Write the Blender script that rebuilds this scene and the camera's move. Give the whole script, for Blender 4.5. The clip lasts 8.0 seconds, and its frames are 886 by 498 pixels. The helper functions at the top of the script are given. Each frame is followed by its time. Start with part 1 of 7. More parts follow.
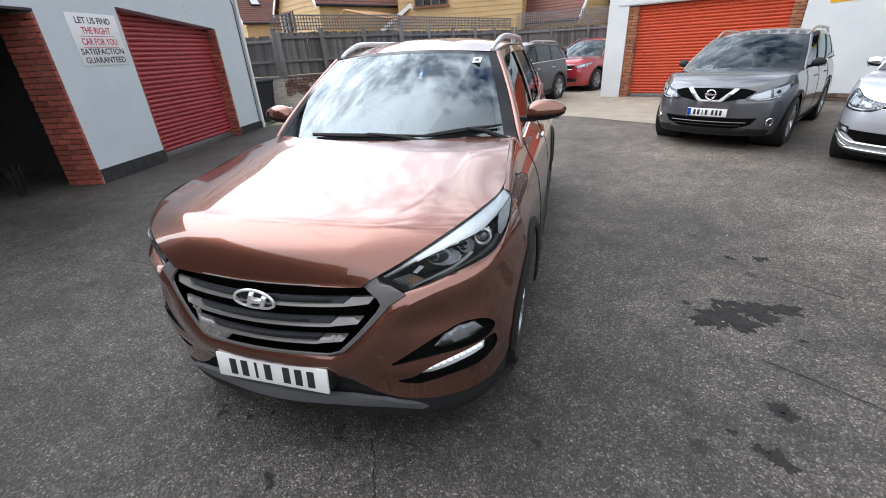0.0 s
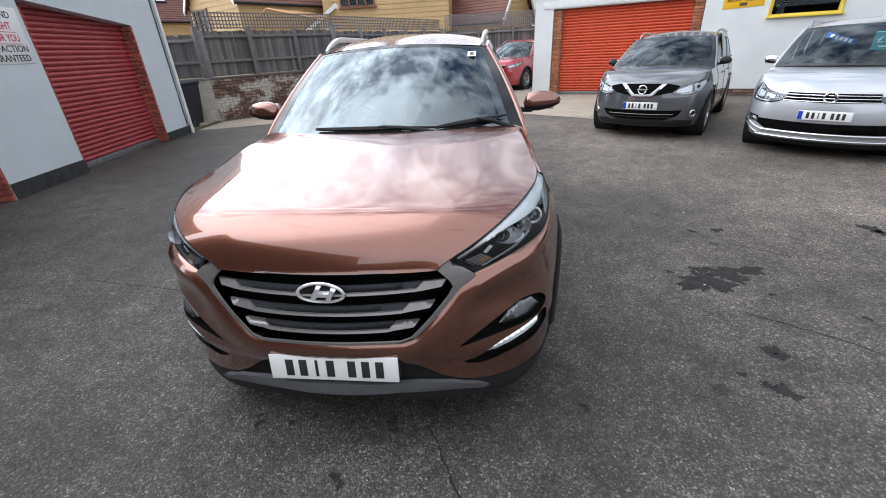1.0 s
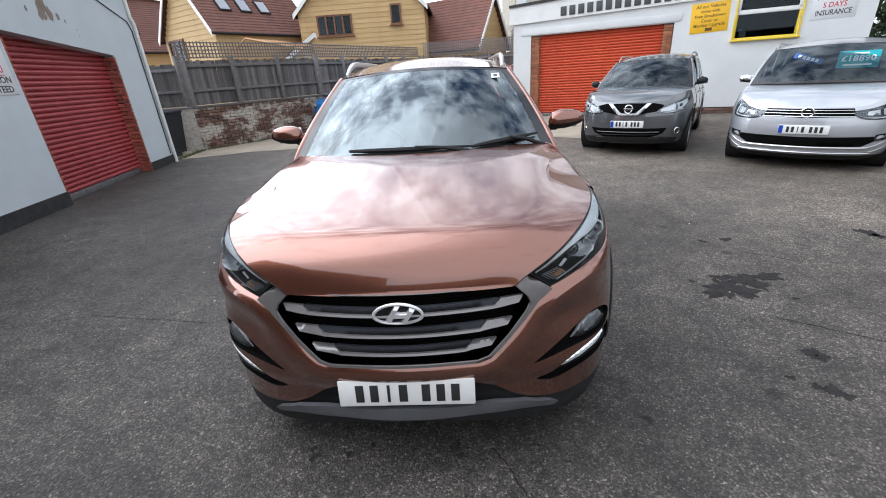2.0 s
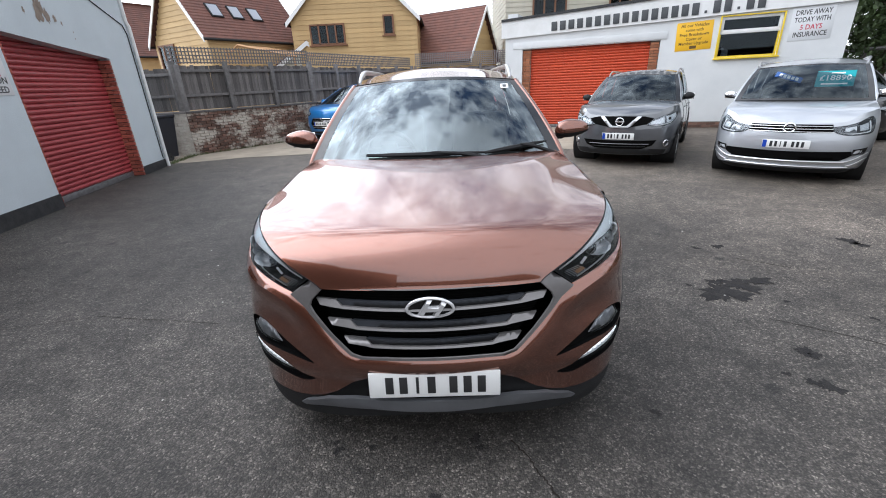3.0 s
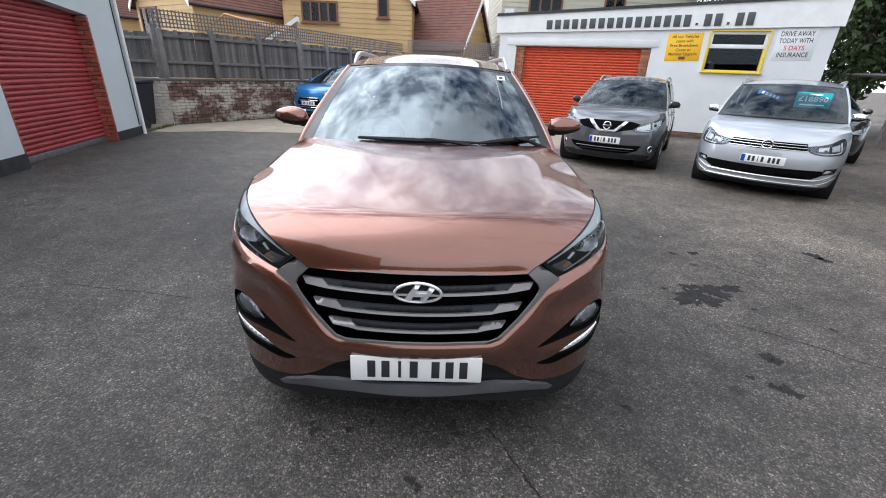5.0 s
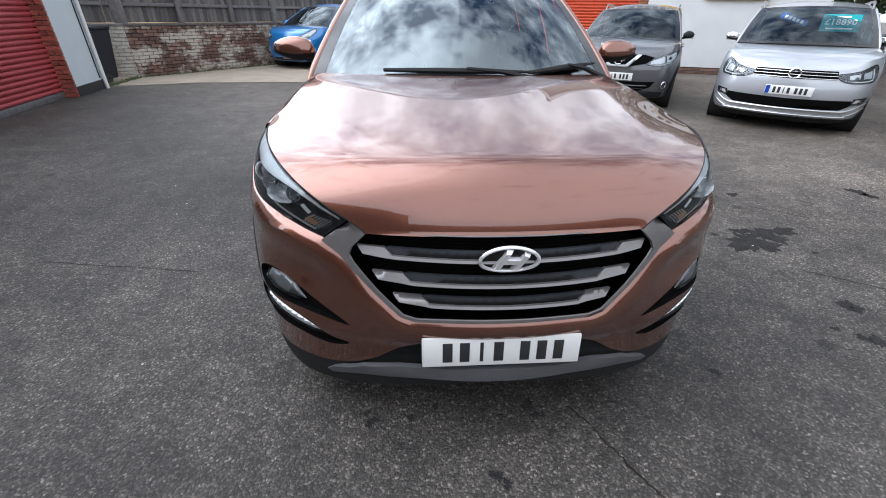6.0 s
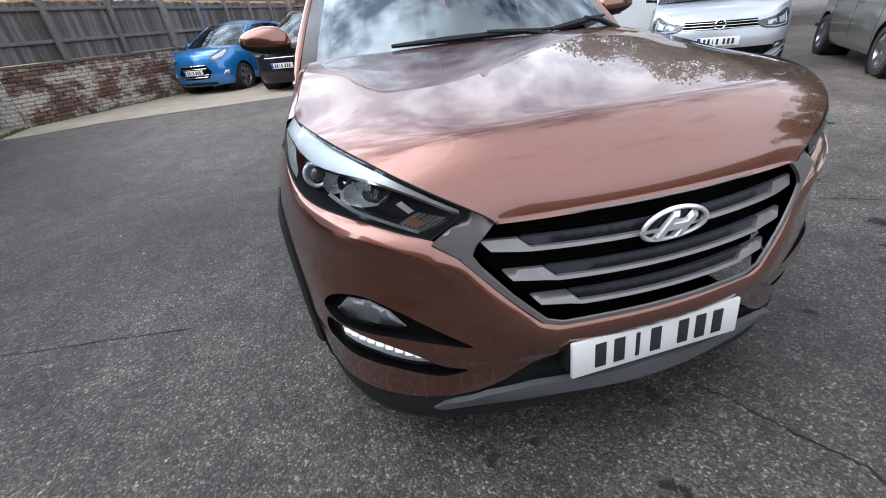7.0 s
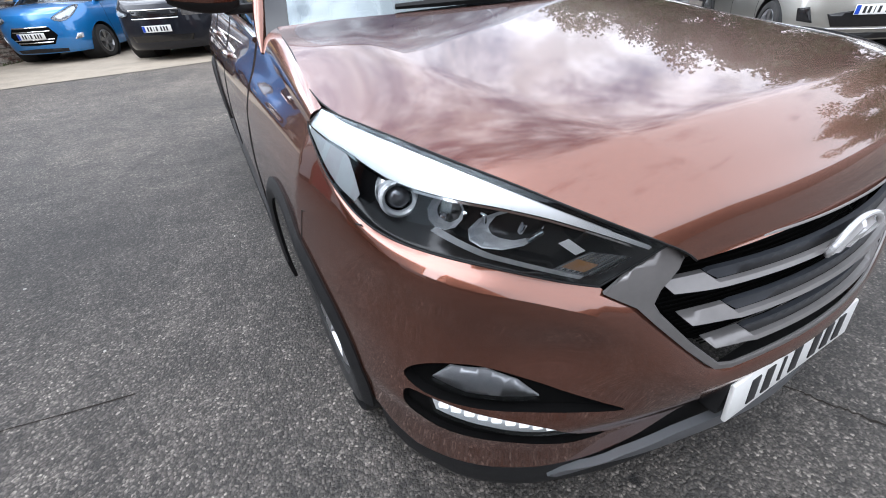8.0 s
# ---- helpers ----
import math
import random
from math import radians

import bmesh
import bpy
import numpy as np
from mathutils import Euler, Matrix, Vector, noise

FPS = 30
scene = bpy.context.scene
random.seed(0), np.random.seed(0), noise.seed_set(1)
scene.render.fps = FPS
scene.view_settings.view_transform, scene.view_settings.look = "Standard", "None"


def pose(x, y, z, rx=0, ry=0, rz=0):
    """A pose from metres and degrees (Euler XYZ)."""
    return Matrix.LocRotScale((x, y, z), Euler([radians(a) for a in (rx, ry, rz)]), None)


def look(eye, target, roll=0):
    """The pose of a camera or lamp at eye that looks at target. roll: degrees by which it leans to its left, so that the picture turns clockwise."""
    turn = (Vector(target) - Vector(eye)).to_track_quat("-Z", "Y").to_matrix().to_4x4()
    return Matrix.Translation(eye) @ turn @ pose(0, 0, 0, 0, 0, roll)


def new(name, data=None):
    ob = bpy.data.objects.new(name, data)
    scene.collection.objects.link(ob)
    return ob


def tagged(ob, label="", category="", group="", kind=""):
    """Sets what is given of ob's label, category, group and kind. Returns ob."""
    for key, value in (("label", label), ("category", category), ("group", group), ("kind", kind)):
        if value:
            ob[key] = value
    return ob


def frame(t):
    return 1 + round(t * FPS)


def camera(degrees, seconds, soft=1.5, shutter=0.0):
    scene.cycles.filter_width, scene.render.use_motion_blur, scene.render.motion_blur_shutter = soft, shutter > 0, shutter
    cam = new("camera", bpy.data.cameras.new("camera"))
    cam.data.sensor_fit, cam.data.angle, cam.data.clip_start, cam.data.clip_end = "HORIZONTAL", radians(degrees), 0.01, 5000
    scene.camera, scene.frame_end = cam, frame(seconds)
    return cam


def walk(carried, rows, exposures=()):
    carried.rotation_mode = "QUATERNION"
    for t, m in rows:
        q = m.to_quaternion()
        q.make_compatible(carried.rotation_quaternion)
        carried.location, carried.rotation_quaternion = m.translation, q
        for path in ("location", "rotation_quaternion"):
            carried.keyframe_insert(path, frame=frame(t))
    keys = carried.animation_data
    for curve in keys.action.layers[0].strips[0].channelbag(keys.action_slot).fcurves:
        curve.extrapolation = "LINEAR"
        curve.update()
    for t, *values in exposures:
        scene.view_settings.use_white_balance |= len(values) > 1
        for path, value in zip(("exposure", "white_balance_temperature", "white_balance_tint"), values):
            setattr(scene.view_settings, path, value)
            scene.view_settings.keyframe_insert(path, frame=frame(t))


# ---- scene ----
cam = camera(94.1, 8.0, soft=1.0)
PATH = [
    (0, (1.072, -1.038, 1.561), (0.539, 0.682, 0.69), -3.3),
    (0.5, (0.833, -1.142, 1.552), (0.49, 0.629, 0.688), -2.2),
    (1, (0.606, -1.204, 1.537), (0.384, 0.579, 0.658), -3.1),
    (1.5, (0.388, -1.183, 1.532), (0.22, 0.637, 0.72), -3.7),
    (2.8, (0.119, -1.314, 1.53), (0.075, 0.533, 0.764), -3.3),
    (3, (0.092, -1.318, 1.53), (0.044, 0.536, 0.78), -2.6),
    (3.5, (0.087, -1.329, 1.528), (0.05, 0.524, 0.776), -1.1),
    (4, (0.096, -1.335, 1.53), (0.045, 0.516, 0.773), -0.2),
    (5.3, (0.008, -1.315, 1.496), (0.081, 0.506, 0.67), 2.6),
    (5.5, (-0.034, -1.237, 1.478), (0.046, 0.552, 0.587), 2.4),
    (6, (-0.266, -1.0, 1.378), (-0.144, 0.733, 0.387), 0.8),
    (6.5, (-0.467, -0.825, 1.276), (-0.291, 0.942, 0.356), -2.9),
    (7, (-0.719, -0.69, 1.233), (-0.334, 1.007, 0.246), -6.0),
    (7.5, (-0.861, -0.519, 1.179), (-0.264, 0.999, 0.023), -5.6),
    (7.7, (-0.901, -0.42, 1.186), (-0.241, 1.057, 0.009), -5.9),
    (8, (-1.021, -0.209, 1.231), (-0.271, 1.264, 0.105), -3.5),
]
walk(cam, [(t, look(eye, target, roll)) for t, eye, target, roll in PATH],
     [(0.0, -0.06, 5900, 10), (1.0, -0.14, 5850, 10), (5.5, -0.16, 5800, 10), (6.5, -0.02, 5700, 10), (7.0, -0.02, 5700, 10), (7.5, 0.18, 5750, 10), (8.0, 0.36, 5750, 10)])

from mathutils import geometry, kdtree

# ---- sky, sun and exposure ----
SUN_EL, SUN_AZ = 42.0, -66.0      # degrees; the sun stands behind thin cloud over the garages
SUN_WAY = Vector((math.sin(radians(SUN_AZ)) * math.cos(radians(SUN_EL)), math.cos(radians(SUN_AZ)) * math.cos(radians(SUN_EL)), math.sin(radians(SUN_EL))))
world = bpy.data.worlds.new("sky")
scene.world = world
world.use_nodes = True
wn, wl = world.node_tree.nodes, world.node_tree.links
wn.clear()
w_out = wn.new("ShaderNodeOutputWorld")
w_sky = wn.new("ShaderNodeTexSky")
w_sky.sky_type = "NISHITA"
w_sky.sun_disc = False
w_sky.sun_elevation = radians(SUN_EL)
w_sky.sun_rotation = radians(SUN_AZ)
w_bg = wn.new("ShaderNodeBackground")
w_bg.inputs["Strength"].default_value = 0.15
w_cloud = wn.new("ShaderNodeBackground")
w_cloud.inputs["Color"].default_value = (1.0, 0.985, 0.97, 1)
w_co = wn.new("ShaderNodeTexCoord")
w_map = wn.new("ShaderNodeMapping")
w_map.inputs["Scale"].default_value = (1.0, 1.0, 1.5)
w_n = wn.new("ShaderNodeTexNoise")
w_n.inputs["Scale"].default_value = 7.0
w_n.inputs["Detail"].default_value = 9.0
w_n.inputs["Roughness"].default_value = 0.64
w_n.inputs["Distortion"].default_value = 0.1
w_ramp = wn.new("ShaderNodeValToRGB")
w_ramp.color_ramp.elements[0].position = 0.31
w_ramp.color_ramp.elements[1].position = 0.60
w_mix = wn.new("ShaderNodeMixShader")
# cloud is brightest round the hidden sun
w_dot = wn.new("ShaderNodeVectorMath")
w_dot.operation = "DOT_PRODUCT"
w_dot.inputs[1].default_value = SUN_WAY
w_glow = wn.new("ShaderNodeMapRange")
w_glow.interpolation_type = "SMOOTHSTEP"
w_glow.inputs["From Min"].default_value, w_glow.inputs["From Max"].default_value = 0.45, 1.0
w_glow.inputs["To Min"].default_value, w_glow.inputs["To Max"].default_value = 1.70, 4.6
wl.new(w_co.outputs["Generated"], w_map.inputs["Vector"])
wl.new(w_map.outputs["Vector"], w_n.inputs["Vector"])
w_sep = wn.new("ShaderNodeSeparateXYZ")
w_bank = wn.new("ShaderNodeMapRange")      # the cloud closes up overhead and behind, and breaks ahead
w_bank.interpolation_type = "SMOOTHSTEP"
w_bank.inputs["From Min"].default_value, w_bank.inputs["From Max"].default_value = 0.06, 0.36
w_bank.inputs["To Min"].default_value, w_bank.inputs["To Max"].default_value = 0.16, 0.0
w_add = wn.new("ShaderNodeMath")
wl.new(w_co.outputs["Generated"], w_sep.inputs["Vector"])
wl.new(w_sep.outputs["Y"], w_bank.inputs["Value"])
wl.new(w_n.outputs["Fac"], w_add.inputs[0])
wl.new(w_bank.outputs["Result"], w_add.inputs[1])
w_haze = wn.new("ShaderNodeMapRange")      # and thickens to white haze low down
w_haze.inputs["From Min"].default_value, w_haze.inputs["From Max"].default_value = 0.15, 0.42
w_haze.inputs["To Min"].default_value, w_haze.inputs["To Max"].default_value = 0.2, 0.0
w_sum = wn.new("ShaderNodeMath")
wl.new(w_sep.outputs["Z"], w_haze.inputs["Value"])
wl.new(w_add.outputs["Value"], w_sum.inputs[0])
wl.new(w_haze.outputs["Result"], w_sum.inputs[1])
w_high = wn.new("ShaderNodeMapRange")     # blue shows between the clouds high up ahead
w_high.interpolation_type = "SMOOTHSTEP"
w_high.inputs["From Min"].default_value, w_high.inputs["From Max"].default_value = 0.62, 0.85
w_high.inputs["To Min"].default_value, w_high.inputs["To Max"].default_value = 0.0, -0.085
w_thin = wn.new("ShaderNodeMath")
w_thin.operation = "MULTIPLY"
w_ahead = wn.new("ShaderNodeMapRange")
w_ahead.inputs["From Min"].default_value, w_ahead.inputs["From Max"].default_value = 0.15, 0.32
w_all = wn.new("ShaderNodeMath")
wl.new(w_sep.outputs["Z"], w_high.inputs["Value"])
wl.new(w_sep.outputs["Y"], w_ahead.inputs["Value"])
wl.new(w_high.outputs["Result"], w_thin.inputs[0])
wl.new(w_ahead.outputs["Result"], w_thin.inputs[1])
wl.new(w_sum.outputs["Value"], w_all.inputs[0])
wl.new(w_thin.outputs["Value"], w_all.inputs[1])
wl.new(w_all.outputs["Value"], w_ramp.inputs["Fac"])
wl.new(w_ramp.outputs["Color"], w_mix.inputs["Fac"])
wl.new(w_co.outputs["Generated"], w_dot.inputs[0])
wl.new(w_dot.outputs["Value"], w_glow.inputs["Value"])
w_bil = wn.new("ShaderNodeTexNoise")      # billows: lit tops and grey undersides
w_bil.inputs["Scale"].default_value, w_bil.inputs["Detail"].default_value, w_bil.inputs["Roughness"].default_value = 8.0, 7.0, 0.55
w_bil.inputs["Distortion"].default_value = 0.25
w_lit = wn.new("ShaderNodeMapRange")
w_lit.interpolation_type = "SMOOTHSTEP"
w_lit.inputs["From Min"].default_value, w_lit.inputs["From Max"].default_value = 0.36, 0.64
w_lit.inputs["To Min"].default_value, w_lit.inputs["To Max"].default_value = 0.72, 1.32
w_pow = wn.new("ShaderNodeMath")
w_pow.operation = "MULTIPLY"
wl.new(w_map.outputs["Vector"], w_bil.inputs["Vector"])
wl.new(w_bil.outputs["Fac"], w_lit.inputs["Value"])
wl.new(w_glow.outputs["Result"], w_pow.inputs[0])
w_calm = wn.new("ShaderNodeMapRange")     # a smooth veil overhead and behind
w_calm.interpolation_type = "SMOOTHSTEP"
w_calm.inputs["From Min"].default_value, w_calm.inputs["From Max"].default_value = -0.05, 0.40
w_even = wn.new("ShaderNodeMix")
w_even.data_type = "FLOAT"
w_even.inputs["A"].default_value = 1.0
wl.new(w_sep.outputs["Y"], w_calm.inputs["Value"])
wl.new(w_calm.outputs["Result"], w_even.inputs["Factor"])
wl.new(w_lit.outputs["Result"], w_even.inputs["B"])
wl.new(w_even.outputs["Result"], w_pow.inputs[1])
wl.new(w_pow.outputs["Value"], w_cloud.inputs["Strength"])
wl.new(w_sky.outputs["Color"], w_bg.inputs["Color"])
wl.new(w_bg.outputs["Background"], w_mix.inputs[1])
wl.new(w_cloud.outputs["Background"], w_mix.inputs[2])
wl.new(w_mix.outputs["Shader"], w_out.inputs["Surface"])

sun = new("sun", bpy.data.lights.new("sun", "SUN"))
sun.data.energy = 1.3
sun.data.angle = radians(95)
sun.data.color = (1.0, 0.96, 0.90)
sun.matrix_world = look(SUN_WAY * 30, (0, 0, 0))


# ---- materials ----
def material(name, colour, rough=0.5, metal=0.0, second=None, scale=6.0, amount=0.5, detail=6.0, bump=0.0, bump_scale=60.0,
             coat=0.0, grain=0.0, grain_scale=90.0, stretch=(1, 1, 1), random_tint=0.0, rough_var=0.0, spec=0.5):
    """Principled surface: base colour blotched with a second colour, fine grain, relief, and a random tint for each object."""
    m = bpy.data.materials.new(name)
    m.use_nodes = True
    nt = m.node_tree
    b = nt.nodes["Principled BSDF"]
    b.inputs["Roughness"].default_value = rough
    b.inputs["Metallic"].default_value = metal
    b.inputs["Specular IOR Level"].default_value = spec
    if coat:
        b.inputs["Coat Weight"].default_value = coat
        b.inputs["Coat Roughness"].default_value = 0.02
        b.inputs["Coat IOR"].default_value = 1.75
    co = nt.nodes.new("ShaderNodeTexCoord")
    mp = nt.nodes.new("ShaderNodeMapping")
    mp.inputs["Scale"].default_value = stretch
    nt.links.new(co.outputs["Object"], mp.inputs["Vector"])
    last = None
    base = nt.nodes.new("ShaderNodeRGB")
    base.outputs[0].default_value = (*colour, 1)
    last = base.outputs[0]
    if second:
        n = nt.nodes.new("ShaderNodeTexNoise")
        n.inputs["Scale"].default_value, n.inputs["Detail"].default_value = scale, detail
        n.inputs["Roughness"].default_value = 0.62
        r = nt.nodes.new("ShaderNodeValToRGB")
        r.color_ramp.elements[0].position, r.color_ramp.elements[1].position = 0.5 - 0.22 * amount - 0.05, 0.5 + 0.3 * (1 - amount) + 0.1
        mix = nt.nodes.new("ShaderNodeMix")
        mix.data_type = "RGBA"
        mix.inputs["B"].default_value = (*second, 1)
        nt.links.new(mp.outputs["Vector"], n.inputs["Vector"])
        nt.links.new(n.outputs["Fac"], r.inputs["Fac"])
        nt.links.new(r.outputs["Color"], mix.inputs["Factor"])
        nt.links.new(last, mix.inputs["A"])
        last = mix.outputs["Result"]
        if rough_var:
            mr = nt.nodes.new("ShaderNodeMapRange")
            mr.inputs["To Min"].default_value, mr.inputs["To Max"].default_value = max(0.02, rough - rough_var), min(1, rough + rough_var)
            nt.links.new(n.outputs["Fac"], mr.inputs["Value"])
            nt.links.new(mr.outputs["Result"], b.inputs["Roughness"])
    if grain:
        n = nt.nodes.new("ShaderNodeTexNoise")
        n.inputs["Scale"].default_value, n.inputs["Detail"].default_value = grain_scale, 3.0
        mr = nt.nodes.new("ShaderNodeMapRange")
        mr.inputs["From Min"].default_value, mr.inputs["From Max"].default_value = 0.25, 0.75
        mr.inputs["To Min"].default_value, mr.inputs["To Max"].default_value = 1 - grain, 1 + grain
        mul = nt.nodes.new("ShaderNodeMix")
        mul.data_type, mul.blend_type = "RGBA", "MULTIPLY"
        mul.inputs["Factor"].default_value = 1
        nt.links.new(mp.outputs["Vector"], n.inputs["Vector"])
        nt.links.new(n.outputs["Fac"], mr.inputs["Value"])
        nt.links.new(last, mul.inputs["A"])
        nt.links.new(mr.outputs["Result"], mul.inputs["B"])
        last = mul.outputs["Result"]
    if random_tint:
        oi = nt.nodes.new("ShaderNodeObjectInfo")
        mr = nt.nodes.new("ShaderNodeMapRange")
        mr.inputs["To Min"].default_value, mr.inputs["To Max"].default_value = 1 - random_tint, 1 + random_tint
        mul = nt.nodes.new("ShaderNodeMix")
        mul.data_type, mul.blend_type = "RGBA", "MULTIPLY"
        mul.inputs["Factor"].default_value = 1
        nt.links.new(oi.outputs["Random"], mr.inputs["Value"])
        nt.links.new(last, mul.inputs["A"])
        nt.links.new(mr.outputs["Result"], mul.inputs["B"])
        last = mul.outputs["Result"]
    nt.links.new(last, b.inputs["Base Color"])
    if bump:
        n = nt.nodes.new("ShaderNodeTexNoise")
        n.inputs["Scale"].default_value, n.inputs["Detail"].default_value = bump_scale, 5.0
        bp = nt.nodes.new("ShaderNodeBump")
        bp.inputs["Strength"].default_value, bp.inputs["Distance"].default_value = bump, 0.01
        nt.links.new(mp.outputs["Vector"], n.inputs["Vector"])
        nt.links.new(n.outputs["Fac"], bp.inputs["Height"])
        nt.links.new(bp.outputs["Normal"], b.inputs["Normal"])
    return m


def car_paint(name, colour, flake, metal=0.55, rough=0.32):
    """Metallic lacquer: flecked pigment under a clear coat, with a dusty film."""
    m = material(name, colour, rough, metal, second=flake, scale=900, amount=0.5, detail=2.0, coat=1.0, grain=0.05, grain_scale=2.5)
    return m


def clear_glass(name, tint, gloss=1.0, ior=1.5):
    """Thin clear sheet: light passes straight, the surface mirrors by Fresnel."""
    m = bpy.data.materials.new(name)
    m.use_nodes = True
    nt = m.node_tree
    nt.nodes.clear()
    out = nt.nodes.new("ShaderNodeOutputMaterial")
    mix = nt.nodes.new("ShaderNodeMixShader")
    fr = nt.nodes.new("ShaderNodeFresnel")
    fr.inputs["IOR"].default_value = ior
    tr = nt.nodes.new("ShaderNodeBsdfTransparent")
    tr.inputs["Color"].default_value = (*tint, 1)
    gl = nt.nodes.new("ShaderNodeBsdfGlossy")
    gl.inputs["Roughness"].default_value = 0.01
    gl.inputs["Color"].default_value = (gloss * 0.84, gloss * 0.95, gloss, 1)
    nt.links.new(fr.outputs["Fac"], mix.inputs["Fac"])
    nt.links.new(tr.outputs["BSDF"], mix.inputs[1])
    nt.links.new(gl.outputs["BSDF"], mix.inputs[2])
    nt.links.new(mix.outputs["Shader"], out.inputs["Surface"])
    return m


def glowing(name, colour, strength):
    m = bpy.data.materials.new(name)
    m.use_nodes = True
    b = m.node_tree.nodes["Principled BSDF"]
    b.inputs["Base Color"].default_value = (*colour, 1)
    b.inputs["Emission Color"].default_value = (*colour, 1)
    b.inputs["Emission Strength"].default_value = strength
    b.inputs["Roughness"].default_value = 0.2
    return m


def asphalt_material():
    """Worn tarmac: pale and dark chippings in black binder, blotches, and an oil stain near the car."""
    m = bpy.data.materials.new("tarmac")
    m.use_nodes = True
    nt = m.node_tree
    N, L = nt.nodes.new, nt.links.new
    b = nt.nodes["Principled BSDF"]
    b.inputs["Roughness"].default_value = 0.68
    b.inputs["Specular IOR Level"].default_value = 0.5
    co = N("ShaderNodeTexCoord")
    vor = N("ShaderNodeTexVoronoi")
    vor.inputs["Scale"].default_value = 125
    warp = N("ShaderNodeTexNoise")
    warp.inputs["Scale"].default_value = 60
    wmix = N("ShaderNodeMix")
    wmix.data_type = "VECTOR"
    wmix.inputs["Factor"].default_value = 0.013
    L(co.outputs["Object"], warp.inputs["Vector"])
    L(co.outputs["Object"], wmix.inputs["A"])
    L(warp.outputs["Color"], wmix.inputs["B"])
    L(wmix.outputs["Result"], vor.inputs["Vector"])
    sep = N("ShaderNodeSeparateColor")
    L(vor.outputs["Color"], sep.inputs["Color"])
    stone = N("ShaderNodeValToRGB")
    e = stone.color_ramp.elements
    e[0].position, e[0].color = 0.0, (0.033, 0.0288, 0.0250, 1)
    e[1].position, e[1].color = 0.50, (0.059, 0.0520, 0.0450, 1)
    for pos, c in ((0.82, (0.098, 0.087, 0.076, 1)), (0.955, (0.155, 0.138, 0.120, 1)), (1.0, (0.25, 0.225, 0.195, 1))):
        el = e.new(pos)
        el.color = c
    L(sep.outputs["Red"], stone.inputs["Fac"])
    gap = N("ShaderNodeMapRange")
    gap.inputs["From Min"].default_value, gap.inputs["From Max"].default_value = 0.35, 0.72
    gap.inputs["To Min"].default_value, gap.inputs["To Max"].default_value = 1.0, 0.52
    L(vor.outputs["Distance"], gap.inputs["Value"])
    mul = N("ShaderNodeMix")
    mul.data_type, mul.blend_type = "RGBA", "MULTIPLY"
    mul.inputs["Factor"].default_value = 1
    L(stone.outputs["Color"], mul.inputs["A"])
    L(gap.outputs["Result"], mul.inputs["B"])
    last = mul.outputs["Result"]
    for sc, lo, hi, det in ((0.55, 0.56, 1.44, 5.0), (4.5, 0.70, 1.28, 6.0), (22.0, 0.70, 1.28, 4.0)):
        n = N("ShaderNodeTexNoise")
        n.inputs["Scale"].default_value, n.inputs["Detail"].default_value = sc, det
        r = N("ShaderNodeMapRange")
        r.inputs["From Min"].default_value, r.inputs["From Max"].default_value = 0.3, 0.7
        r.inputs["To Min"].default_value, r.inputs["To Max"].default_value = lo, hi
        x = N("ShaderNodeMix")
        x.data_type, x.blend_type = "RGBA", "MULTIPLY"
        x.inputs["Factor"].default_value = 1
        L(co.outputs["Object"], n.inputs["Vector"])
        L(n.outputs["Fac"], r.inputs["Value"])
        L(last, x.inputs["A"])
        L(r.outputs["Result"], x.inputs["B"])
        last = x.outputs["Result"]
    # pale sandy dust, and the stronger light towards the office, put into the colour
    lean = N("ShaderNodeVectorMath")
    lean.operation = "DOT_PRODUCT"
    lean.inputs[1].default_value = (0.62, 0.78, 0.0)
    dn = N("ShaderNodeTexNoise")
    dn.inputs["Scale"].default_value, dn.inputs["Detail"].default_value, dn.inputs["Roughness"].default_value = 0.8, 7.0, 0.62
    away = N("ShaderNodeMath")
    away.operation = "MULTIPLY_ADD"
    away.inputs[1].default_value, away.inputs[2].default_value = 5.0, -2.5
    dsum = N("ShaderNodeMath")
    dust_light = N("ShaderNodeMapRange")
    dust_light.interpolation_type = "SMOOTHSTEP"
    dust_light.inputs["From Min"].default_value, dust_light.inputs["From Max"].default_value = 0.6, 6.6
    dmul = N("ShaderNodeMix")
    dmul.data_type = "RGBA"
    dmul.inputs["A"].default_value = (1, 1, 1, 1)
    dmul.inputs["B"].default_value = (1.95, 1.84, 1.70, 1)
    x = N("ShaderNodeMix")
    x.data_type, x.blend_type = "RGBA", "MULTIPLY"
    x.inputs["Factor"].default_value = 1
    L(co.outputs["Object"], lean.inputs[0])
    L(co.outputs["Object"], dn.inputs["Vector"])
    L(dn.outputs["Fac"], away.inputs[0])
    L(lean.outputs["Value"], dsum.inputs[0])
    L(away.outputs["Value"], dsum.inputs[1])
    L(dsum.outputs["Value"], dust_light.inputs["Value"])
    L(dust_light.outputs["Result"], dmul.inputs["Factor"])
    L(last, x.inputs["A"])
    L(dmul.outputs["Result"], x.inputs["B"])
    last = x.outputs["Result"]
    # small round oil spots scattered over the yard
    ov = N("ShaderNodeTexVoronoi")
    ov.inputs["Scale"].default_value = 2.1
    on = N("ShaderNodeTexNoise")
    on.inputs["Scale"].default_value, on.inputs["Detail"].default_value = 26, 4
    om = N("ShaderNodeMix")
    om.data_type = "VECTOR"
    om.inputs["Factor"].default_value = 0.07
    L(co.outputs["Object"], om.inputs["A"])
    L(on.outputs["Color"], om.inputs["B"])
    L(om.outputs["Result"], ov.inputs["Vector"])
    orr = N("ShaderNodeMapRange")
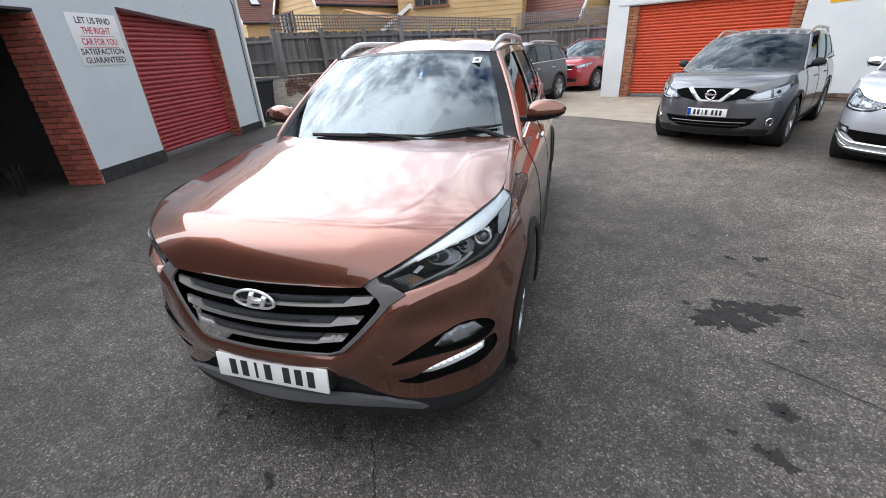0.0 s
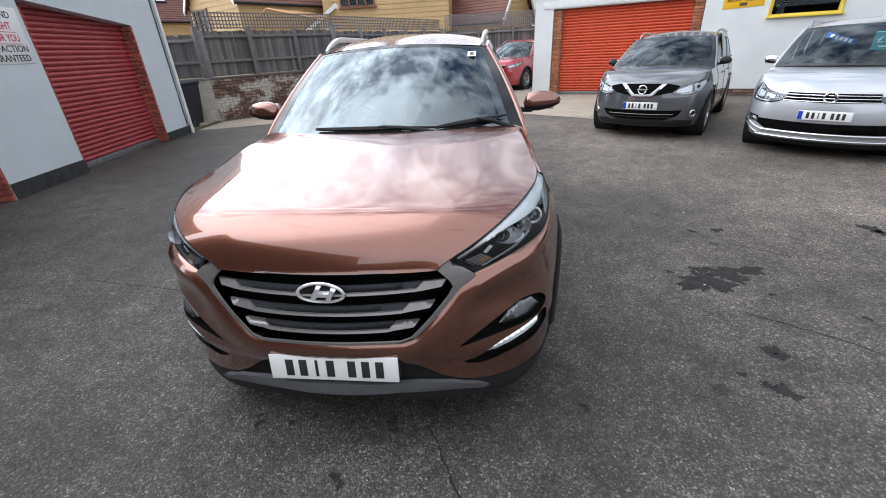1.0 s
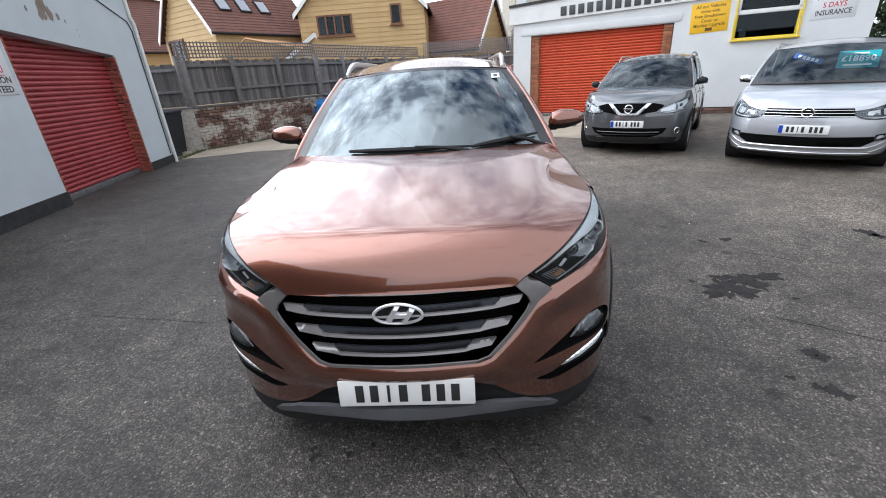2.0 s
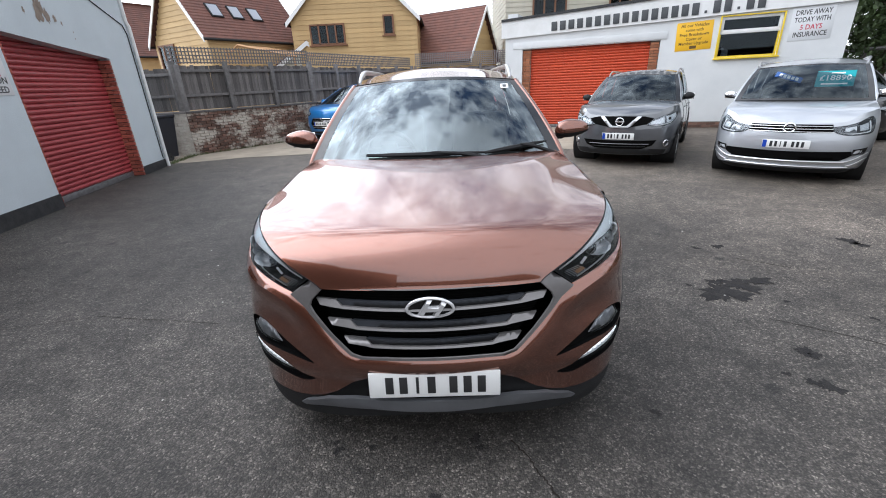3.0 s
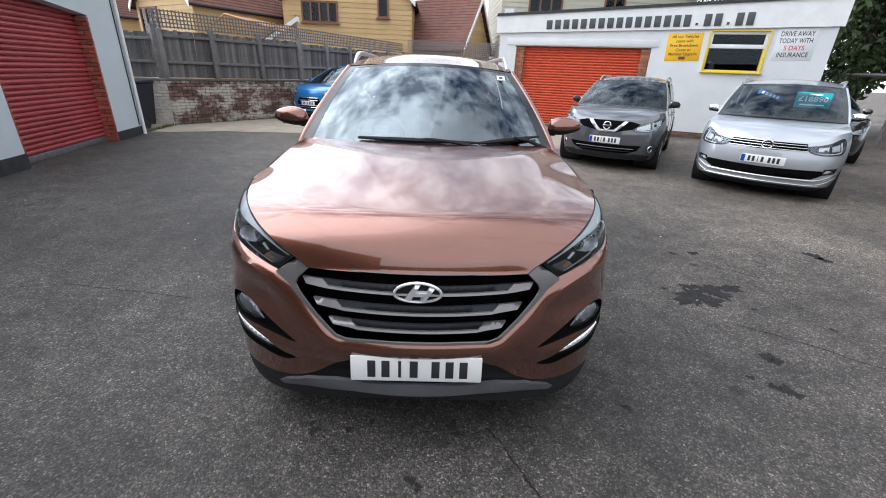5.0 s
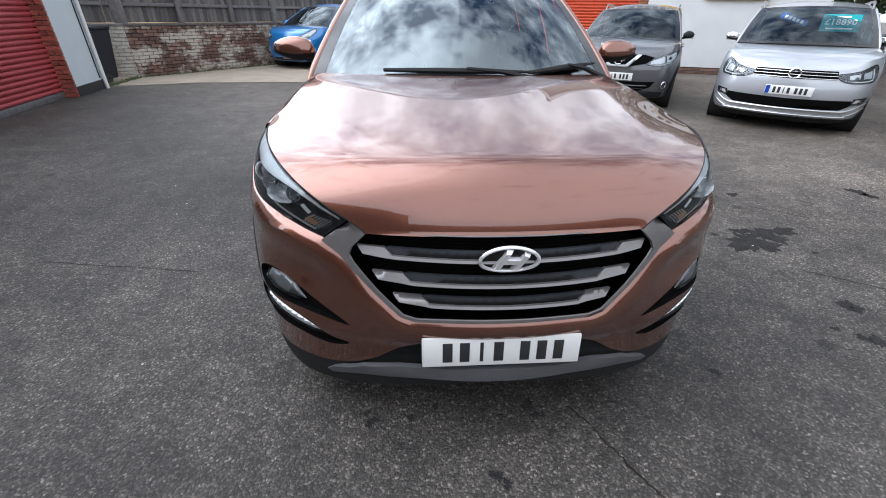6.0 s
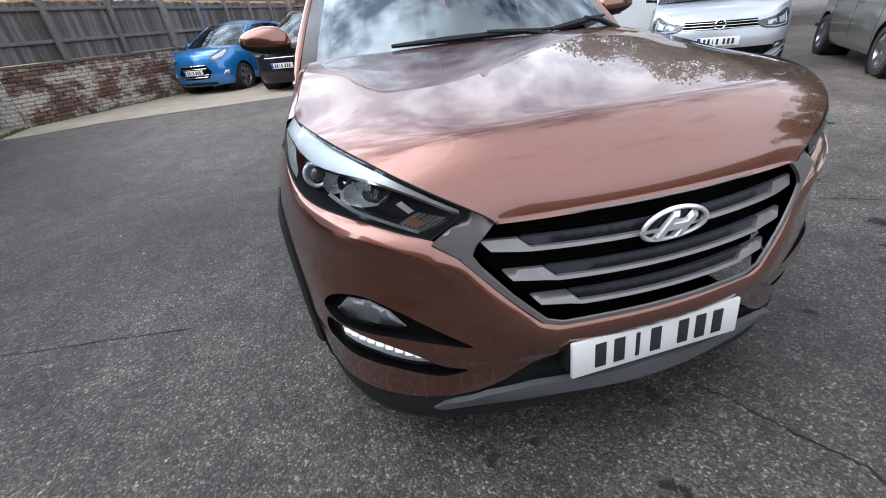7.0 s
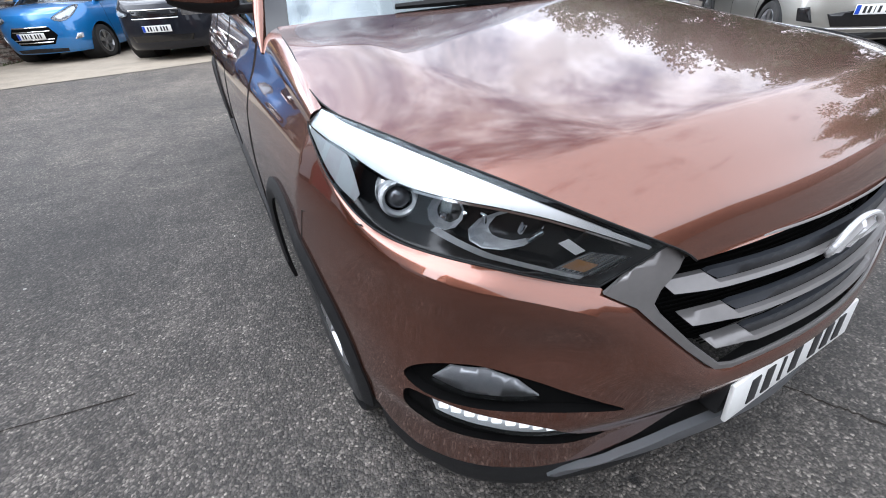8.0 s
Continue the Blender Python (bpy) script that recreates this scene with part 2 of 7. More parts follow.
    orr.inputs["From Min"].default_value, orr.inputs["From Max"].default_value = 0.05, 0.11
    orr.inputs["To Min"].default_value, orr.inputs["To Max"].default_value = 0.38, 1.0
    L(ov.outputs["Distance"], orr.inputs["Value"])
    x = N("ShaderNodeMix")
    x.data_type, x.blend_type = "RGBA", "MULTIPLY"
    x.inputs["Factor"].default_value = 1
    L(last, x.inputs["A"])
    L(orr.outputs["Result"], x.inputs["B"])
    L(x.outputs["Result"], b.inputs["Base Color"])
    bp = N("ShaderNodeBump")
    bp.inputs["Strength"].default_value, bp.inputs["Distance"].default_value = 0.7, 0.006
    inv = N("ShaderNodeMath")
    inv.operation = "SUBTRACT"
    inv.inputs[0].default_value = 1.0
    L(vor.outputs["Distance"], inv.inputs[1])
    L(inv.outputs["Value"], bp.inputs["Height"])
    L(bp.outputs["Normal"], b.inputs["Normal"])
    return m


def washed(m, colour, low, high, scale=1.6):
    """Flaking wash over a wall: one ragged blotch pattern runs across all its pieces."""
    nt = m.node_tree
    b = nt.nodes["Principled BSDF"]
    old = b.inputs["Base Color"].links[0].from_socket
    geo = nt.nodes.new("ShaderNodeNewGeometry")
    mp = nt.nodes.new("ShaderNodeMapping")
    mp.inputs["Scale"].default_value = (1, 1, 1.7)
    n = nt.nodes.new("ShaderNodeTexNoise")
    n.inputs["Scale"].default_value, n.inputs["Detail"].default_value, n.inputs["Roughness"].default_value = scale, 10.0, 0.72
    r = nt.nodes.new("ShaderNodeMapRange")
    r.inputs["From Min"].default_value, r.inputs["From Max"].default_value = low, high
    grime = nt.nodes.new("ShaderNodeTexNoise")
    grime.inputs["Scale"].default_value, grime.inputs["Detail"].default_value = 14.0, 6.0
    tint = nt.nodes.new("ShaderNodeMix")
    tint.data_type = "RGBA"
    tint.inputs["A"].default_value = (*colour, 1)
    tint.inputs["B"].default_value = (colour[0] * 0.5, colour[1] * 0.46, colour[2] * 0.42, 1)
    mix = nt.nodes.new("ShaderNodeMix")
    mix.data_type = "RGBA"
    nt.links.new(geo.outputs["Position"], mp.inputs["Vector"])
    nt.links.new(mp.outputs["Vector"], n.inputs["Vector"])
    nt.links.new(mp.outputs["Vector"], grime.inputs["Vector"])
    nt.links.new(grime.outputs["Fac"], tint.inputs["Factor"])
    nt.links.new(n.outputs["Fac"], r.inputs["Value"])
    nt.links.new(r.outputs["Result"], mix.inputs["Factor"])
    nt.links.new(old, mix.inputs["A"])
    nt.links.new(tint.outputs["Result"], mix.inputs["B"])
    nt.links.new(mix.outputs["Result"], b.inputs["Base Color"])
    return m


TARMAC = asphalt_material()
CRACK_DIRT = material("crack_dirt", (0.034, 0.029, 0.025), 0.95, second=(0.022, 0.019, 0.017), scale=20, spec=0.1)
CHIP = material("pale_chip", (0.55, 0.53, 0.50), 0.8, second=(0.42, 0.40, 0.37), scale=60)
STAIN = material("oil_stain", (0.021, 0.020, 0.021), 0.8, second=(0.042, 0.039, 0.036), scale=14, grain=0.4, grain_scale=130, bump=0.7, bump_scale=150, spec=0.15)
CONCRETE = material("concrete", (0.36, 0.305, 0.235), 0.9, second=(0.25, 0.215, 0.17), scale=2.2, amount=0.6, grain=0.18, grain_scale=110, bump=0.35, bump_scale=120)
RENDER = material("white_render", (0.72, 0.73, 0.73), 0.85, second=(0.62, 0.635, 0.64), scale=1.1, amount=0.4, grain=0.04, grain_scale=60, bump=0.22, bump_scale=70)
RENDER_BARE = material("bare_render", (0.30, 0.24, 0.19), 0.95, second=(0.18, 0.15, 0.13), scale=22, grain=0.2)
# same white render, with the garage's dull bluish shade put into the colour
RENDER_SHADED = material("shaded_white_render", (0.56, 0.615, 0.645), 0.85, second=(0.49, 0.54, 0.57), scale=1.1, amount=0.4, grain=0.05, grain_scale=60, bump=0.25, bump_scale=70)
PLINTH = material("black_plinth", (0.018, 0.019, 0.021), 0.6, second=(0.05, 0.05, 0.05), scale=9, amount=0.4, bump=0.3, bump_scale=60)
BRICK = material("red_brick", (0.33, 0.085, 0.055), 0.88, second=(0.22, 0.06, 0.045), scale=8, grain=0.2, grain_scale=120, bump=0.4, bump_scale=90, random_tint=0.28)
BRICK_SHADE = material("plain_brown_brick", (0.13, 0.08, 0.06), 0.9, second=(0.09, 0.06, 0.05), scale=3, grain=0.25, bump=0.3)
BRICK_ORANGE = material("orange_brick", (0.40, 0.17, 0.085), 0.9, second=(0.28, 0.11, 0.06), scale=8, grain=0.2, bump=0.4, random_tint=0.28)
BRICK_OLD = material("weathered_brick", (0.20, 0.105, 0.075), 0.95, second=(0.13, 0.095, 0.08), scale=10, amount=0.55, grain=0.25, bump=0.5, random_tint=0.4)
MORTAR = material("mortar", (0.25, 0.22, 0.19), 0.95, second=(0.15, 0.13, 0.12), scale=12, grain=0.2, bump=0.4)
WASHED_BRICK = washed(material("part_washed_brick", (0.170, 0.088, 0.064), 0.95, second=(0.10, 0.072, 0.060), scale=10, amount=0.55, grain=0.3, bump=0.6, random_tint=0.4), (0.60, 0.56, 0.50), 0.485, 0.575)
WASHED_MORTAR = washed(material("part_washed_mortar", (0.105, 0.078, 0.064), 0.95, second=(0.07, 0.058, 0.05), scale=12, grain=0.2, bump=0.5), (0.60, 0.56, 0.50), 0.485, 0.575)
WHITEWASH = material("flaking_whitewash", (0.64, 0.61, 0.55), 0.95, second=(0.36, 0.29, 0.24), scale=5, amount=0.35, grain=0.2, bump=0.5, random_tint=0.15)
SHUTTER_RED = material("faded_red_shutter", (0.37, 0.062, 0.068), 0.40, second=(0.29, 0.040, 0.045), scale=3, grain=0.06, stretch=(1, 1, 4), random_tint=0.06)
SHUTTER_ORANGE = material("orange_red_shutter", (0.60, 0.085, 0.03), 0.45, second=(0.52, 0.07, 0.028), scale=3, grain=0.05, random_tint=0.05)
STEEL_GREY = material("grey_steel", (0.25, 0.25, 0.26), 0.5, 0.6, second=(0.16, 0.15, 0.15), scale=12)
OLD_TIMBER = material("grey_fence_board", (0.165, 0.152, 0.146), 0.92, second=(0.085, 0.078, 0.077), scale=7, amount=0.5, grain=0.35, grain_scale=26, stretch=(9, 9, 0.7), bump=0.4, bump_scale=30, random_tint=0.42)
OLD_RAIL = material("grey_fence_rail", (0.20, 0.19, 0.185), 0.9, second=(0.12, 0.11, 0.11), scale=6, grain=0.25, stretch=(2, 2, 2), random_tint=0.2)
WEATHERBOARD = material("yellow_weatherboard", (0.52, 0.36, 0.17), 0.7, second=(0.46, 0.31, 0.14), scale=2, grain=0.08, random_tint=0.07)
PALE_BOARD = material("pale_weatherboard", (0.50, 0.47, 0.38), 0.75, second=(0.42, 0.40, 0.33), scale=2, random_tint=0.06)
ROOF_TILE = material("brown_roof_tile", (0.17, 0.075, 0.055), 0.85, second=(0.11, 0.055, 0.045), scale=3, grain=0.2, grain_scale=30, random_tint=0.22)
WHITE_PVC = material("white_plastic", (0.80, 0.80, 0.79), 0.35, second=(0.70, 0.70, 0.68), scale=3, amount=0.3)
BROWN_WOOD = material("brown_timber", (0.20, 0.09, 0.04), 0.55, second=(0.14, 0.06, 0.03), scale=5, stretch=(1, 1, 6))
YELLOW_WOOD = material("new_timber", (0.50, 0.29, 0.13), 0.6, second=(0.40, 0.22, 0.10), scale=6)
YELLOW_PAINT = material("yellow_paint", (0.78, 0.58, 0.03), 0.5, second=(0.70, 0.50, 0.03), scale=5)
SIGN_YELLOW = material("yellow_sign", (0.86, 0.50, 0.015), 0.45, second=(0.80, 0.45, 0.015), scale=2)
SIGN_WHITE = material("white_sign", (0.74, 0.75, 0.76), 0.4, second=(0.68, 0.69, 0.70), scale=2)
INK = material("black_lettering", (0.02, 0.02, 0.022), 0.5, second=(0.03, 0.03, 0.03), scale=20)
INK_RED = material("red_lettering", (0.55, 0.02, 0.05), 0.5, second=(0.45, 0.02, 0.05), scale=20)
INK_GREY = material("dark_grey_lettering", (0.055, 0.06, 0.065), 0.45, second=(0.08, 0.085, 0.09), scale=9)
INK_BROWN = material("brown_lettering", (0.10, 0.055, 0.01), 0.5, second=(0.13, 0.07, 0.01), scale=9)
LEAF = material("dark_leaf", (0.032, 0.055, 0.017), 0.6, second=(0.06, 0.085, 0.026), scale=3, random_tint=0.3)
GRASS = material("moss_and_weed", (0.07, 0.10, 0.03), 0.8, second=(0.10, 0.10, 0.05), scale=12)
BARK = material("bark", (0.09, 0.07, 0.05), 0.9, second=(0.05, 0.04, 0.03), scale=12, bump=0.6)
DARK = material("dark_interior", (0.014, 0.014, 0.015), 0.8, second=(0.022, 0.021, 0.02), scale=5)
WORKSHOP = material("shaded_workshop_wall", (0.05, 0.047, 0.045), 0.9, second=(0.03, 0.03, 0.03), scale=2)
BIN_PLASTIC = material("dark_blue_plastic", (0.009, 0.010, 0.016), 0.5, second=(0.014, 0.015, 0.022), scale=6)

PAINT_BROWN = car_paint("copper_brown_paint", (0.240, 0.092, 0.057), (0.168, 0.063, 0.039), 0.84, 0.26)
PAINT_GREY = car_paint("dark_grey_paint", (0.085, 0.09, 0.098), (0.13, 0.135, 0.145), 0.5)
PAINT_SILVER = car_paint("silver_paint", (0.44, 0.46, 0.49), (0.54, 0.56, 0.59), 0.55)
PAINT_BLUE = car_paint("bright_blue_paint", (0.012, 0.17, 0.50), (0.02, 0.24, 0.62), 0.35)
PAINT_NIGHT = car_paint("midnight_blue_paint", (0.008, 0.009, 0.014), (0.014, 0.016, 0.022), 0.2)
PAINT_NIGHT.node_tree.nodes["Principled BSDF"].inputs["Coat IOR"].default_value = 1.35
PAINT_NIGHT.node_tree.nodes["Principled BSDF"].inputs["Specular IOR Level"].default_value = 0.15
PAINT_CRIMSON = car_paint("red_paint", (0.34, 0.012, 0.025), (0.45, 0.03, 0.04), 0.35)
PAINT_BLACK = car_paint("black_paint", (0.012, 0.012, 0.013), (0.02, 0.02, 0.022), 0.2)
PAINT_BEIGE = car_paint("grey_beige_paint", (0.27, 0.265, 0.24), (0.34, 0.33, 0.30), 0.5)
TRIM_BLACK = material("black_trim_plastic", (0.013, 0.013, 0.014), 0.62, second=(0.018, 0.018, 0.018), scale=30, bump=0.12, bump_scale=500, spec=0.3)
GLOSS_BLACK = material("gloss_black_plastic", (0.008, 0.008, 0.009), 0.14, second=(0.012, 0.012, 0.012), scale=10)
GRILLE_BAR = material("gunmetal_grille", (0.225, 0.215, 0.212), 0.34, 0.5, second=(0.19, 0.182, 0.180), scale=25)
GRILLE_DARK = material("dark_grille_inlay", (0.030, 0.033, 0.040), 0.42, second=(0.040, 0.044, 0.052), scale=25, spec=0.5)
# near black: the shade inside openings and recesses is put into the colour
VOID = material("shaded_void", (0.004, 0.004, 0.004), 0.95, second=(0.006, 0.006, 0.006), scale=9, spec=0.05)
SKID = material("silver_grey_skid", (0.115, 0.118, 0.125), 0.55, 0.1, second=(0.09, 0.092, 0.098), scale=8, rough_var=0.08)
CHROME = material("chrome", (0.80, 0.80, 0.81), 0.08, 1.0, second=(0.74, 0.74, 0.75), scale=30)
SATIN = material("satin_silver", (0.60, 0.60, 0.61), 0.28, 1.0, second=(0.55, 0.55, 0.56), scale=30)
BADGE_SILVER = material("bright_badge_silver", (0.84, 0.84, 0.85), 0.16, 0.45, second=(0.78, 0.78, 0.79), scale=30)
REFLECTOR = material("lamp_reflector", (0.80, 0.82, 0.84), 0.24, 0.42, second=(0.62, 0.64, 0.67), scale=40, bump=0.5, bump_scale=70)
LAMP_GREY = material("grey_lamp_inside", (0.27, 0.28, 0.30), 0.16, 0.5, second=(0.07, 0.07, 0.08), scale=18, amount=0.5, detail=3)
FOG_GREY = material("grey_fog_reflector", (0.42, 0.43, 0.45), 0.32, 0.3, second=(0.30, 0.31, 0.33), scale=30, amount=0.5, detail=3)
LAMP_DARK = material("smoked_lamp_inside", (0.060, 0.062, 0.068), 0.2, 0.3, second=(0.12, 0.122, 0.13), scale=18, amount=0.4, detail=3)
LIGHT_BAND = material("bright_light_band", (0.93, 0.94, 0.95), 0.34, 0.65, second=(0.88, 0.89, 0.90), scale=20)
LIGHT_GUIDE = material("white_light_guide", (0.88, 0.89, 0.90), 0.25, 0.0, second=(0.80, 0.81, 0.82), scale=20)
LAMP_INSIDE = material("lamp_inside", (0.62, 0.64, 0.67), 0.2, 0.75, second=(0.05, 0.05, 0.055), scale=16, amount=0.45, detail=3)
MARKER = material("grey_marker_lens", (0.42, 0.44, 0.45), 0.25, second=(0.36, 0.38, 0.39), scale=30)
AMBER = material("amber_lens", (0.45, 0.24, 0.10), 0.25, second=(0.42, 0.30, 0.24), scale=30)
RUBBER = material("tyre_rubber", (0.022, 0.022, 0.022), 0.85, second=(0.04, 0.038, 0.036), scale=14, bump=0.3, bump_scale=90)
ALLOY = material("alloy", (0.52, 0.52, 0.53), 0.3, 0.9, second=(0.44, 0.44, 0.45), scale=14)
PLATE_WHITE = material("white_plate", (0.80, 0.80, 0.78), 0.35, second=(0.74, 0.74, 0.72), scale=9)
PLATE_BLUE = material("blue_band", (0.01, 0.06, 0.42), 0.4, second=(0.01, 0.05, 0.36), scale=9)
TEAL = material("teal_card", (0.0, 0.30, 0.33), 0.5, second=(0.0, 0.26, 0.29), scale=5)
NAVY = material("navy_sticker", (0.02, 0.10, 0.34), 0.5, second=(0.02, 0.08, 0.30), scale=5)
SEAT = material("dark_seat_fabric", (0.030, 0.030, 0.032), 0.85, second=(0.05, 0.05, 0.05), scale=20, bump=0.3, bump_scale=200)
LINER = material("pale_headliner", (0.45, 0.44, 0.42), 0.9, second=(0.40, 0.39, 0.37), scale=9)
SCREEN = clear_glass("windscreen_glass", (0.68, 0.74, 0.74), 1.0, 2.35)
PARKED_SCREEN = clear_glass("parked_windscreen_glass", (0.50, 0.56, 0.58), 1.0, 1.55)
PRIVACY = clear_glass("tinted_glass", (0.12, 0.13, 0.14), 1.0, 1.6)
LENS = clear_glass("lamp_lens", (0.97, 0.975, 0.98), 1.0, 1.5)
PANE = clear_glass("window_pane", (0.45, 0.48, 0.5), 1.0, 1.35)
LED = glowing("led", (1.0, 0.98, 0.95), 0.85)


# ---- mesh helpers ----
def part(name, bm, mat, parent, label="", sharp=35.0, recalc=True):
    """Links a bmesh as one mesh object under a thing or a part."""
    if recalc:
        bmesh.ops.recalc_face_normals(bm, faces=bm.faces)
    for f in bm.faces:
        f.smooth = True
    lim = radians(sharp)
    for e in bm.edges:
        if len(e.link_faces) == 2 and e.calc_face_angle(0) > lim:
            e.smooth = False
    me = bpy.data.meshes.new(name)
    bm.to_mesh(me)
    bm.free()
    me.materials.append(mat)
    ob = new(name, me)
    if parent is not None:
        ob.parent = parent
    if label:
        ob["label"] = label
    return ob


def thing(name, label, category, m=None, group="", kind=""):
    ob = new(name)
    ob.empty_display_size = 0.1
    if m is not None:
        ob.matrix_basis = m
    return tagged(ob, label, category, group, kind)


def box(bm, c, s, bevel=0.0, m=None):
    r = bmesh.ops.create_cube(bm, size=1.0)
    vs = r["verts"]
    for v in vs:
        v.co = Vector((v.co.x * s[0] + c[0], v.co.y * s[1] + c[1], v.co.z * s[2] + c[2]))
    if bevel:
        es = list({e for v in vs for e in v.link_edges})
        r = bmesh.ops.bevel(bm, geom=es, offset=bevel, segments=2, profile=0.5, affect="EDGES")
        vs = list({v for f in r["faces"] for v in f.verts} | {v for v in vs if v.is_valid})
    if m is not None:
        for v in vs:
            v.co = m @ v.co
    return bm


def tube(bm, pts, radius, seg=8, caps=True):
    """A round bar along points; radius is a number or one for each point."""
    pts = [Vector(p) for p in pts]
    rad = radius if isinstance(radius, (list, tuple)) else [radius] * len(pts)
    rings, up = [], Vector((0, 0, 1))
    for i, p in enumerate(pts):
        d = (pts[min(i + 1, len(pts) - 1)] - pts[max(i - 1, 0)]).normalized()
        a = d.cross(up)
        if a.length < 1e-3:
            a = d.cross(Vector((1, 0, 0)))
        a.normalize()
        b = a.cross(d).normalized()
        rings.append([bm.verts.new(p + rad[i] * (math.cos(t) * a + math.sin(t) * b)) for t in (2 * math.pi * k / seg for k in range(seg))])
    for r0, r1 in zip(rings, rings[1:]):
        for k in range(seg):
            bm.faces.new((r0[k], r0[(k + 1) % seg], r1[(k + 1) % seg], r1[k]))
    if caps:
        bm.faces.new(rings[0])
        bm.faces.new(list(reversed(rings[-1])))
    return bm


def sweep(bm, pts, profile, ups, closed=False):
    """Sweeps a profile of (out, up) offsets along points; ups gives the up way at each point."""
    n, rings = len(pts), []
    for i, p in enumerate(pts):
        p = Vector(p)
        a = Vector(pts[(i + 1) % n] if closed or i + 1 < n else pts[i])
        b = Vector(pts[i - 1] if closed or i > 0 else pts[i])
        d = (a - b).normalized()
        u = Vector(ups[i] if isinstance(ups, list) else ups).normalized()
        o = d.cross(u).normalized()
        rings.append([bm.verts.new(p + o * q[0] + u * q[1]) for q in profile])
    k = len(profile)
    pairs = list(zip(rings, rings[1:])) + ([(rings[-1], rings[0])] if closed else [])
    for r0, r1 in pairs:
        for j in range(k):
            bm.faces.new((r0[j], r0[(j + 1) % k], r1[(j + 1) % k], r1[j]))
    if not closed:
        bm.faces.new(rings[0])
        bm.faces.new(list(reversed(rings[-1])))
    return bm


def lathe(bm, profile, seg=40, m=None, close=False):
    """Turns a profile of (radius, along x) about the x axis."""
    rings = []
    for r, x in profile:
        ring = []
        for k in range(seg):
            t = 2 * math.pi * k / seg
            v = Vector((x, r * math.cos(t), r * math.sin(t)))
            ring.append(bm.verts.new(m @ v if m is not None else v))
        rings.append(ring)
    pairs = list(zip(rings, rings[1:])) + ([(rings[-1], rings[0])] if close else [])
    for a, b in pairs:
        for k in range(seg):
            bm.faces.new((a[k], a[(k + 1) % seg], b[(k + 1) % seg], b[k]))
    return bm


def surface(bm, f, nu, nv, close_u=False):
    """A grid of quads from f(u, v), u and v from 0 to 1."""
    g = [[bm.verts.new(f(i / nu, j / nv)) for j in range(nv + 1)] for i in range(nu if close_u else nu + 1)]
    for i in range(nu):
        for j in range(nv):
            a, b = g[i], g[(i + 1) % len(g)]
            bm.faces.new((a[j], b[j], b[j + 1], a[j + 1]))
    return g


def slab(bm, f, nu, nv, thick):
    """The same with a thickness along the surface's normal."""
    g = surface(bm, f, nu, nv)
    bm.normal_update()
    bmesh.ops.solidify(bm, geom=bm.faces[:], thickness=thick)
    return bm


def inside(poly, p):
    c, n = False, len(poly)
    x, y = p
    j = n - 1
    for i in range(n):
        xi, yi = poly[i]
        xj, yj = poly[j]
        if (yi > y) != (yj > y) and x < (xj - xi) * (y - yi) / (yj - yi) + xi:
            c = not c
        j = i
    return c


def densify(poly, step):
    out = []
    for i, a in enumerate(poly):
        b = poly[(i + 1) % len(poly)]
        k = max(1, int(math.hypot(b[0] - a[0], b[1] - a[1]) / step))
        out += [(a[0] + (b[0] - a[0]) * t / k, a[1] + (b[1] - a[1]) * t / k) for t in range(k)]
    return out


def smooth_loop(poly, n=6):
    """A closed Catmull-Rom curve through the corners."""
    out, m = [], len(poly)
    for i in range(m):
        p0, p1, p2, p3 = (poly[(i + k - 1) % m] for k in range(4))
        for t in (k / n for k in range(n)):
            out.append(tuple(0.5 * (2 * b + (c - a) * t + (2 * a - 5 * b + 4 * c - d) * t * t + (3 * b - a - 3 * c + d) * t ** 3)
                             for a, b, c, d in zip(p0, p1, p2, p3)))
    return out


def fill(bm, outer, holes, step, f):
    """Fills a plane outline with holes by triangles about step wide, and maps them through f(a, b)."""
    outer = densify(outer, step)
    holes = [densify(h, step) for h in holes]
    pts, edges = [], []
    for loop in [outer] + holes:
        k = len(pts)
        pts += loop
        edges += [(k + i, k + (i + 1) % len(loop)) for i in range(len(loop))]
    edge_pts = np.array(pts)
    lo, hi = edge_pts.min(0), edge_pts.max(0)
    row = 0
    y = lo[1] + step * 0.5
    while y < hi[1]:
        x = lo[0] + step * (0.5 if row % 2 else 0.0)
        while x < hi[0]:
            if np.min(np.abs(edge_pts - (x, y)).sum(1)) > 0.55 * step and inside(outer, (x, y)) and not any(inside(h, (x, y)) for h in holes):
                pts.append((x, y))
            x += step
        y += step * 0.87
        row += 1
    vs, _, fs, *_ = geometry.delaunay_2d_cdt([Vector(p) for p in pts], edges, [], 0, 1e-5)
    made = {}
    for t in fs:
        c = sum((vs[i] for i in t), Vector((0, 0))) / 3
        if inside(outer, c) and not any(inside(h, c) for h in holes):
            for i in t:
                if i not in made:
                    made[i] = bm.verts.new(f(vs[i].x, vs[i].y))
            try:
                bm.faces.new([made[i] for i in t])
            except ValueError:
                pass
    return bm


def panel(bm, outer, holes, step, f, thick_f):
    """A filled outline with a back face and side walls: f maps the front, thick_f the back."""
    fill(bm, outer, holes, step, f)
    fill(bm, outer, holes, step, thick_f)
    for loop in [outer] + list(holes):
        lp = densify(loop, step)
        a = [bm.verts.new(f(*p)) for p in lp]
        b = [bm.verts.new(thick_f(*p)) for p in lp]
        for i in range(len(lp)):
            j = (i + 1) % len(lp)
            bm.faces.new((a[i], a[j], b[j], b[i]))
    bmesh.ops.remove_doubles(bm, verts=bm.verts, dist=1e-5)
    return bm


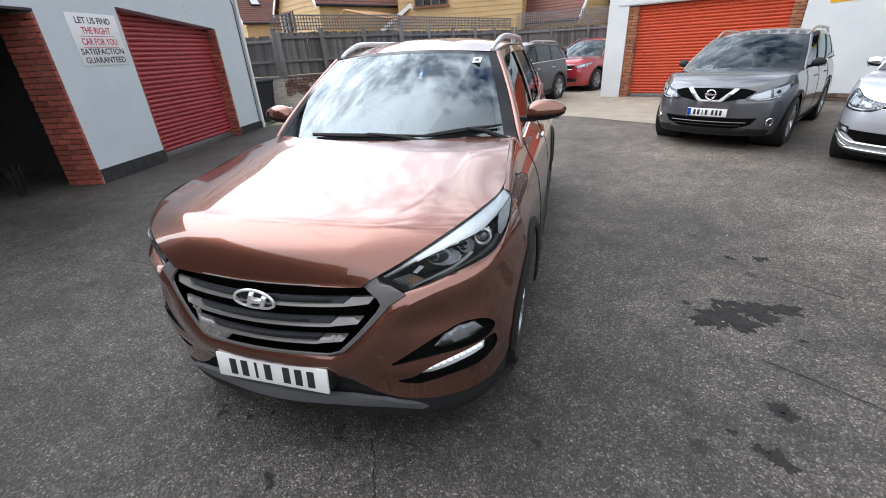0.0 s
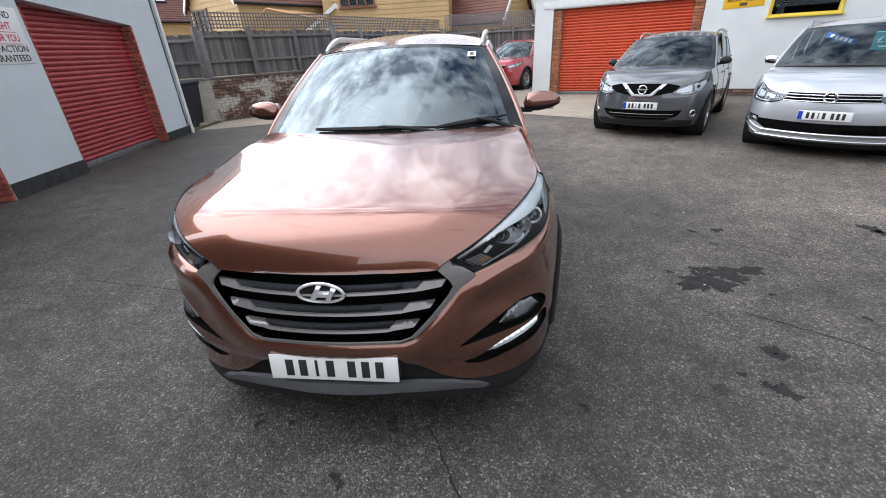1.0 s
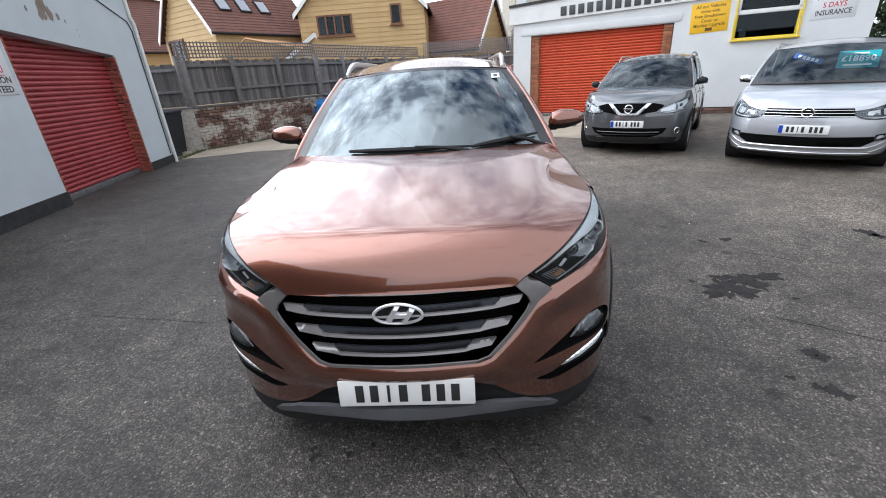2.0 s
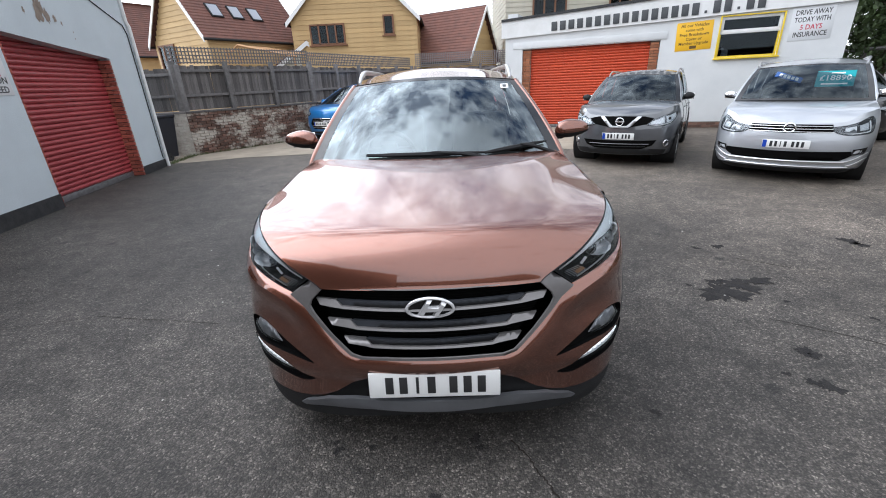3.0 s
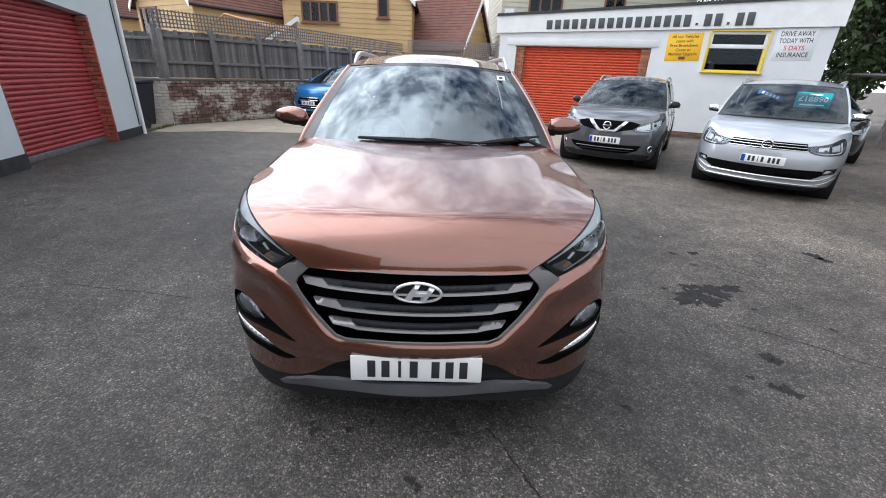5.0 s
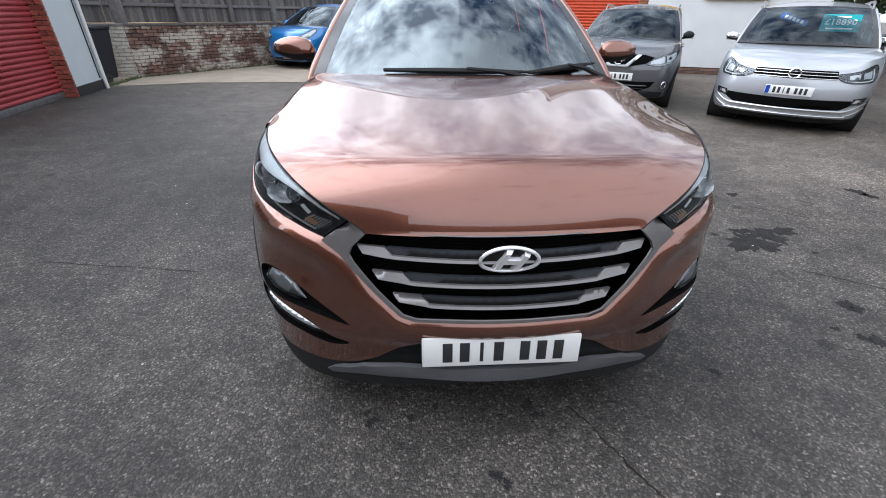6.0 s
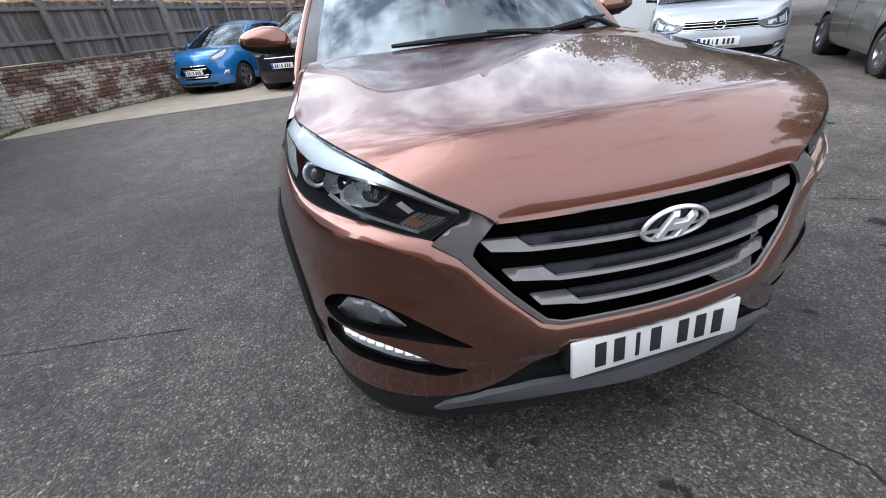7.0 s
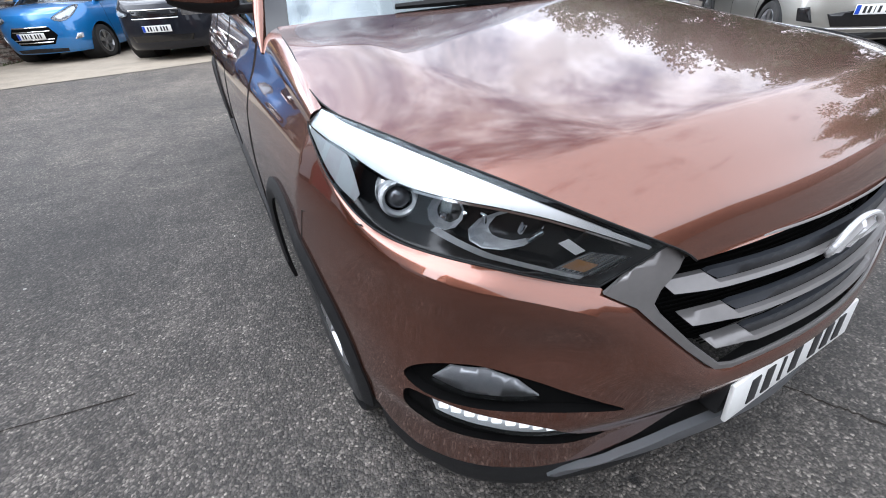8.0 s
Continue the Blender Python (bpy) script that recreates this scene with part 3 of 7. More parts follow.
def curve_of(xs, ys):
    """A smooth monotone curve through knots."""
    xs, ys = np.array(xs, float), np.array(ys, float)
    dx = np.diff(xs)
    m = np.diff(ys) / dx
    d = np.zeros_like(ys)
    d[1:-1] = np.where(m[:-1] * m[1:] > 0, 2 * m[:-1] * m[1:] / (m[:-1] + m[1:] + 1e-12), 0)
    d[0], d[-1] = m[0], m[-1]

    def f(x):
        x = min(max(x, xs[0]), xs[-1])
        i = min(max(int(np.searchsorted(xs, x, side="right")) - 1, 0), len(xs) - 2)
        t = (x - xs[i]) / dx[i]
        return float((2 * t ** 3 - 3 * t ** 2 + 1) * ys[i] + (t ** 3 - 2 * t ** 2 + t) * dx[i] * d[i]
                     + (-2 * t ** 3 + 3 * t ** 2) * ys[i + 1] + (t ** 3 - t ** 2) * dx[i] * d[i + 1])
    return f


def bezier(c, u):
    n = len(c) - 1
    return sum((Vector(p) * (math.comb(n, i) * u ** i * (1 - u) ** (n - i)) for i, p in enumerate(c)), Vector((0, 0, 0)))


def writing(text, size, mat, m, parent, name="lettering", wide=None, thick=0.002, label=""):
    """Built-in font lettering, turned into a mesh, its middle at the pose m; wide squeezes it to a width."""
    cu = bpy.data.curves.new(name, "FONT")
    cu.body, cu.size, cu.align_x, cu.align_y, cu.extrude = text, size, "CENTER", "CENTER", thick
    cu.resolution_u = 2
    cu.offset = size * 0.012
    tmp = new(name, cu)
    me = bpy.data.meshes.new_from_object(tmp.evaluated_get(bpy.context.evaluated_depsgraph_get()))
    bpy.data.objects.remove(tmp)
    bpy.data.curves.remove(cu)
    if wide:
        xs = [v.co.x for v in me.vertices]
        k = wide / (max(xs) - min(xs))
        for v in me.vertices:
            v.co.x *= k
    me.materials.clear()
    me.materials.append(mat)
    ob = new(name, me)
    ob.parent = parent
    ob.matrix_basis = m
    if label:
        ob["label"] = label
    return ob


# ---- cars: shared shell, glass and fittings ----
class Shell:
    """A car's outer skin, as a plan outline pulled in by depth profiles; s runs along the outline from the middle of the nose."""

    def __init__(self, half, length, bow, corner, power, d_front, d_side, blend=(0.80, 0.45)):
        pts = [(x, bow * x * x + corner * (x / half) ** power) for x in np.linspace(0, half - 1e-4, 160)]
        y1, y2 = pts[-1][1], length - 0.55
        pts += [(half - 0.02 * ((y - y1) / (y2 - y1)) ** 2, y) for y in np.linspace(y1, y2, 90)[1:]]
        pts += [((half - 0.02) * max(math.cos(a), 0) ** 0.5, y2 + 0.54 * math.sin(a) ** 0.8) for a in np.linspace(0, math.pi / 2, 40)[1:]]
        self.out = np.array(pts)
        self.arc = np.concatenate([[0], np.cumsum(np.hypot(*np.diff(self.out, axis=0).T))])
        self.df, self.ds, self.blend = d_front, d_side, blend
        self.half, self.length, self.y1 = half, length, y1
        self.dent = None

    def at(self, s):
        return np.interp(s, self.arc, self.out[:, 0]), np.interp(s, self.arc, self.out[:, 1])

    def __call__(self, s, z, off=0.0, side=1):
        h = 0.012
        x, y = self.at(abs(s))
        xa, ya = self.at(abs(s) + h)
        xb, yb = self.at(abs(abs(s) - h))
        if abs(s) < h:
            xb = -xb
        n = np.array([-(ya - yb), xa - xb])
        n /= np.hypot(*n)
        w = min(max((abs(s) - self.blend[0]) / self.blend[1], 0), 1)
        w = w * w * (3 - 2 * w)
        d = (1 - w) * self.df(z) + w * self.ds(z) - off
        if self.dent:
            d += self.dent(abs(s), z)
        k = side if s >= 0 else -side
        return Vector((k * (x + n[0] * d), y + n[1] * d, z))

    def s_of_y(self, y):
        i = np.searchsorted(self.out[160:250, 1], y) + 160
        j = min(max(i, 1), len(self.out) - 1)
        return float(np.interp(y, self.out[120:250, 1], self.arc[120:250]))

    def s_of_x(self, x, z):
        lo, hi = 0.0, 1.3
        for _ in range(40):
            mid = (lo + hi) / 2
            if self(mid, z).x < x and mid < self.arc[158]:
                lo = mid
            else:
                hi = mid
        return lo


def patch(name, sh, poly, mat, parent, off=0.004, thick=0.010, step=0.03, side=1, label="", holes=()):
    """A panel lying on the shell, inside a plan of (s, z)."""
    bm = bmesh.new()
    if thick:
        panel(bm, poly, list(holes), step, lambda a, b: sh(a, b, off, side), lambda a, b: sh(a, b, off - thick, side))
    else:
        fill(bm, poly, list(holes), step, lambda a, b: sh(a, b, off, side))
    return part(name, bm, mat, parent, label)


def wheel(parent, x, y, r, side, width=0.215, spokes=5, alloy=None):
    """Tyre, rim and hub, standing on the ground."""
    bm = bmesh.new()
    ri, w = r * 0.665, width / 2
    m = Matrix.Translation((x, y, r)) @ Matrix.Diagonal((side, 1, 1, 1))
    lathe(bm, [(ri, -w * 0.8), (ri + 0.012, -w * 0.95), (r * 0.86, -w), (r * 0.955, -w * 0.93), (r * 0.992, -w * 0.75), (r, -w * 0.4), (r, w * 0.4),
               (r * 0.992, w * 0.75), (r * 0.955, w * 0.93), (r * 0.86, w), (ri + 0.012, w * 0.95), (ri, w * 0.8)], 44, m)
    tyre = part("wheel", bm, RUBBER, parent, "black rubber tyre on a silver alloy rim")
    bm = bmesh.new()
    lathe(bm, [(ri + 0.004, w * 0.82), (ri - 0.012, w * 0.88), (ri - 0.022, w * 0.70), (ri - 0.03, w * 0.1), (ri - 0.03, -w * 0.7)], 44, m)
    part("rim", bm, alloy or ALLOY, tyre)
    bm = bmesh.new()
    for k in range(spokes):
        for dt in (-0.14, 0.14):
            t = 2 * math.pi * k / spokes + 0.3
            a = Vector((w * 0.62, 0.045 * math.cos(t + dt * 2), 0.045 * math.sin(t + dt * 2)))
            b = Vector((w * 0.80, (ri - 0.015) * math.cos(t + dt), (ri - 0.015) * math.sin(t + dt)))
            d = (b - a)
            o = Vector((0, -math.sin(t + dt), math.cos(t + dt)))
            q = Vector((1, 0, 0))
            c = [a + o * 0.017, a - o * 0.017, b - o * 0.024, b + o * 0.024]
            top = [bm.verts.new(m @ (p + q * 0.012)) for p in c]
            bot = [bm.verts.new(m @ (p - q * 0.03)) for p in c]
            bm.faces.new(top)
            bm.faces.new(bot[::-1])
            for i in range(4):
                bm.faces.new((top[i], bot[i], bot[(i + 1) % 4], top[(i + 1) % 4]))
    lathe(bm, [(0.0005, w * 0.74), (0.03, w * 0.74), (0.06, w * 0.64), (0.062, w * 0.2)], 20, m)
    part("spokes", bm, alloy or ALLOY, tyre)
    bm = bmesh.new()
    lathe(bm, [(0.06, -w * 0.3), (r * 0.42, -w * 0.3), (r * 0.42, -w * 0.1), (0.06, -w * 0.1)], 30, m, close=True)
    part("brake_disc", bm, STEEL_GREY, tyre)
    return tyre


def plate(parent, m, band=True, w=0.52, h=0.111, name="number_plate"):
    """A pressed plate with bars for its characters."""
    bm = bmesh.new()
    box(bm, (0, 0, 0), (w, 0.012, h), 0.005)
    p = part(name, bm, PLATE_WHITE, parent, "white number plate with black bars")
    p.matrix_basis = m
    x0 = -w / 2 + (0.075 if band else 0.055)
    if band:
        bm = bmesh.new()
        box(bm, (-w / 2 + 0.027, -0.0065, 0), (0.046, 0.004, h - 0.012))
        part("blue_band", bm, PLATE_BLUE, p)
    step = (w - (0.13 if band else 0.105)) / 7.25
    for i in range(7):
        bm = bmesh.new()
        box(bm, (x0 + step * (i + 0.5 + (0.55 if i > 3 else 0)) * 0.97, -0.0065, 0), (step * (0.20 if i == 2 else 0.56), 0.004, h * 0.66), 0.0015)
        part("bar", bm, INK, p)
    return p


def cabin(parent, W, y_dash, z_belt, y_seat, z_roof):
    """Floor, dashboard, seats and steering wheel behind the glass."""
    bm = bmesh.new()
    box(bm, (0, (y_dash + y_seat + 2.0) / 2, 0.42), (2 * W - 0.24, y_seat + 2.0 - y_dash + 0.5, 0.06))
    part("cabin_floor", bm, DARK, parent)
    bm = bmesh.new()
    surface(bm, lambda u, v: Vector(((u * 2 - 1) * (W - 0.16), y_dash - 0.30 + 0.62 * v, z_belt - 0.065 + 0.05 * math.sin(v * 3.0) - 0.35 * max(0, v - 0.8) / 0.2 - 0.03 * (u * 2 - 1) ** 2)), 16, 14)
    part("dashboard", bm, DARK, parent)
    for sx in (-1, 1):
        bm = bmesh.new()
        box(bm, (sx * 0.37, y_seat, 0.62), (0.50, 0.52, 0.18), 0.06)
        box(bm, (0, 0, 0.32), (0.50, 0.15, 0.62), 0.06, Matrix.Translation((sx * 0.37, y_seat + 0.28, 0.66)) @ Matrix.Rotation(-0.25, 4, "X"))
        s = part("front_seat", bm, SEAT, parent)
        bm = bmesh.new()
        box(bm, (sx * 0.37, y_seat + 0.50, 1.40 - 0.04), (0.27, 0.11, 0.18), 0.04)
        part("headrest", bm, SEAT, s)
    bm = bmesh.new()
    box(bm, (0, y_seat + 1.05, 0.66), (1.3, 0.5, 0.2), 0.06)
    box(bm, (0, 0, 0.3), (1.3, 0.16, 0.6), 0.06, Matrix.Translation((0, y_seat + 1.32, 0.70)) @ Matrix.Rotation(-0.3, 4, "X"))
    part("rear_seat", bm, SEAT, parent)
    bm = bmesh.new()
    m = Matrix.Translation((-0.37, y_dash + 0.40, z_belt - 0.05)) @ Matrix.Rotation(radians(-62), 4, "X")
    ring = [(m @ Vector((0.185 * math.cos(t), 0.185 * math.sin(t), 0))) for t in (2 * math.pi * k / 32 for k in range(33))]
    tube(bm, ring, 0.016, 8, False)
    box(bm, (0, -0.02, 0.0), (0.34, 0.05, 0.03), 0.012, m)
    box(bm, (0, -0.02, 0.01), (0.13, 0.13, 0.05), 0.02, m)
    part("steering_wheel", bm, TRIM_BLACK, parent)


def mirror(parent, p, side, mat, size=1.0):
    """A door mirror: painted cap over a black base with its foot."""
    p = Vector(p)
    bm = bmesh.new()

    def cap(u, v):
        t = u * 2 * math.pi
        k = max(1e-3, math.sin(math.pi * v)) ** 0.36
        x = (-0.118 + 0.236 * v) * size
        return p + Vector((side * x, 0.062 * k * math.cos(t) * (1.0 - 0.25 * v) + 0.02 * v, (0.078 if math.sin(t) > 0 else 0.058) * k * math.sin(t) * (1.04 - 0.34 * v) + 0.012 * v))
    surface(bm, cap, 28, 18, True)
    cap_ob = part("door_mirror", bm, mat, parent, "painted mirror cap over a black base", 50)
    bm = bmesh.new()
    surface(bm, lambda u, v: p + (cap(0.56 + 0.38 * u, 0.04 + 0.92 * v) - p) * 1.02, 14, 16)
    box(bm, (p.x - side * 0.118, p.y + 0.022, p.z - 0.040), (0.13, 0.050, 0.032), 0.012)
    part("mirror_base", bm, TRIM_BLACK, cap_ob)
    bm = bmesh.new()
    box(bm, (p.x - side * 0.005, p.y + 0.052, p.z + 0.004), (0.17, 0.006, 0.10), 0.003)
    part("mirror_glass", bm, CHROME, cap_ob)


def greenhouse(parent, sh, g, paint, screen=None):
    """Windscreen, roof, pillars, side glass, tailgate. g holds the lines: base height over y, roof edge, pillars."""
    zt, xr, zr = g["belt"], g["roof_x"], g["roof_z"]
    yc, yf, yr, yt = g["a_base"], g["a_top"], g["roof_end"], g["tail"]
    cb, ct, crown = g["screen_base"], g["screen_top"], g["crown"]

    def base(y):
        return sh(sh.s_of_y(y), zt(y))

    def wall(y, v, side=1, off=0.0):
        b = base(y)
        k = 0.018 * math.sin(math.pi * v) + off
        return Vector((side * ((1 - v) * b.x + v * xr(y) + k), y, (1 - v) * zt(y) + v * zr(y)))

    rim = [(yc, 0.0), (yt, 0.0), (yr, 1.0), (yf, 1.0)]
    wins = g["windows"]
    for side in (1, -1):
        bm = bmesh.new()
        fill(bm, rim, wins, 0.09, lambda a, b: wall(a, b, side))
        part("side_frame", bm, paint, parent)
        for i, w in enumerate(wins):
            bm = bmesh.new()
            fill(bm, w, [], 0.12, lambda a, b: wall(a, b, side, -0.008))
            gl = part("side_window", bm, g["glass"][i], parent)
            gl.visible_shadow = False
        # dark line between the windows and a bright strip along the waist
        bm = bmesh.new()
        tube(bm, [wall(y, 0.02, side, 0.012) for y in np.linspace(yc + 0.12, yt - 0.1, 24)], 0.010, 6)
        part("waist_moulding", bm, g.get("waist", TRIM_BLACK), parent)
        for a, b in zip(wins, wins[1:]):
            ym = (max(p[0] for p in a) + min(p[0] for p in b)) / 2
            bm = bmesh.new()
            surface(bm, lambda u, v: wall(ym + (u - 0.5) * 0.10, 0.04 + 0.88 * v, side, 0.004), 2, 6)
            part("pillar_trim", bm, GLOSS_BLACK, parent)

    foot, head = wall(yc, 0.0), wall(yf, 1.0)

    def edge(v):
        return foot.lerp(head, v) + Vector((0.010, -0.006, 0.010)) * (4 * v * (1 - v))

    def pane(u, v):
        p = 2 * u - 1
        e = edge(v)
        mid = cb + (ct - cb) * v
        belly = 0.030 * 4 * v * (1 - v) * (1 - 0.6 * p * p)
        return Vector((p * e.x * 0.985, mid + (e.y - mid) * p * p - 0.45 * belly, e.z + 0.004 + (0.018 + 0.018 * v) * (1 - p * p) + 0.5 * belly))
    bm = bmesh.new()
    surface(bm, lambda u, v: pane(0.035 + 0.93 * u, 0.035 + 0.93 * v), 36, 20)
    w = part("windscreen", bm, screen or SCREEN, parent, "curved windscreen mirroring clouds")
    w.visible_shadow = False
    bm = bmesh.new()

    def border(u, v, o):
        q = pane(u, v)
        return q + Vector((0, -0.002, 0.003 * o))
    n = 40
    loop_o = [(i / n, 0.0) for i in range(n)] + [(1.0, i / n) for i in range(n)] + [(1 - i / n, 1.0) for i in range(n)] + [(0.0, 1 - i / n) for i in range(n)]
    vo = [bm.verts.new(pane(*p) + Vector((0, 0, 0.001))) for p in loop_o]
    vi = [bm.verts.new(pane(min(max(a, 0.042), 0.958), min(max(b, 0.05), 0.955)) + Vector((0, 0, 0.001))) for a, b in loop_o]
    for i in range(len(vo)):
        j = (i + 1) % len(vo)
        try:
            bm.faces.new((vo[i], vo[j], vi[j], vi[i]))
        except ValueError:
            pass
    part("screen_border", bm, GLOSS_BLACK, w)
    # pillars
    for side in (1, -1):
        bm = bmesh.new()
        pts = [Vector((side * (edge(v).x + 0.004), edge(v).y + 0.016, edge(v).z - 0.004)) for v in np.linspace(-0.02, 1, 12)]
        tube(bm, pts, [0.004, 0.017] + [0.024 - 0.004 * i / 11 for i in range(2, 12)], 12)
        part("a_pillar", bm, paint, parent)

    def top(u, v):
        p = 2 * u - 1
        y = yf + (yr - yf) * v
        fr = (ct - yf) * (1 - abs(p) ** 2.2) * (1 - v) ** 2
        cr = crown * (0.42 + 0.58 * min(1, v * 4)) if v < 0.25 else crown
        return Vector((p * xr(y), y + fr, zr(y) + 0.006 + cr * (1 - abs(p) ** 2.4)))
    bm = bmesh.new()
    surface(bm, top, 28, 28)
    part("roof", bm, paint, parent)
    bm = bmesh.new()
    surface(bm, lambda u, v: top(0.05 + 0.9 * u, 0.03 + 0.94 * v) - Vector((0, 0, 0.03)), 10, 10)
    part("headliner", bm, LINER, parent)
    if g.get("rails"):
        for side in (1, -1):
            bm = bmesh.new()
            ys = np.linspace(yf + 0.02, yr - 0.10, 26)
            pts = []
            for i, y in enumerate(ys):
                lift = 0.045 * min(1, min(i, 25 - i) / 4.0) ** 0.6
                pts.append(Vector((side * (xr(y) - 0.035), y, zr(y) + 0.018 + lift)))
            tube(bm, pts, [0.011 + 0.008 * min(1, min(i, 25 - i) / 3) for i in range(26)], 8)
            for i in (0, 12, 25):
                tube(bm, [pts[i] + Vector((0, 0, -0.05)), pts[i]], 0.016, 8)
            part("roof_rail", bm, g["rails"], parent, "satin roof rail")

    def gate(u, v):
        p = 2 * u - 1
        b = base(yt)
        x = p * ((1 - v) * xr(yr) + v * b.x)
        return Vector((x, yr + (sh.length - 0.08 - yr) * v + 0.05 * math.sin(math.pi * v) - 0.12 * abs(p) ** 4 * v, (1 - v) * (zr(yr) + crown * (1 - abs(p) ** 2.4)) + v * zt(yt)))
    bm = bmesh.new()
    surface(bm, gate, 16, 10)
    part("tailgate", bm, paint, parent)
    bm = bmesh.new()
    surface(bm, lambda u, v: gate(0.12 + 0.76 * u, 0.15 + 0.65 * v) + Vector((0, 0.006, 0.006)), 12, 8)
    part("rear_window", bm, PRIVACY, parent)
    return wall, pane, base


def dark_slot(name, pts, r, parent, mat=None):
    bm = bmesh.new()
    tube(bm, pts, r, 5)
    return part(name, bm, mat or TRIM_BLACK, parent)


def lamp_cell(poly, q0, q1, lo, hi):
    """A loop inside a lamp's outline, between two shares of its length and of its height."""
    s0, s1 = min(p[0] for p in poly), max(p[0] for p in poly)

    def span(s_):
        zs = [a[1] + (b[1] - a[1]) * (s_ - a[0]) / (b[0] - a[0]) for a, b in zip(poly, poly[1:] + poly[:1]) if min(a[0], b[0]) <= s_ <= max(a[0], b[0]) and abs(a[0] - b[0]) > 1e-6]
        return min(zs), max(zs)
    under, over = [], []
    for k in range(7):
        s_ = s0 + (s1 - s0) * (q0 + (q1 - q0) * k / 6)
        a, b = span(s_)
        under.append((s_, a + (b - a) * lo))
        over.append((s_, a + (b - a) * hi))
    return under + over[::-1]


def background_car(name, label, m, paint, c, group="parked cars"):
    """A parked car from its measures c."""
    car = thing(name, label, "car", m, group)
    W, Lg, zn, zh, zb = c["half"], c["long"], c["nose"], c["hood"], c["belt"]
    df = curve_of([0.14, 0.22, 0.34, 0.48, zn - 0.15, zn, zn + 0.12, 1.3], [0.16, 0.06, 0.02, 0.0, 0.02, 0.07, 0.15, 0.3])
    ds = curve_of([0.14, 0.24, 0.40, 0.60, 0.80, 0.92, zb + 0.06, 1.3], [0.12, 0.045, 0.010, 0.0, 0.012, 0.04, 0.11, 0.2])
    sh = Shell(W, Lg, c.get("bow", 0.34), c.get("corner", 0.40), 10, df, ds)
    ya, yb, r = c["axle"], c["axle"] + c["base"], c["wheel"]
    s_c = sh.s_of_y(c["a_base"])
    s_end = sh.arc[-1]
    s0 = 0.55 * W
    ztop_s = curve_of([0, s0, s0 + 0.35, (s0 + 0.35 + s_c) / 2, s_c, s_c + 1.2, s_end], [zn, zn + 0.0, zn + 0.09, zh - 0.075, zb, zb + 0.02, zb + 0.06])
    holes = []
    for y in (ya, yb):
        sy = sh.s_of_y(y)
        holes.append([(sy + (r + 0.055) * math.cos(t), max(0.15, r + (r + 0.055) * math.sin(t))) for t in (2 * math.pi * k / 30 for k in range(30))])
    low = [(0, c.get("sill", 0.2)), (0.9, c.get("sill", 0.2))] + [(sh.s_of_y(y), c.get("sill", 0.2)) for y in np.linspace(0.75, Lg - 0.6, 20)] + [(s_end, 0.24)]
    up = [(s, ztop_s(s)) for s in np.linspace(s_end, 0, 90)]
    outer = low + up
    arches = []
    for h in holes:
        hx = [p[0] for p in h]
        arches.append((min(hx), max(hx)))
    for side in (1, -1):
        bm = bmesh.new()
        # arches bite into the lower edge
        lo = []
        for s, z in densify(low, 0.04)[: -1]:
            if any(a < s < b for a, b in arches) or s > s_end:
                continue
            lo.append((s, z))
        bites = []
        for (a, b), y in zip(arches, (ya, yb)):
            sy = sh.s_of_y(y)
            bites += [(sy - (r + 0.055) * math.cos(t), r + (r + 0.055) * math.sin(t)) for t in np.linspace(-0.42, math.pi + 0.42, 26)]
        edge = sorted([p for p in lo if p[1] < 0.5 and p[0] < arches[0][0]], key=lambda p: p[0]) + bites[:26] \
            + sorted([p for p in lo if arches[0][1] < p[0] < arches[1][0]], key=lambda p: p[0]) + bites[26:] \
            + sorted([p for p in lo if arches[1][1] < p[0] <= s_end], key=lambda p: p[0])
        fill(bm, edge + up, [], 0.055, lambda a, b: sh(a, b, 0, side))
        part("body_side", bm, paint, car)
        for (a, b), y in zip(arches, (ya, yb)):
            sy = sh.s_of_y(y)
            bm = bmesh.new()
            x = sh(sy, 0.5).x * side
            lathe(bm, [(r + 0.052, x * 0.99), (r + 0.075, x * 0.80), (r + 0.075, x * 0.55), (0.02, x * 0.5)], 30, Matrix.Translation((0, y, r)))
            part("wheel_arch_liner", bm, TRIM_BLACK, car)
            wheel(car, side * (W - 0.115), y, r, side)
        hl = c["lamp"]
        lamp = patch("headlamp", sh, smooth_loop(hl, 2), c.get("lamp_mat", LAMP_GREY), car, 0.004, 0.012, 0.03, side, "clear headlamp with bright reflector")
        rim = [sh(a_, b_, 0.006, side) for a_, b_ in smooth_loop(hl, 2)]
        dark_slot("lamp_seal", rim + [rim[0]], 0.003, lamp)
        for q0, q1, lo, hi, mt, nm in c.get("cells", [(0.10, 0.44, 0.22, 0.84, REFLECTOR, "lamp_reflector"), (0.50, 0.90, 0.22, 0.86, REFLECTOR, "lamp_reflector"), (0.06, 0.92, 0.02, 0.13, LIGHT_GUIDE, "light_strip")]):
            patch(nm, sh, lamp_cell(hl, q0, q1, lo, hi), mt, lamp, 0.0065, 0.004, 0.03, side)
        for q in c.get("bulbs", ()):
            cell = lamp_cell(hl, q - 0.01, q + 0.01, 0.5, 0.56)
            pos, nb = sh(*cell[0], 0.008, side), sh(*cell[0], 0.05, side)
            bm = bmesh.new()
            lathe(bm, [(0.0005, 0.008), (0.016, 0.004), (0.022, 0.0), (0.030, 0.004), (0.033, -0.004)], 18, Matrix.Translation(pos) @ (nb - pos).to_track_quat("X", "Z").to_matrix().to_4x4())
            part("bulb_lens", bm, GLOSS_BLACK, lamp)
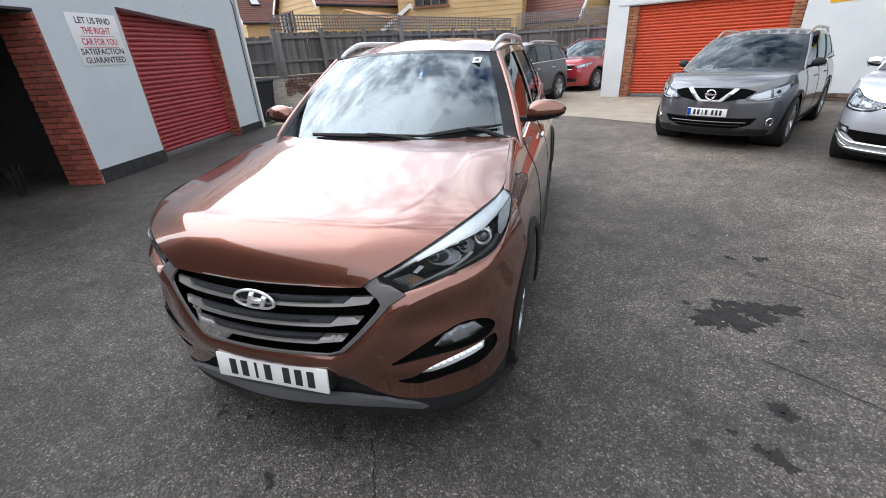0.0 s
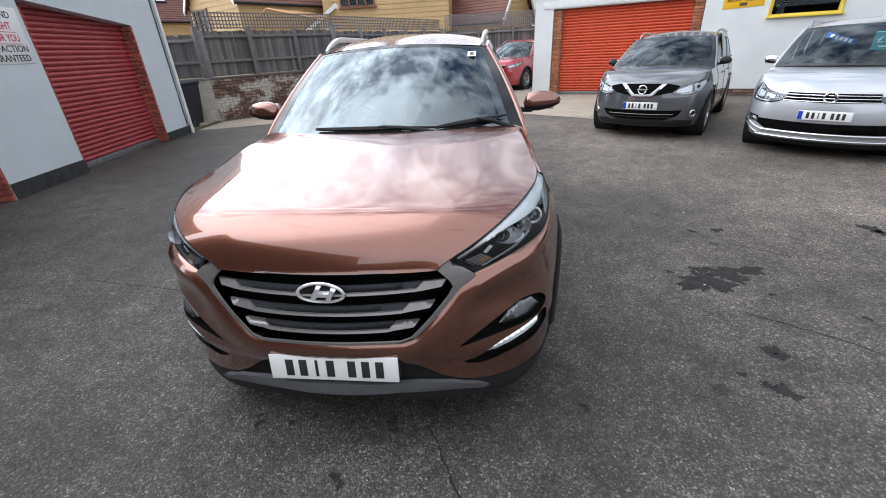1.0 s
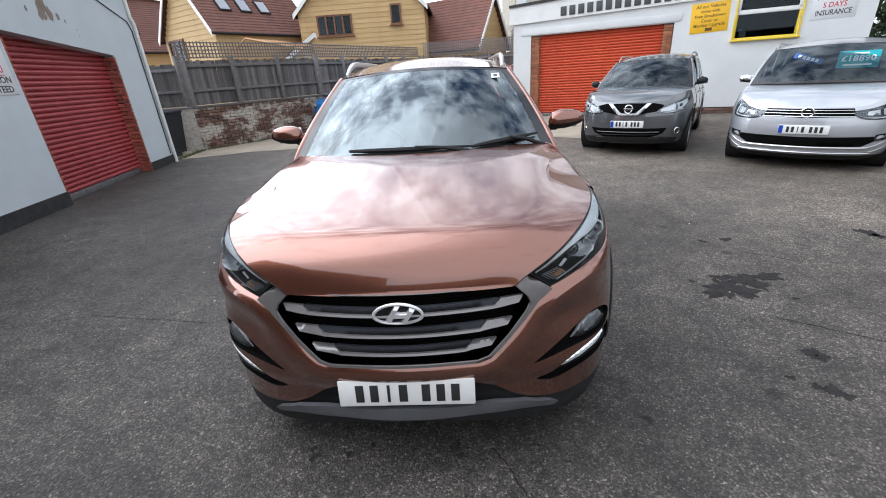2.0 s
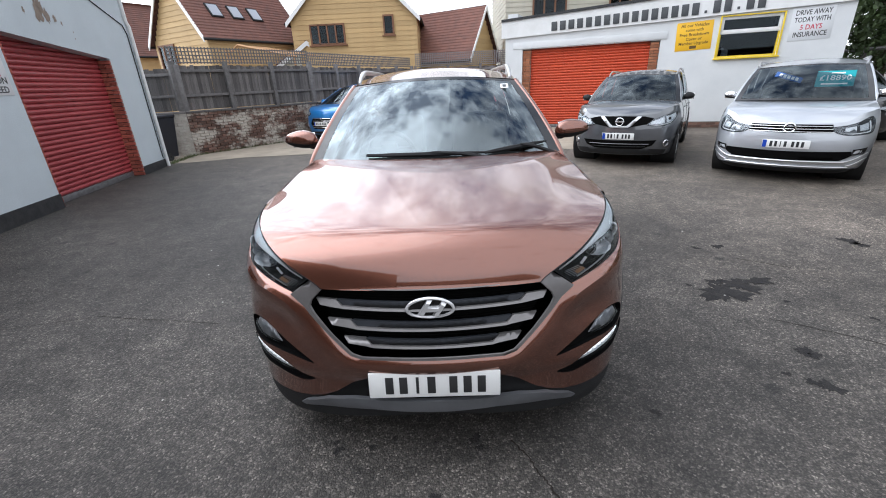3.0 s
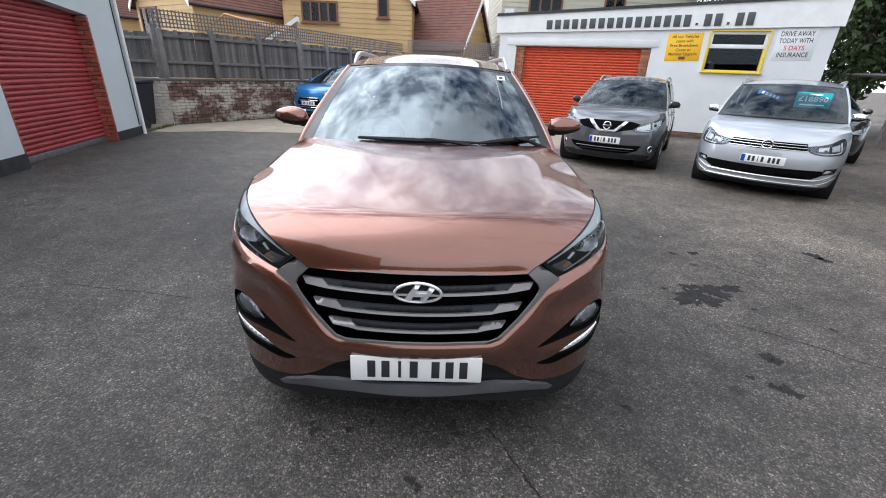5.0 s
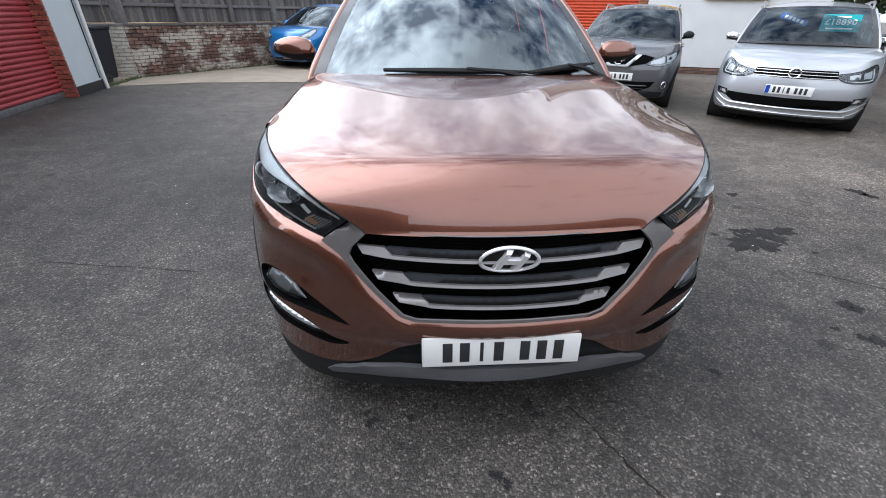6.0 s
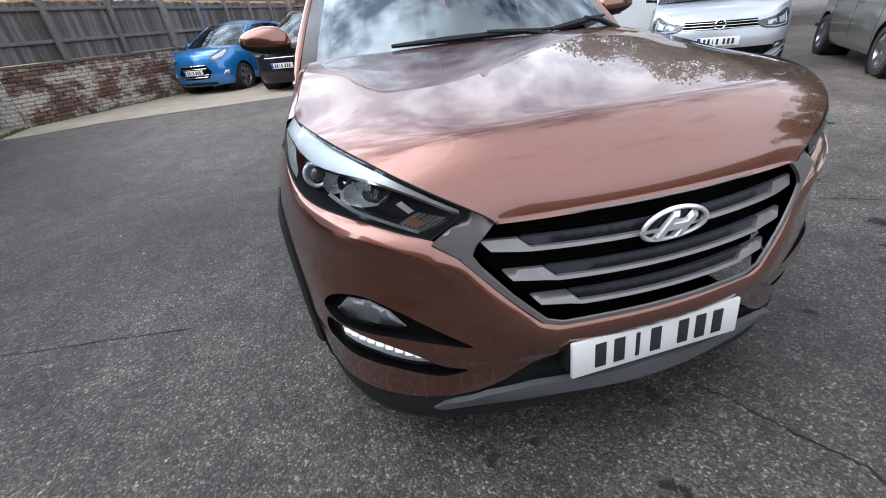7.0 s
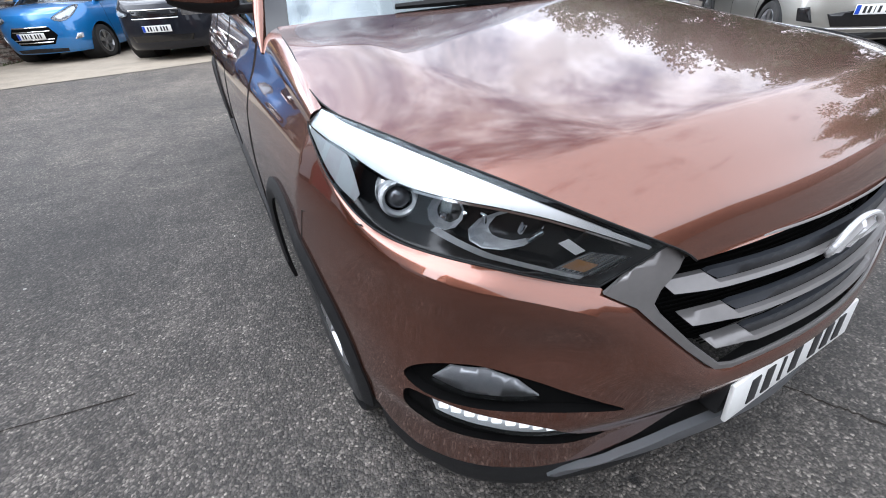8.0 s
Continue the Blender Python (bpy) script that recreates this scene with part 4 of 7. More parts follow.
        patch("lamp_lens", sh, smooth_loop(hl, 2), LENS, lamp, 0.013, 0.0, 0.03, side).visible_shadow = False
        for poly, mt, nm in c.get("pieces", []):
            patch(nm, sh, poly, mt, car, 0.006, 0.014, 0.05, side)
        if c.get("clad"):
            patch("sill_cladding", sh, [(arches[0][1] + 0.03, 0.19), (arches[1][0] - 0.03, 0.19), (arches[1][0] - 0.03, 0.33), (arches[0][1] + 0.03, 0.33)], TRIM_BLACK, car, 0.010, 0.01, 0.1, side)
            for y in (ya, yb):
                sy = sh.s_of_y(y)
                bm = bmesh.new()
                surface(bm, lambda u, v: sh(sy - (r + 0.05 + 0.05 * v) * math.cos(u * 3.6 - 0.23), r + (r + 0.05 + 0.05 * v) * math.sin(u * 3.6 - 0.23), 0.012, side), 26, 2)
                part("arch_cladding", bm, TRIM_BLACK, car)
        for y in (c["a_base"] + 0.18, c["a_base"] + 1.12, c["a_base"] + 2.02):
            dark_slot("door_gap", [sh(sh.s_of_y(y + 0.02 * math.sin(k)), 0.34 + (zb - 0.36) * k / 8, 0.0005, side) for k in range(9)], 0.004, car)
        for y in (c["a_base"] + 0.98, c["a_base"] + 1.90):
            p = sh(sh.s_of_y(y), zb - 0.13, 0.02, side)
            bm = bmesh.new()
            box(bm, p, (0.025, 0.20, 0.025), 0.01)
            part("door_handle", bm, paint if not c.get("bright") else CHROME, car)
        p = sh(sh.s_of_y(c["a_base"] + 0.30), zb, 0.13, side)
        mirror(car, (p.x - side * 0.02, p.y - 0.02, p.z + 0.075), side, c.get("mirror_mat", paint), 0.72)
    for poly, mt, nm in c.get("middle", []):
        both = poly + [(-a, b) for a, b in reversed(poly)]
        patch(nm, sh, both, mt, car, 0.006, 0.016, 0.05)
    for z, half, rr, mt in c.get("strips", []):
        bm = bmesh.new()
        tube(bm, [sh(s, z, 0.012) for s in np.linspace(-half, half, 25)], rr, 6)
        part("grille_strip", bm, mt, car)
    zc = curve_of([0.0, 0.06, 0.25, 0.6, 1.3], [zn, zn + 0.035, zn + (zh - zn) * 0.55, zh - 0.04, zh + 0.01])
    y0 = sh(0, zn).y

    def bonnet(u, v):
        p = 2 * u - 1
        s = s0 + (s_c - s0) * v ** 1.15
        e = sh(s, ztop_s(s))
        yc = y0 + (c["screen_base"] - y0) * v ** 1.25
        z = zc(yc - y0)
        return Vector((p * e.x, yc + (e.y - yc) * p * p, z + (e.z - z) * abs(p) ** 2.8))
    bm = bmesh.new()
    surface(bm, bonnet, 26, 24)
    part("bonnet", bm, paint, car)
    g = dict(belt=lambda y: ztop_s(sh.s_of_y(y)), roof_x=curve_of([c["a_top"] - 0.1, c["a_top"] + 0.5, Lg - 0.8, Lg], [W * c.get("roof", 0.68), W * (c.get("roof", 0.68) + 0.04), W * (c.get("roof", 0.68) + 0.02), W * 0.62]),
             roof_z=curve_of([c["a_top"] - 0.1, c["a_top"] + 0.5, Lg - 0.9, Lg], [c["high"] - 0.13, c["high"] - 0.075, c["high"] - 0.10, c["high"] - 0.2]),
             a_base=c["a_base"], a_top=c["a_top"], roof_end=Lg - 0.45, tail=Lg - 0.25, screen_base=c["screen_base"], screen_top=c["a_top"] - 0.14, crown=0.07,
             glass=[PARKED_SCREEN, PRIVACY, PRIVACY], rails=c.get("rails"), waist=c.get("waist", TRIM_BLACK))
    a, t = c["a_base"], c["a_top"]
    g["windows"] = [[(a + 0.28, 0.06), (a + 1.05, 0.06), (a + 1.10, 0.90), (t + 0.10, 0.90)], [(a + 1.16, 0.06), (a + 1.95, 0.06), (a + 1.92, 0.90), (a + 1.19, 0.90)],
                    [(a + 2.05, 0.08), (Lg - 0.50, 0.20), (Lg - 0.72, 0.86), (a + 2.02, 0.88)]]
    greenhouse(car, sh, g, paint, PARKED_SCREEN)
    cabin(car, W, a + 0.25, zb + 0.02, t + 0.15, c["high"])
    zp, yo = c["plate"], sh(0, c["plate"]).y
    plate(car, pose(0, yo - 0.014, zp), c.get("band", True))
    bm = bmesh.new()
    box(bm, (0, Lg * 0.5, 0.24), (1.3, Lg * 0.72, 0.06))
    part("underbody", bm, TRIM_BLACK, car)
    return car, sh


# ---- ground ----
def plane_frame(p, q):
    """Local x from p to q along a wall's foot, local y into the wall, z up."""
    return pose(p[0], p[1], 0, 0, 0, math.degrees(math.atan2(q[1] - p[1], q[0] - p[0])))


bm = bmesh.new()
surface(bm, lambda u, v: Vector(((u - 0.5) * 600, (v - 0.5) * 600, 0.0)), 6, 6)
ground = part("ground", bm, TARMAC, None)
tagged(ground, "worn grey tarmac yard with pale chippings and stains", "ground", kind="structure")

bm = bmesh.new()
edge = [(-6.9, 8.45), (-6.1, 8.5), (-5.0, 8.95), (-3.6, 9.05), (-1.6, 9.12), (-0.2, 9.3), (0.9, 9.45), (1.6, 9.1), (2.3, 8.55), (3.1, 7.95), (4.4, 8.6), (6.3, 11.6)]
fill(bm, edge + [(6.3, 12.0), (3.0, 19.0), (-3.0, 19.5), (-9.5, 11.2), (-9.5, 9.0)], [], 0.5, lambda a, b: Vector((a, b, 0.008 + 0.004 * noise.noise((a, b, 0)))))
apron = part("pavement", bm, CONCRETE, None)
tagged(apron, "pale concrete apron along the back of the yard", "pavement", kind="structure")


def blot(name, x, y, r, label, seed, mat, lift=0.0025, squash=1.0):
    """A flat stain with a ragged outline, spread on the ground."""
    rnd = random.Random(seed)
    ph = [rnd.uniform(0, 6.28) for _ in range(5)]
    n = 110
    pts = []
    for k in range(n):
        t = 2 * math.pi * k / n
        q = r * (1 + 0.24 * math.sin(2 * t + ph[0]) + 0.22 * math.sin(3 * t + ph[1]) + 0.17 * math.sin(7 * t + ph[2]) + 0.13 * math.sin(13 * t + ph[3]) + 0.08 * math.sin(22 * t + ph[4]))
        pts.append((x + q * math.cos(t), y + squash * q * math.sin(t)))
    bm = bmesh.new()
    fill(bm, pts, [], r, lambda a, b: Vector((a, b, lift)))
    ob = part(name, bm, mat, None)
    return tagged(ob, label, "stain", kind="structure")


for i, (x, y, r, q) in enumerate([(2.08, 1.40, 0.13, 1.1), (2.13, 1.58, 0.06, 0.8), (2.27, 1.51, 0.11, 0.8), (2.44, 1.57, 0.12, 0.35)]):
    blot("oil_stain", x, y, r, "dark oil stain soaked into the tarmac", 3 + i, STAIN, 0.0025 + 0.0004 * i, q)
for i, (x, y, r) in enumerate([(0.165, 0.115, 0.026), (0.185, 0.07, 0.016), (-0.46, 0.07, 0.022), (-0.48, 0.11, 0.014), (-0.31, 0.08, 0.014), (-0.01, -0.17, 0.020), (0.02, -0.20, 0.016), (-0.21, 0.13, 0.012), (2.56, 2.28, 0.045), (2.35, 2.26, 0.030),
                               (1.90, 1.54, 0.018), (2.10, 0.69, 0.040), (2.13, 0.65, 0.030), (2.0, 0.39, 0.045), (1.94, 0.43, 0.025), (2.79, 1.0, 0.02), (1.86, 0.50, 0.018), (3.78, 2.30, 0.07), (3.80, 2.20, 0.05), (2.42, 1.25, 0.018), (1.05, 0.25, 0.02)]):
    blot("oil_spot", x, y, r, "small dark oil drip on the tarmac", 20 + i, STAIN, 0.002)
rnd = random.Random(77)
for i in range(16):
    x, y = (2.06, 1.36) if i == 0 else (rnd.uniform(-2.6, 3.4), rnd.uniform(-0.7, 2.8))
    if abs(x) > 1.1 or y < -0.05:
        bm = bmesh.new()
        box(bm, (x, y, 0.004), (rnd.uniform(0.007, 0.014), rnd.uniform(0.006, 0.011), 0.006), 0.002, Matrix.Rotation(0.0, 4, "Z"))
        tagged(part("pale_chip", bm, CHIP, None), "loose pale stone chip on the tarmac", "stone", group="loose stone chips")


def crack(pts, seed, wide=0.003):
    """A fine wandering crack in the tarmac, filled with dirt."""
    rnd = random.Random(seed)
    bm = bmesh.new()
    line = []
    for a, b in zip(pts, pts[1:]):
        for k in range(8):
            t = k / 8
            line.append((a[0] + (b[0] - a[0]) * t + rnd.uniform(-0.005, 0.005), a[1] + (b[1] - a[1]) * t + rnd.uniform(-0.005, 0.005)))
    prev = None
    dx, dy = pts[-1][0] - pts[0][0], pts[-1][1] - pts[0][1]
    nx_, ny_ = -dy / math.hypot(dx, dy), dx / math.hypot(dx, dy)
    for i, (x, y) in enumerate(line):
        w = wide * (0.35 + 0.65 * rnd.random())
        cur = (bm.verts.new((x - w * nx_, y - w * ny_, 0.0018)), bm.verts.new((x + w * nx_, y + w * ny_, 0.0018)))
        if prev:
            bm.faces.new((prev[0], prev[1], cur[1], cur[0]))
        prev = cur
    ob = part("crack", bm, CRACK_DIRT, None)
    return tagged(ob, "fine dirt-filled crack in the tarmac", "crack", kind="structure")


crack([(0.33, 0.10), (0.39, 0.01), (0.42, -0.07), (0.46, -0.15)], 1, 0.005)
crack([(0.45, -0.14), (0.50, -0.23), (0.54, -0.30), (0.52, -0.62)], 6, 0.008)
crack([(2.15, 1.04), (2.32, 0.93), (2.50, 0.81), (2.66, 0.65), (3.1, 0.4)], 2, 0.004)
crack([(2.55, 2.0), (2.69, 1.91), (2.88, 1.76)], 3, 0.005)
crack([(-1.6, 1.2), (-2.6, 1.35), (-3.6, 1.1)], 4, 0.003)

# ---- brickwork, boards and slats that are told apart ----
_piece = {}


def piece_mesh(key, size, bevel, mat):
    """One shared mesh for alike pieces."""
    k = (key, tuple(round(v, 4) for v in size), mat.name)
    if k not in _piece:
        bm = bmesh.new()
        box(bm, (0, 0, 0), size)
        if bevel:
            bmesh.ops.bevel(bm, geom=bm.edges[:], offset=bevel, segments=1, affect="EDGES")
        me = bpy.data.meshes.new(key)
        bm.to_mesh(me)
        bm.free()
        me.materials.append(mat)
        _piece[k] = me
    return _piece[k]


def piece(key, size, mat, m, parent, bevel=0.003):
    ob = new(key, piece_mesh(key, size, bevel, mat))
    ob.parent = parent
    ob.matrix_basis = m
    return ob


def brick_face(parent, m, width, height, mat, seed, deep=0.05):
    """Courses of bricks over a face: m's x runs along it, its -y looks out."""
    rnd = random.Random(seed)
    z, row = 0.0, 0
    while z + 0.065 <= height + 0.01:
        x = 0.0
        first = 0.1025 if row % 2 else 0.215
        w = min(first, width)
        while x < width - 0.02:
            w = min(w, width - x)
            q = round(w - 0.010, 3)
            if q > 0.015:
                piece("brick", (q, deep, 0.065), mat, m @ pose(x + w / 2, deep / 2 - 0.006 + rnd.uniform(-0.002, 0.002), z + 0.0375, 0, 0, rnd.uniform(-0.3, 0.3)), parent)
            x += w
            w = 0.225
        z += 0.075
        row += 1


def shutter(parent, m, width, height, mat, label):
    """A roller shutter of curved slats in side channels, with a bottom rail."""
    bm = bmesh.new()
    box(bm, (width / 2, 0.045, height / 2), (width, 0.01, height))
    sh = part("roller_shutter", bm, mat, parent, label)
    sh.matrix_basis = m
    pitch = 0.077
    prof = [(-0.010, 0.0), (0.004, 0.004), (0.020, 0.020), (0.027, 0.038), (0.022, 0.056), (0.008, 0.068), (-0.008, 0.073), (-0.012, 0.077), (-0.016, 0.077), (-0.016, 0.0)]
    bm = bmesh.new()
    a = [bm.verts.new((0, -q[0], q[1])) for q in prof]
    b = [bm.verts.new((width, -q[0], q[1])) for q in prof]
    for i in range(len(prof)):
        j = (i + 1) % len(prof)
        bm.faces.new((a[i], a[j], b[j], b[i]))
    bm.faces.new(a)
    bm.faces.new(b[::-1])
    bmesh.ops.recalc_face_normals(bm, faces=bm.faces)
    me = bpy.data.meshes.new("slat")
    bm.to_mesh(me)
    bm.free()
    me.materials.append(mat)
    n = int((height - 0.10) / pitch)
    for i in range(n):
        ob = new("slat", me)
        ob.parent = sh
        ob.matrix_basis = pose(0, 0.02, 0.10 + i * pitch)
    bm = bmesh.new()
    box(bm, (width / 2, 0.02, 0.05), (width, 0.05, 0.10), 0.006)
    part("bottom_rail", bm, STEEL_GREY, sh)
    return sh


def sign_board(name, label, m, w, h, mat, lines, thick=0.006):
    """A flat sign: a board with lines of (text, height, width, z, ink); a text of None makes a bar."""
    bm = bmesh.new()
    box(bm, (0, -thick / 2, 0), (w, thick, h), 0.002)
    s = part(name, bm, mat, None)
    s.matrix_basis = m
    tagged(s, label, "sign")
    for text, size, wide, z, ink in lines:
        if text is None:
            bm = bmesh.new()
            box(bm, (0, -thick - 0.001, z), (wide, 0.002, size))
            part("bar", bm, ink, s)
        else:
            writing(text, size, ink, pose(0, -thick - 0.001, z, 90, 0, 0), s, "lettering", wide, 0.001)
    return s


def wall_boxes(bm, spans, thick=0.35, y0=0.0):
    for x0, x1, z0, z1 in spans:
        box(bm, ((x0 + x1) / 2, y0 + thick / 2, (z0 + z1) / 2), (x1 - x0, thick, z1 - z0))
    return bm


# ---- garage block with the faded red shutter ----
GL = plane_frame((-5.56, 3.36), (-6.46, 8.28))
garage = thing("garage_building", "white rendered garage block with brick jambs and black plinth", "building", GL, kind="structure")
LT, LD0, LD1, LE, LH = 2.30, 1.36, 3.90, 5.00, 3.75
LZ0, LZ1 = 2.42, 2.20      # the lintel over the shutter drops towards the corner
bm = bmesh.new()
wall_boxes(bm, [(-3.75, -2.7, 0, LT), (0.0, LD0, 0, LT), (LD1, LE, 0, LT), (-3.75, LD0, LT, LH), (LD1, LE, LT, LH)])
lint = [bm.verts.new((x, y, z)) for y in (0.0, 0.35) for x, z in ((LD0, LZ0), (LD1, LZ1), (LD1, LH), (LD0, LH))]
for q in ((0, 1, 2, 3), (7, 6, 5, 4), (0, 4, 5, 1), (3, 2, 6, 7)):
    bm.faces.new([lint[i] for i in q])
bmesh.ops.remove_doubles(bm, verts=bm.verts, dist=1e-4)
part("wall", bm, RENDER_SHADED, garage)
bm = bmesh.new()
box(bm, (LE - 0.175, 4.5, LH / 2), (0.35, 8.3, LH))
box(bm, (-3.75 + 0.175, 4.5, LH / 2), (0.35, 8.3, LH))
box(bm, (0.63, 8.6, LH / 2), (8.7, 0.3, LH))
part("side_wall", bm, RENDER_SHADED, garage)
bm = bmesh.new()
box(bm, (0.63, 4.4, LH + 0.06), (8.9, 9.2, 0.12), 0.02)
part("roof", bm, PLINTH, garage)
bm = bmesh.new()
box(bm, (0.69, -0.004, 0.105), (1.37, 0.012, 0.21))
box(bm, ((LD1 + LE) / 2, -0.004, 0.085), (LE - LD1, 0.012, 0.17))
part("plinth", bm, PLINTH, garage, "black painted plinth")
brick_face(garage, Matrix.Translation((-0.002, -0.004, 0)) @ pose(0, 0, 0, 0, 0, 90) @ pose(0, 0, 0), 0.56, LT, BRICK, 5)
brick_face(garage, Matrix.Translation((LD1 - 0.002, -0.004, 0)) @ pose(0, 0, 0, 0, 0, 90), 0.22, LZ1 - 0.01, BRICK, 6)
brick_face(garage, Matrix.Translation((LD0 + 0.002, 0.216, 0)) @ pose(0, 0, 0, 0, 0, -90), 0.22, LZ0 - 0.05, BRICK, 7)
bm = bmesh.new()
box(bm, (0.03, 0.40, LT / 2), (0.05, 0.35, LT))
part("jamb_backing", bm, MORTAR, garage)
shutter(garage, Matrix.Translation((LD0 + 0.01, 0.20, 0.0)), LD1 - LD0 - 0.02, LZ0 + 0.05, SHUTTER_RED, "faded red ribbed roller shutter, closed")
bm = bmesh.new()
box(bm, (-1.35, 0.2, LT - 0.012), (2.7, 0.4, 0.03))
part("soffit", bm, PLINTH, garage)
# room walls behind the doorway, its deep shade put into their colour
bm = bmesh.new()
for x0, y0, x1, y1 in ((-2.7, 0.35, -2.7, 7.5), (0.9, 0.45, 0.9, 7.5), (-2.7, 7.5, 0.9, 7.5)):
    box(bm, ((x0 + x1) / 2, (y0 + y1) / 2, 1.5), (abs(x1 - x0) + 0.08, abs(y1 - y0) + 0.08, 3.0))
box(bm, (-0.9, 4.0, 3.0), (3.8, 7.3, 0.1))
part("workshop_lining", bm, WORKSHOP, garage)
# peeling paint over the shutter
rnd = random.Random(4)
for cx, cz, w in ((2.25, 2.98, 0.17), (2.42, 2.94, 0.12), (2.58, 2.93, 0.07), (1.95, 2.96, 0.05), (2.72, 2.88, 0.04), (2.33, 3.06, 0.12), (2.95, 2.78, 0.02), (2.95, 2.68, 0.016)):
    pts = []
    for k in range(26):
        t = 2 * math.pi * k / 26
        q = w * (0.55 + 0.5 * rnd.random())
        pts.append((cx + 0.10 + q * math.cos(t) * 0.6, cz - 0.22 + q * math.sin(t)))
    bm = bmesh.new()
    fill(bm, pts, [], 0.2, lambda a, b: Vector((a, -0.0035, b)))
    part("peeled_patch", bm, RENDER_BARE, garage, "bare patch where the paint has peeled")
bm = bmesh.new()
tube(bm, [(LE - 0.10, -0.045, 0.0), (LE - 0.10, -0.045, 2.85), (LE - 0.14, -0.03, 2.95), (LE - 0.14, -0.03, LH)], 0.034, 12)
pipe = part("drainpipe", bm, WHITE_PVC, garage, "white plastic downpipe")
bm = bmesh.new()
tube(bm, [(LE - 0.19, -0.012, 0.2), (LE - 0.19, -0.012, 2.70), (LE - 0.28, -0.012, 2.86), (3.4, -0.012, 3.28), (1.0, -0.012, 3.62)], 0.010, 6)
part("cable", bm, TRIM_BLACK, garage, "black cable clipped to the wall")
bm = bmesh.new()
box(bm, (LD1 + 0.0, 0.14, 1.78), (0.02, 0.06, 0.05), 0.005)
part("key_switch", bm, STEEL_GREY, garage)
sign_board("wall_sign", "white sign with black and red capitals on the garage wall", GL @ pose(0.85, -0.002, 1.95), 0.86, 0.68, SIGN_WHITE,
           [("LET US FIND", 0.115, 0.60, 0.245, INK), ("THE RIGHT", 0.125, 0.50, 0.115, INK_RED), ("CAR FOR YOU", 0.125, 0.62, -0.03, INK_RED),
            ("SATISFACTION", 0.115, 0.76, -0.16, INK), ("GUARANTEED", 0.115, 0.72, -0.275, INK), (None, 0.008, 0.60, 0.045, INK_RED), (None, 0.008, 0.62, -0.098, INK_RED)])
# litter and a broom-like bundle in the dark doorway
bm = bmesh.new()
rnd = random.Random(9)
for k in range(14):
    a = rnd.uniform(0, 6.28)
    tube(bm, [(-0.55 + 0.05 * math.cos(a), 0.75, 0.0), (-0.55 + 0.11 * math.cos(a), 0.75 + 0.08 * math.sin(a), 0.35 + rnd.uniform(0, 0.12))], 0.008, 5)
bundle = part("cable_bundle", bm, TRIM_BLACK, None)
bundle.matrix_basis = GL
tagged(bundle, "dark bundle of hoses standing in the garage doorway", "hose")

# ---- wheelie bin beside the garage ----
bin_m = pose(-7.02, 9.02, 0, 0, 0, -8)
wheelie = thing("wheelie_bin", "dark blue plastic wheelie bin with a white mark", "bin", bin_m)
bm = bmesh.new()
surface(bm, lambda u, v: Vector(((0.21 + 0.07 * v) * max(-1, min(1, 1.42 * math.cos(2 * math.pi * u))), (0.24 + 0.09 * v) * max(-1, min(1, 1.42 * math.sin(2 * math.pi * u))), 0.08 + 0.92 * v)), 48, 6, True)
body = part("bin_body", bm, BIN_PLASTIC, wheelie)
bm = bmesh.new()
box(bm, (0, 0, 1.04), (0.60, 0.74, 0.07), 0.03)
box(bm, (0, 0.36, 1.02), (0.50, 0.06, 0.05), 0.015)
part("lid", bm, BIN_PLASTIC, wheelie)
bm = bmesh.new()
box(bm, (0.02, -0.322, 0.66), (0.03, 0.004, 0.20), 0, Matrix.Rotation(0.12, 4, "Y"))
box(bm, (-0.05, -0.318, 0.60), (0.10, 0.004, 0.03))
box(bm, (-0.07, -0.322, 0.68), (0.03, 0.004, 0.13), 0, Matrix.Rotation(-0.1, 4, "Y"))
part("painted_mark", bm, WHITE_PVC, wheelie)
for sx in (-1, 1):
    bm = bmesh.new()
    lathe(bm, [(0.02, -0.025), (0.095, -0.025), (0.10, 0.0), (0.095, 0.025), (0.02, 0.025)], 24, Matrix.Translation((sx * 0.26, 0.25 if sx < 0 else -0.1, 0.10)), close=True)
    part("wheel", bm, RUBBER, wheelie)

# ---- white office block with the orange-red shutter ----
GR = plane_frame((1.98, 13.15), (6.65, 11.36))
office = thing("office_building", "white painted single-storey office and garage with a lettered fascia", "building", GR, kind="structure")
RD0, RD1, RT, RE = 0.54, 4.40, 2.36, 8.55
W0, W1, WZ0, WZ1 = 5.80, 7.14, 1.82, 2.80
bm = bmesh.new()
wall_boxes(bm, [(0, RD0, 0, RT), (RD1, W0, 0.17, RT), (0, W0, RT, 3.0), (W0, W1, 0.17, WZ0), (W0, W1, WZ1, 3.0), (W1, RE, 0.17, 3.0)], 0.30)
part("wall", bm, RENDER, office)
bm = bmesh.new()
box(bm, (0.15, 3.4, 1.7), (0.30, 6.2, 3.4))
box(bm, (RE - 0.15, 3.4, 1.7), (0.30, 6.2, 3.4))
box(bm, (RE / 2, 6.4, 1.7), (RE, 0.2, 3.4))
part("side_wall", bm, RENDER, office)
bm = bmesh.new()
box(bm, (RE / 2, 3.2, 3.05), (RE - 0.1, 6.3, 0.1))
part("roof_deck", bm, PLINTH, office)


def fascia(u, v):
    x = -0.12 + (RE + 0.2) * u
    return Vector((x, -0.06, 2.70 + 0.026 * x + (0.46 + 0.02 * x) * v))


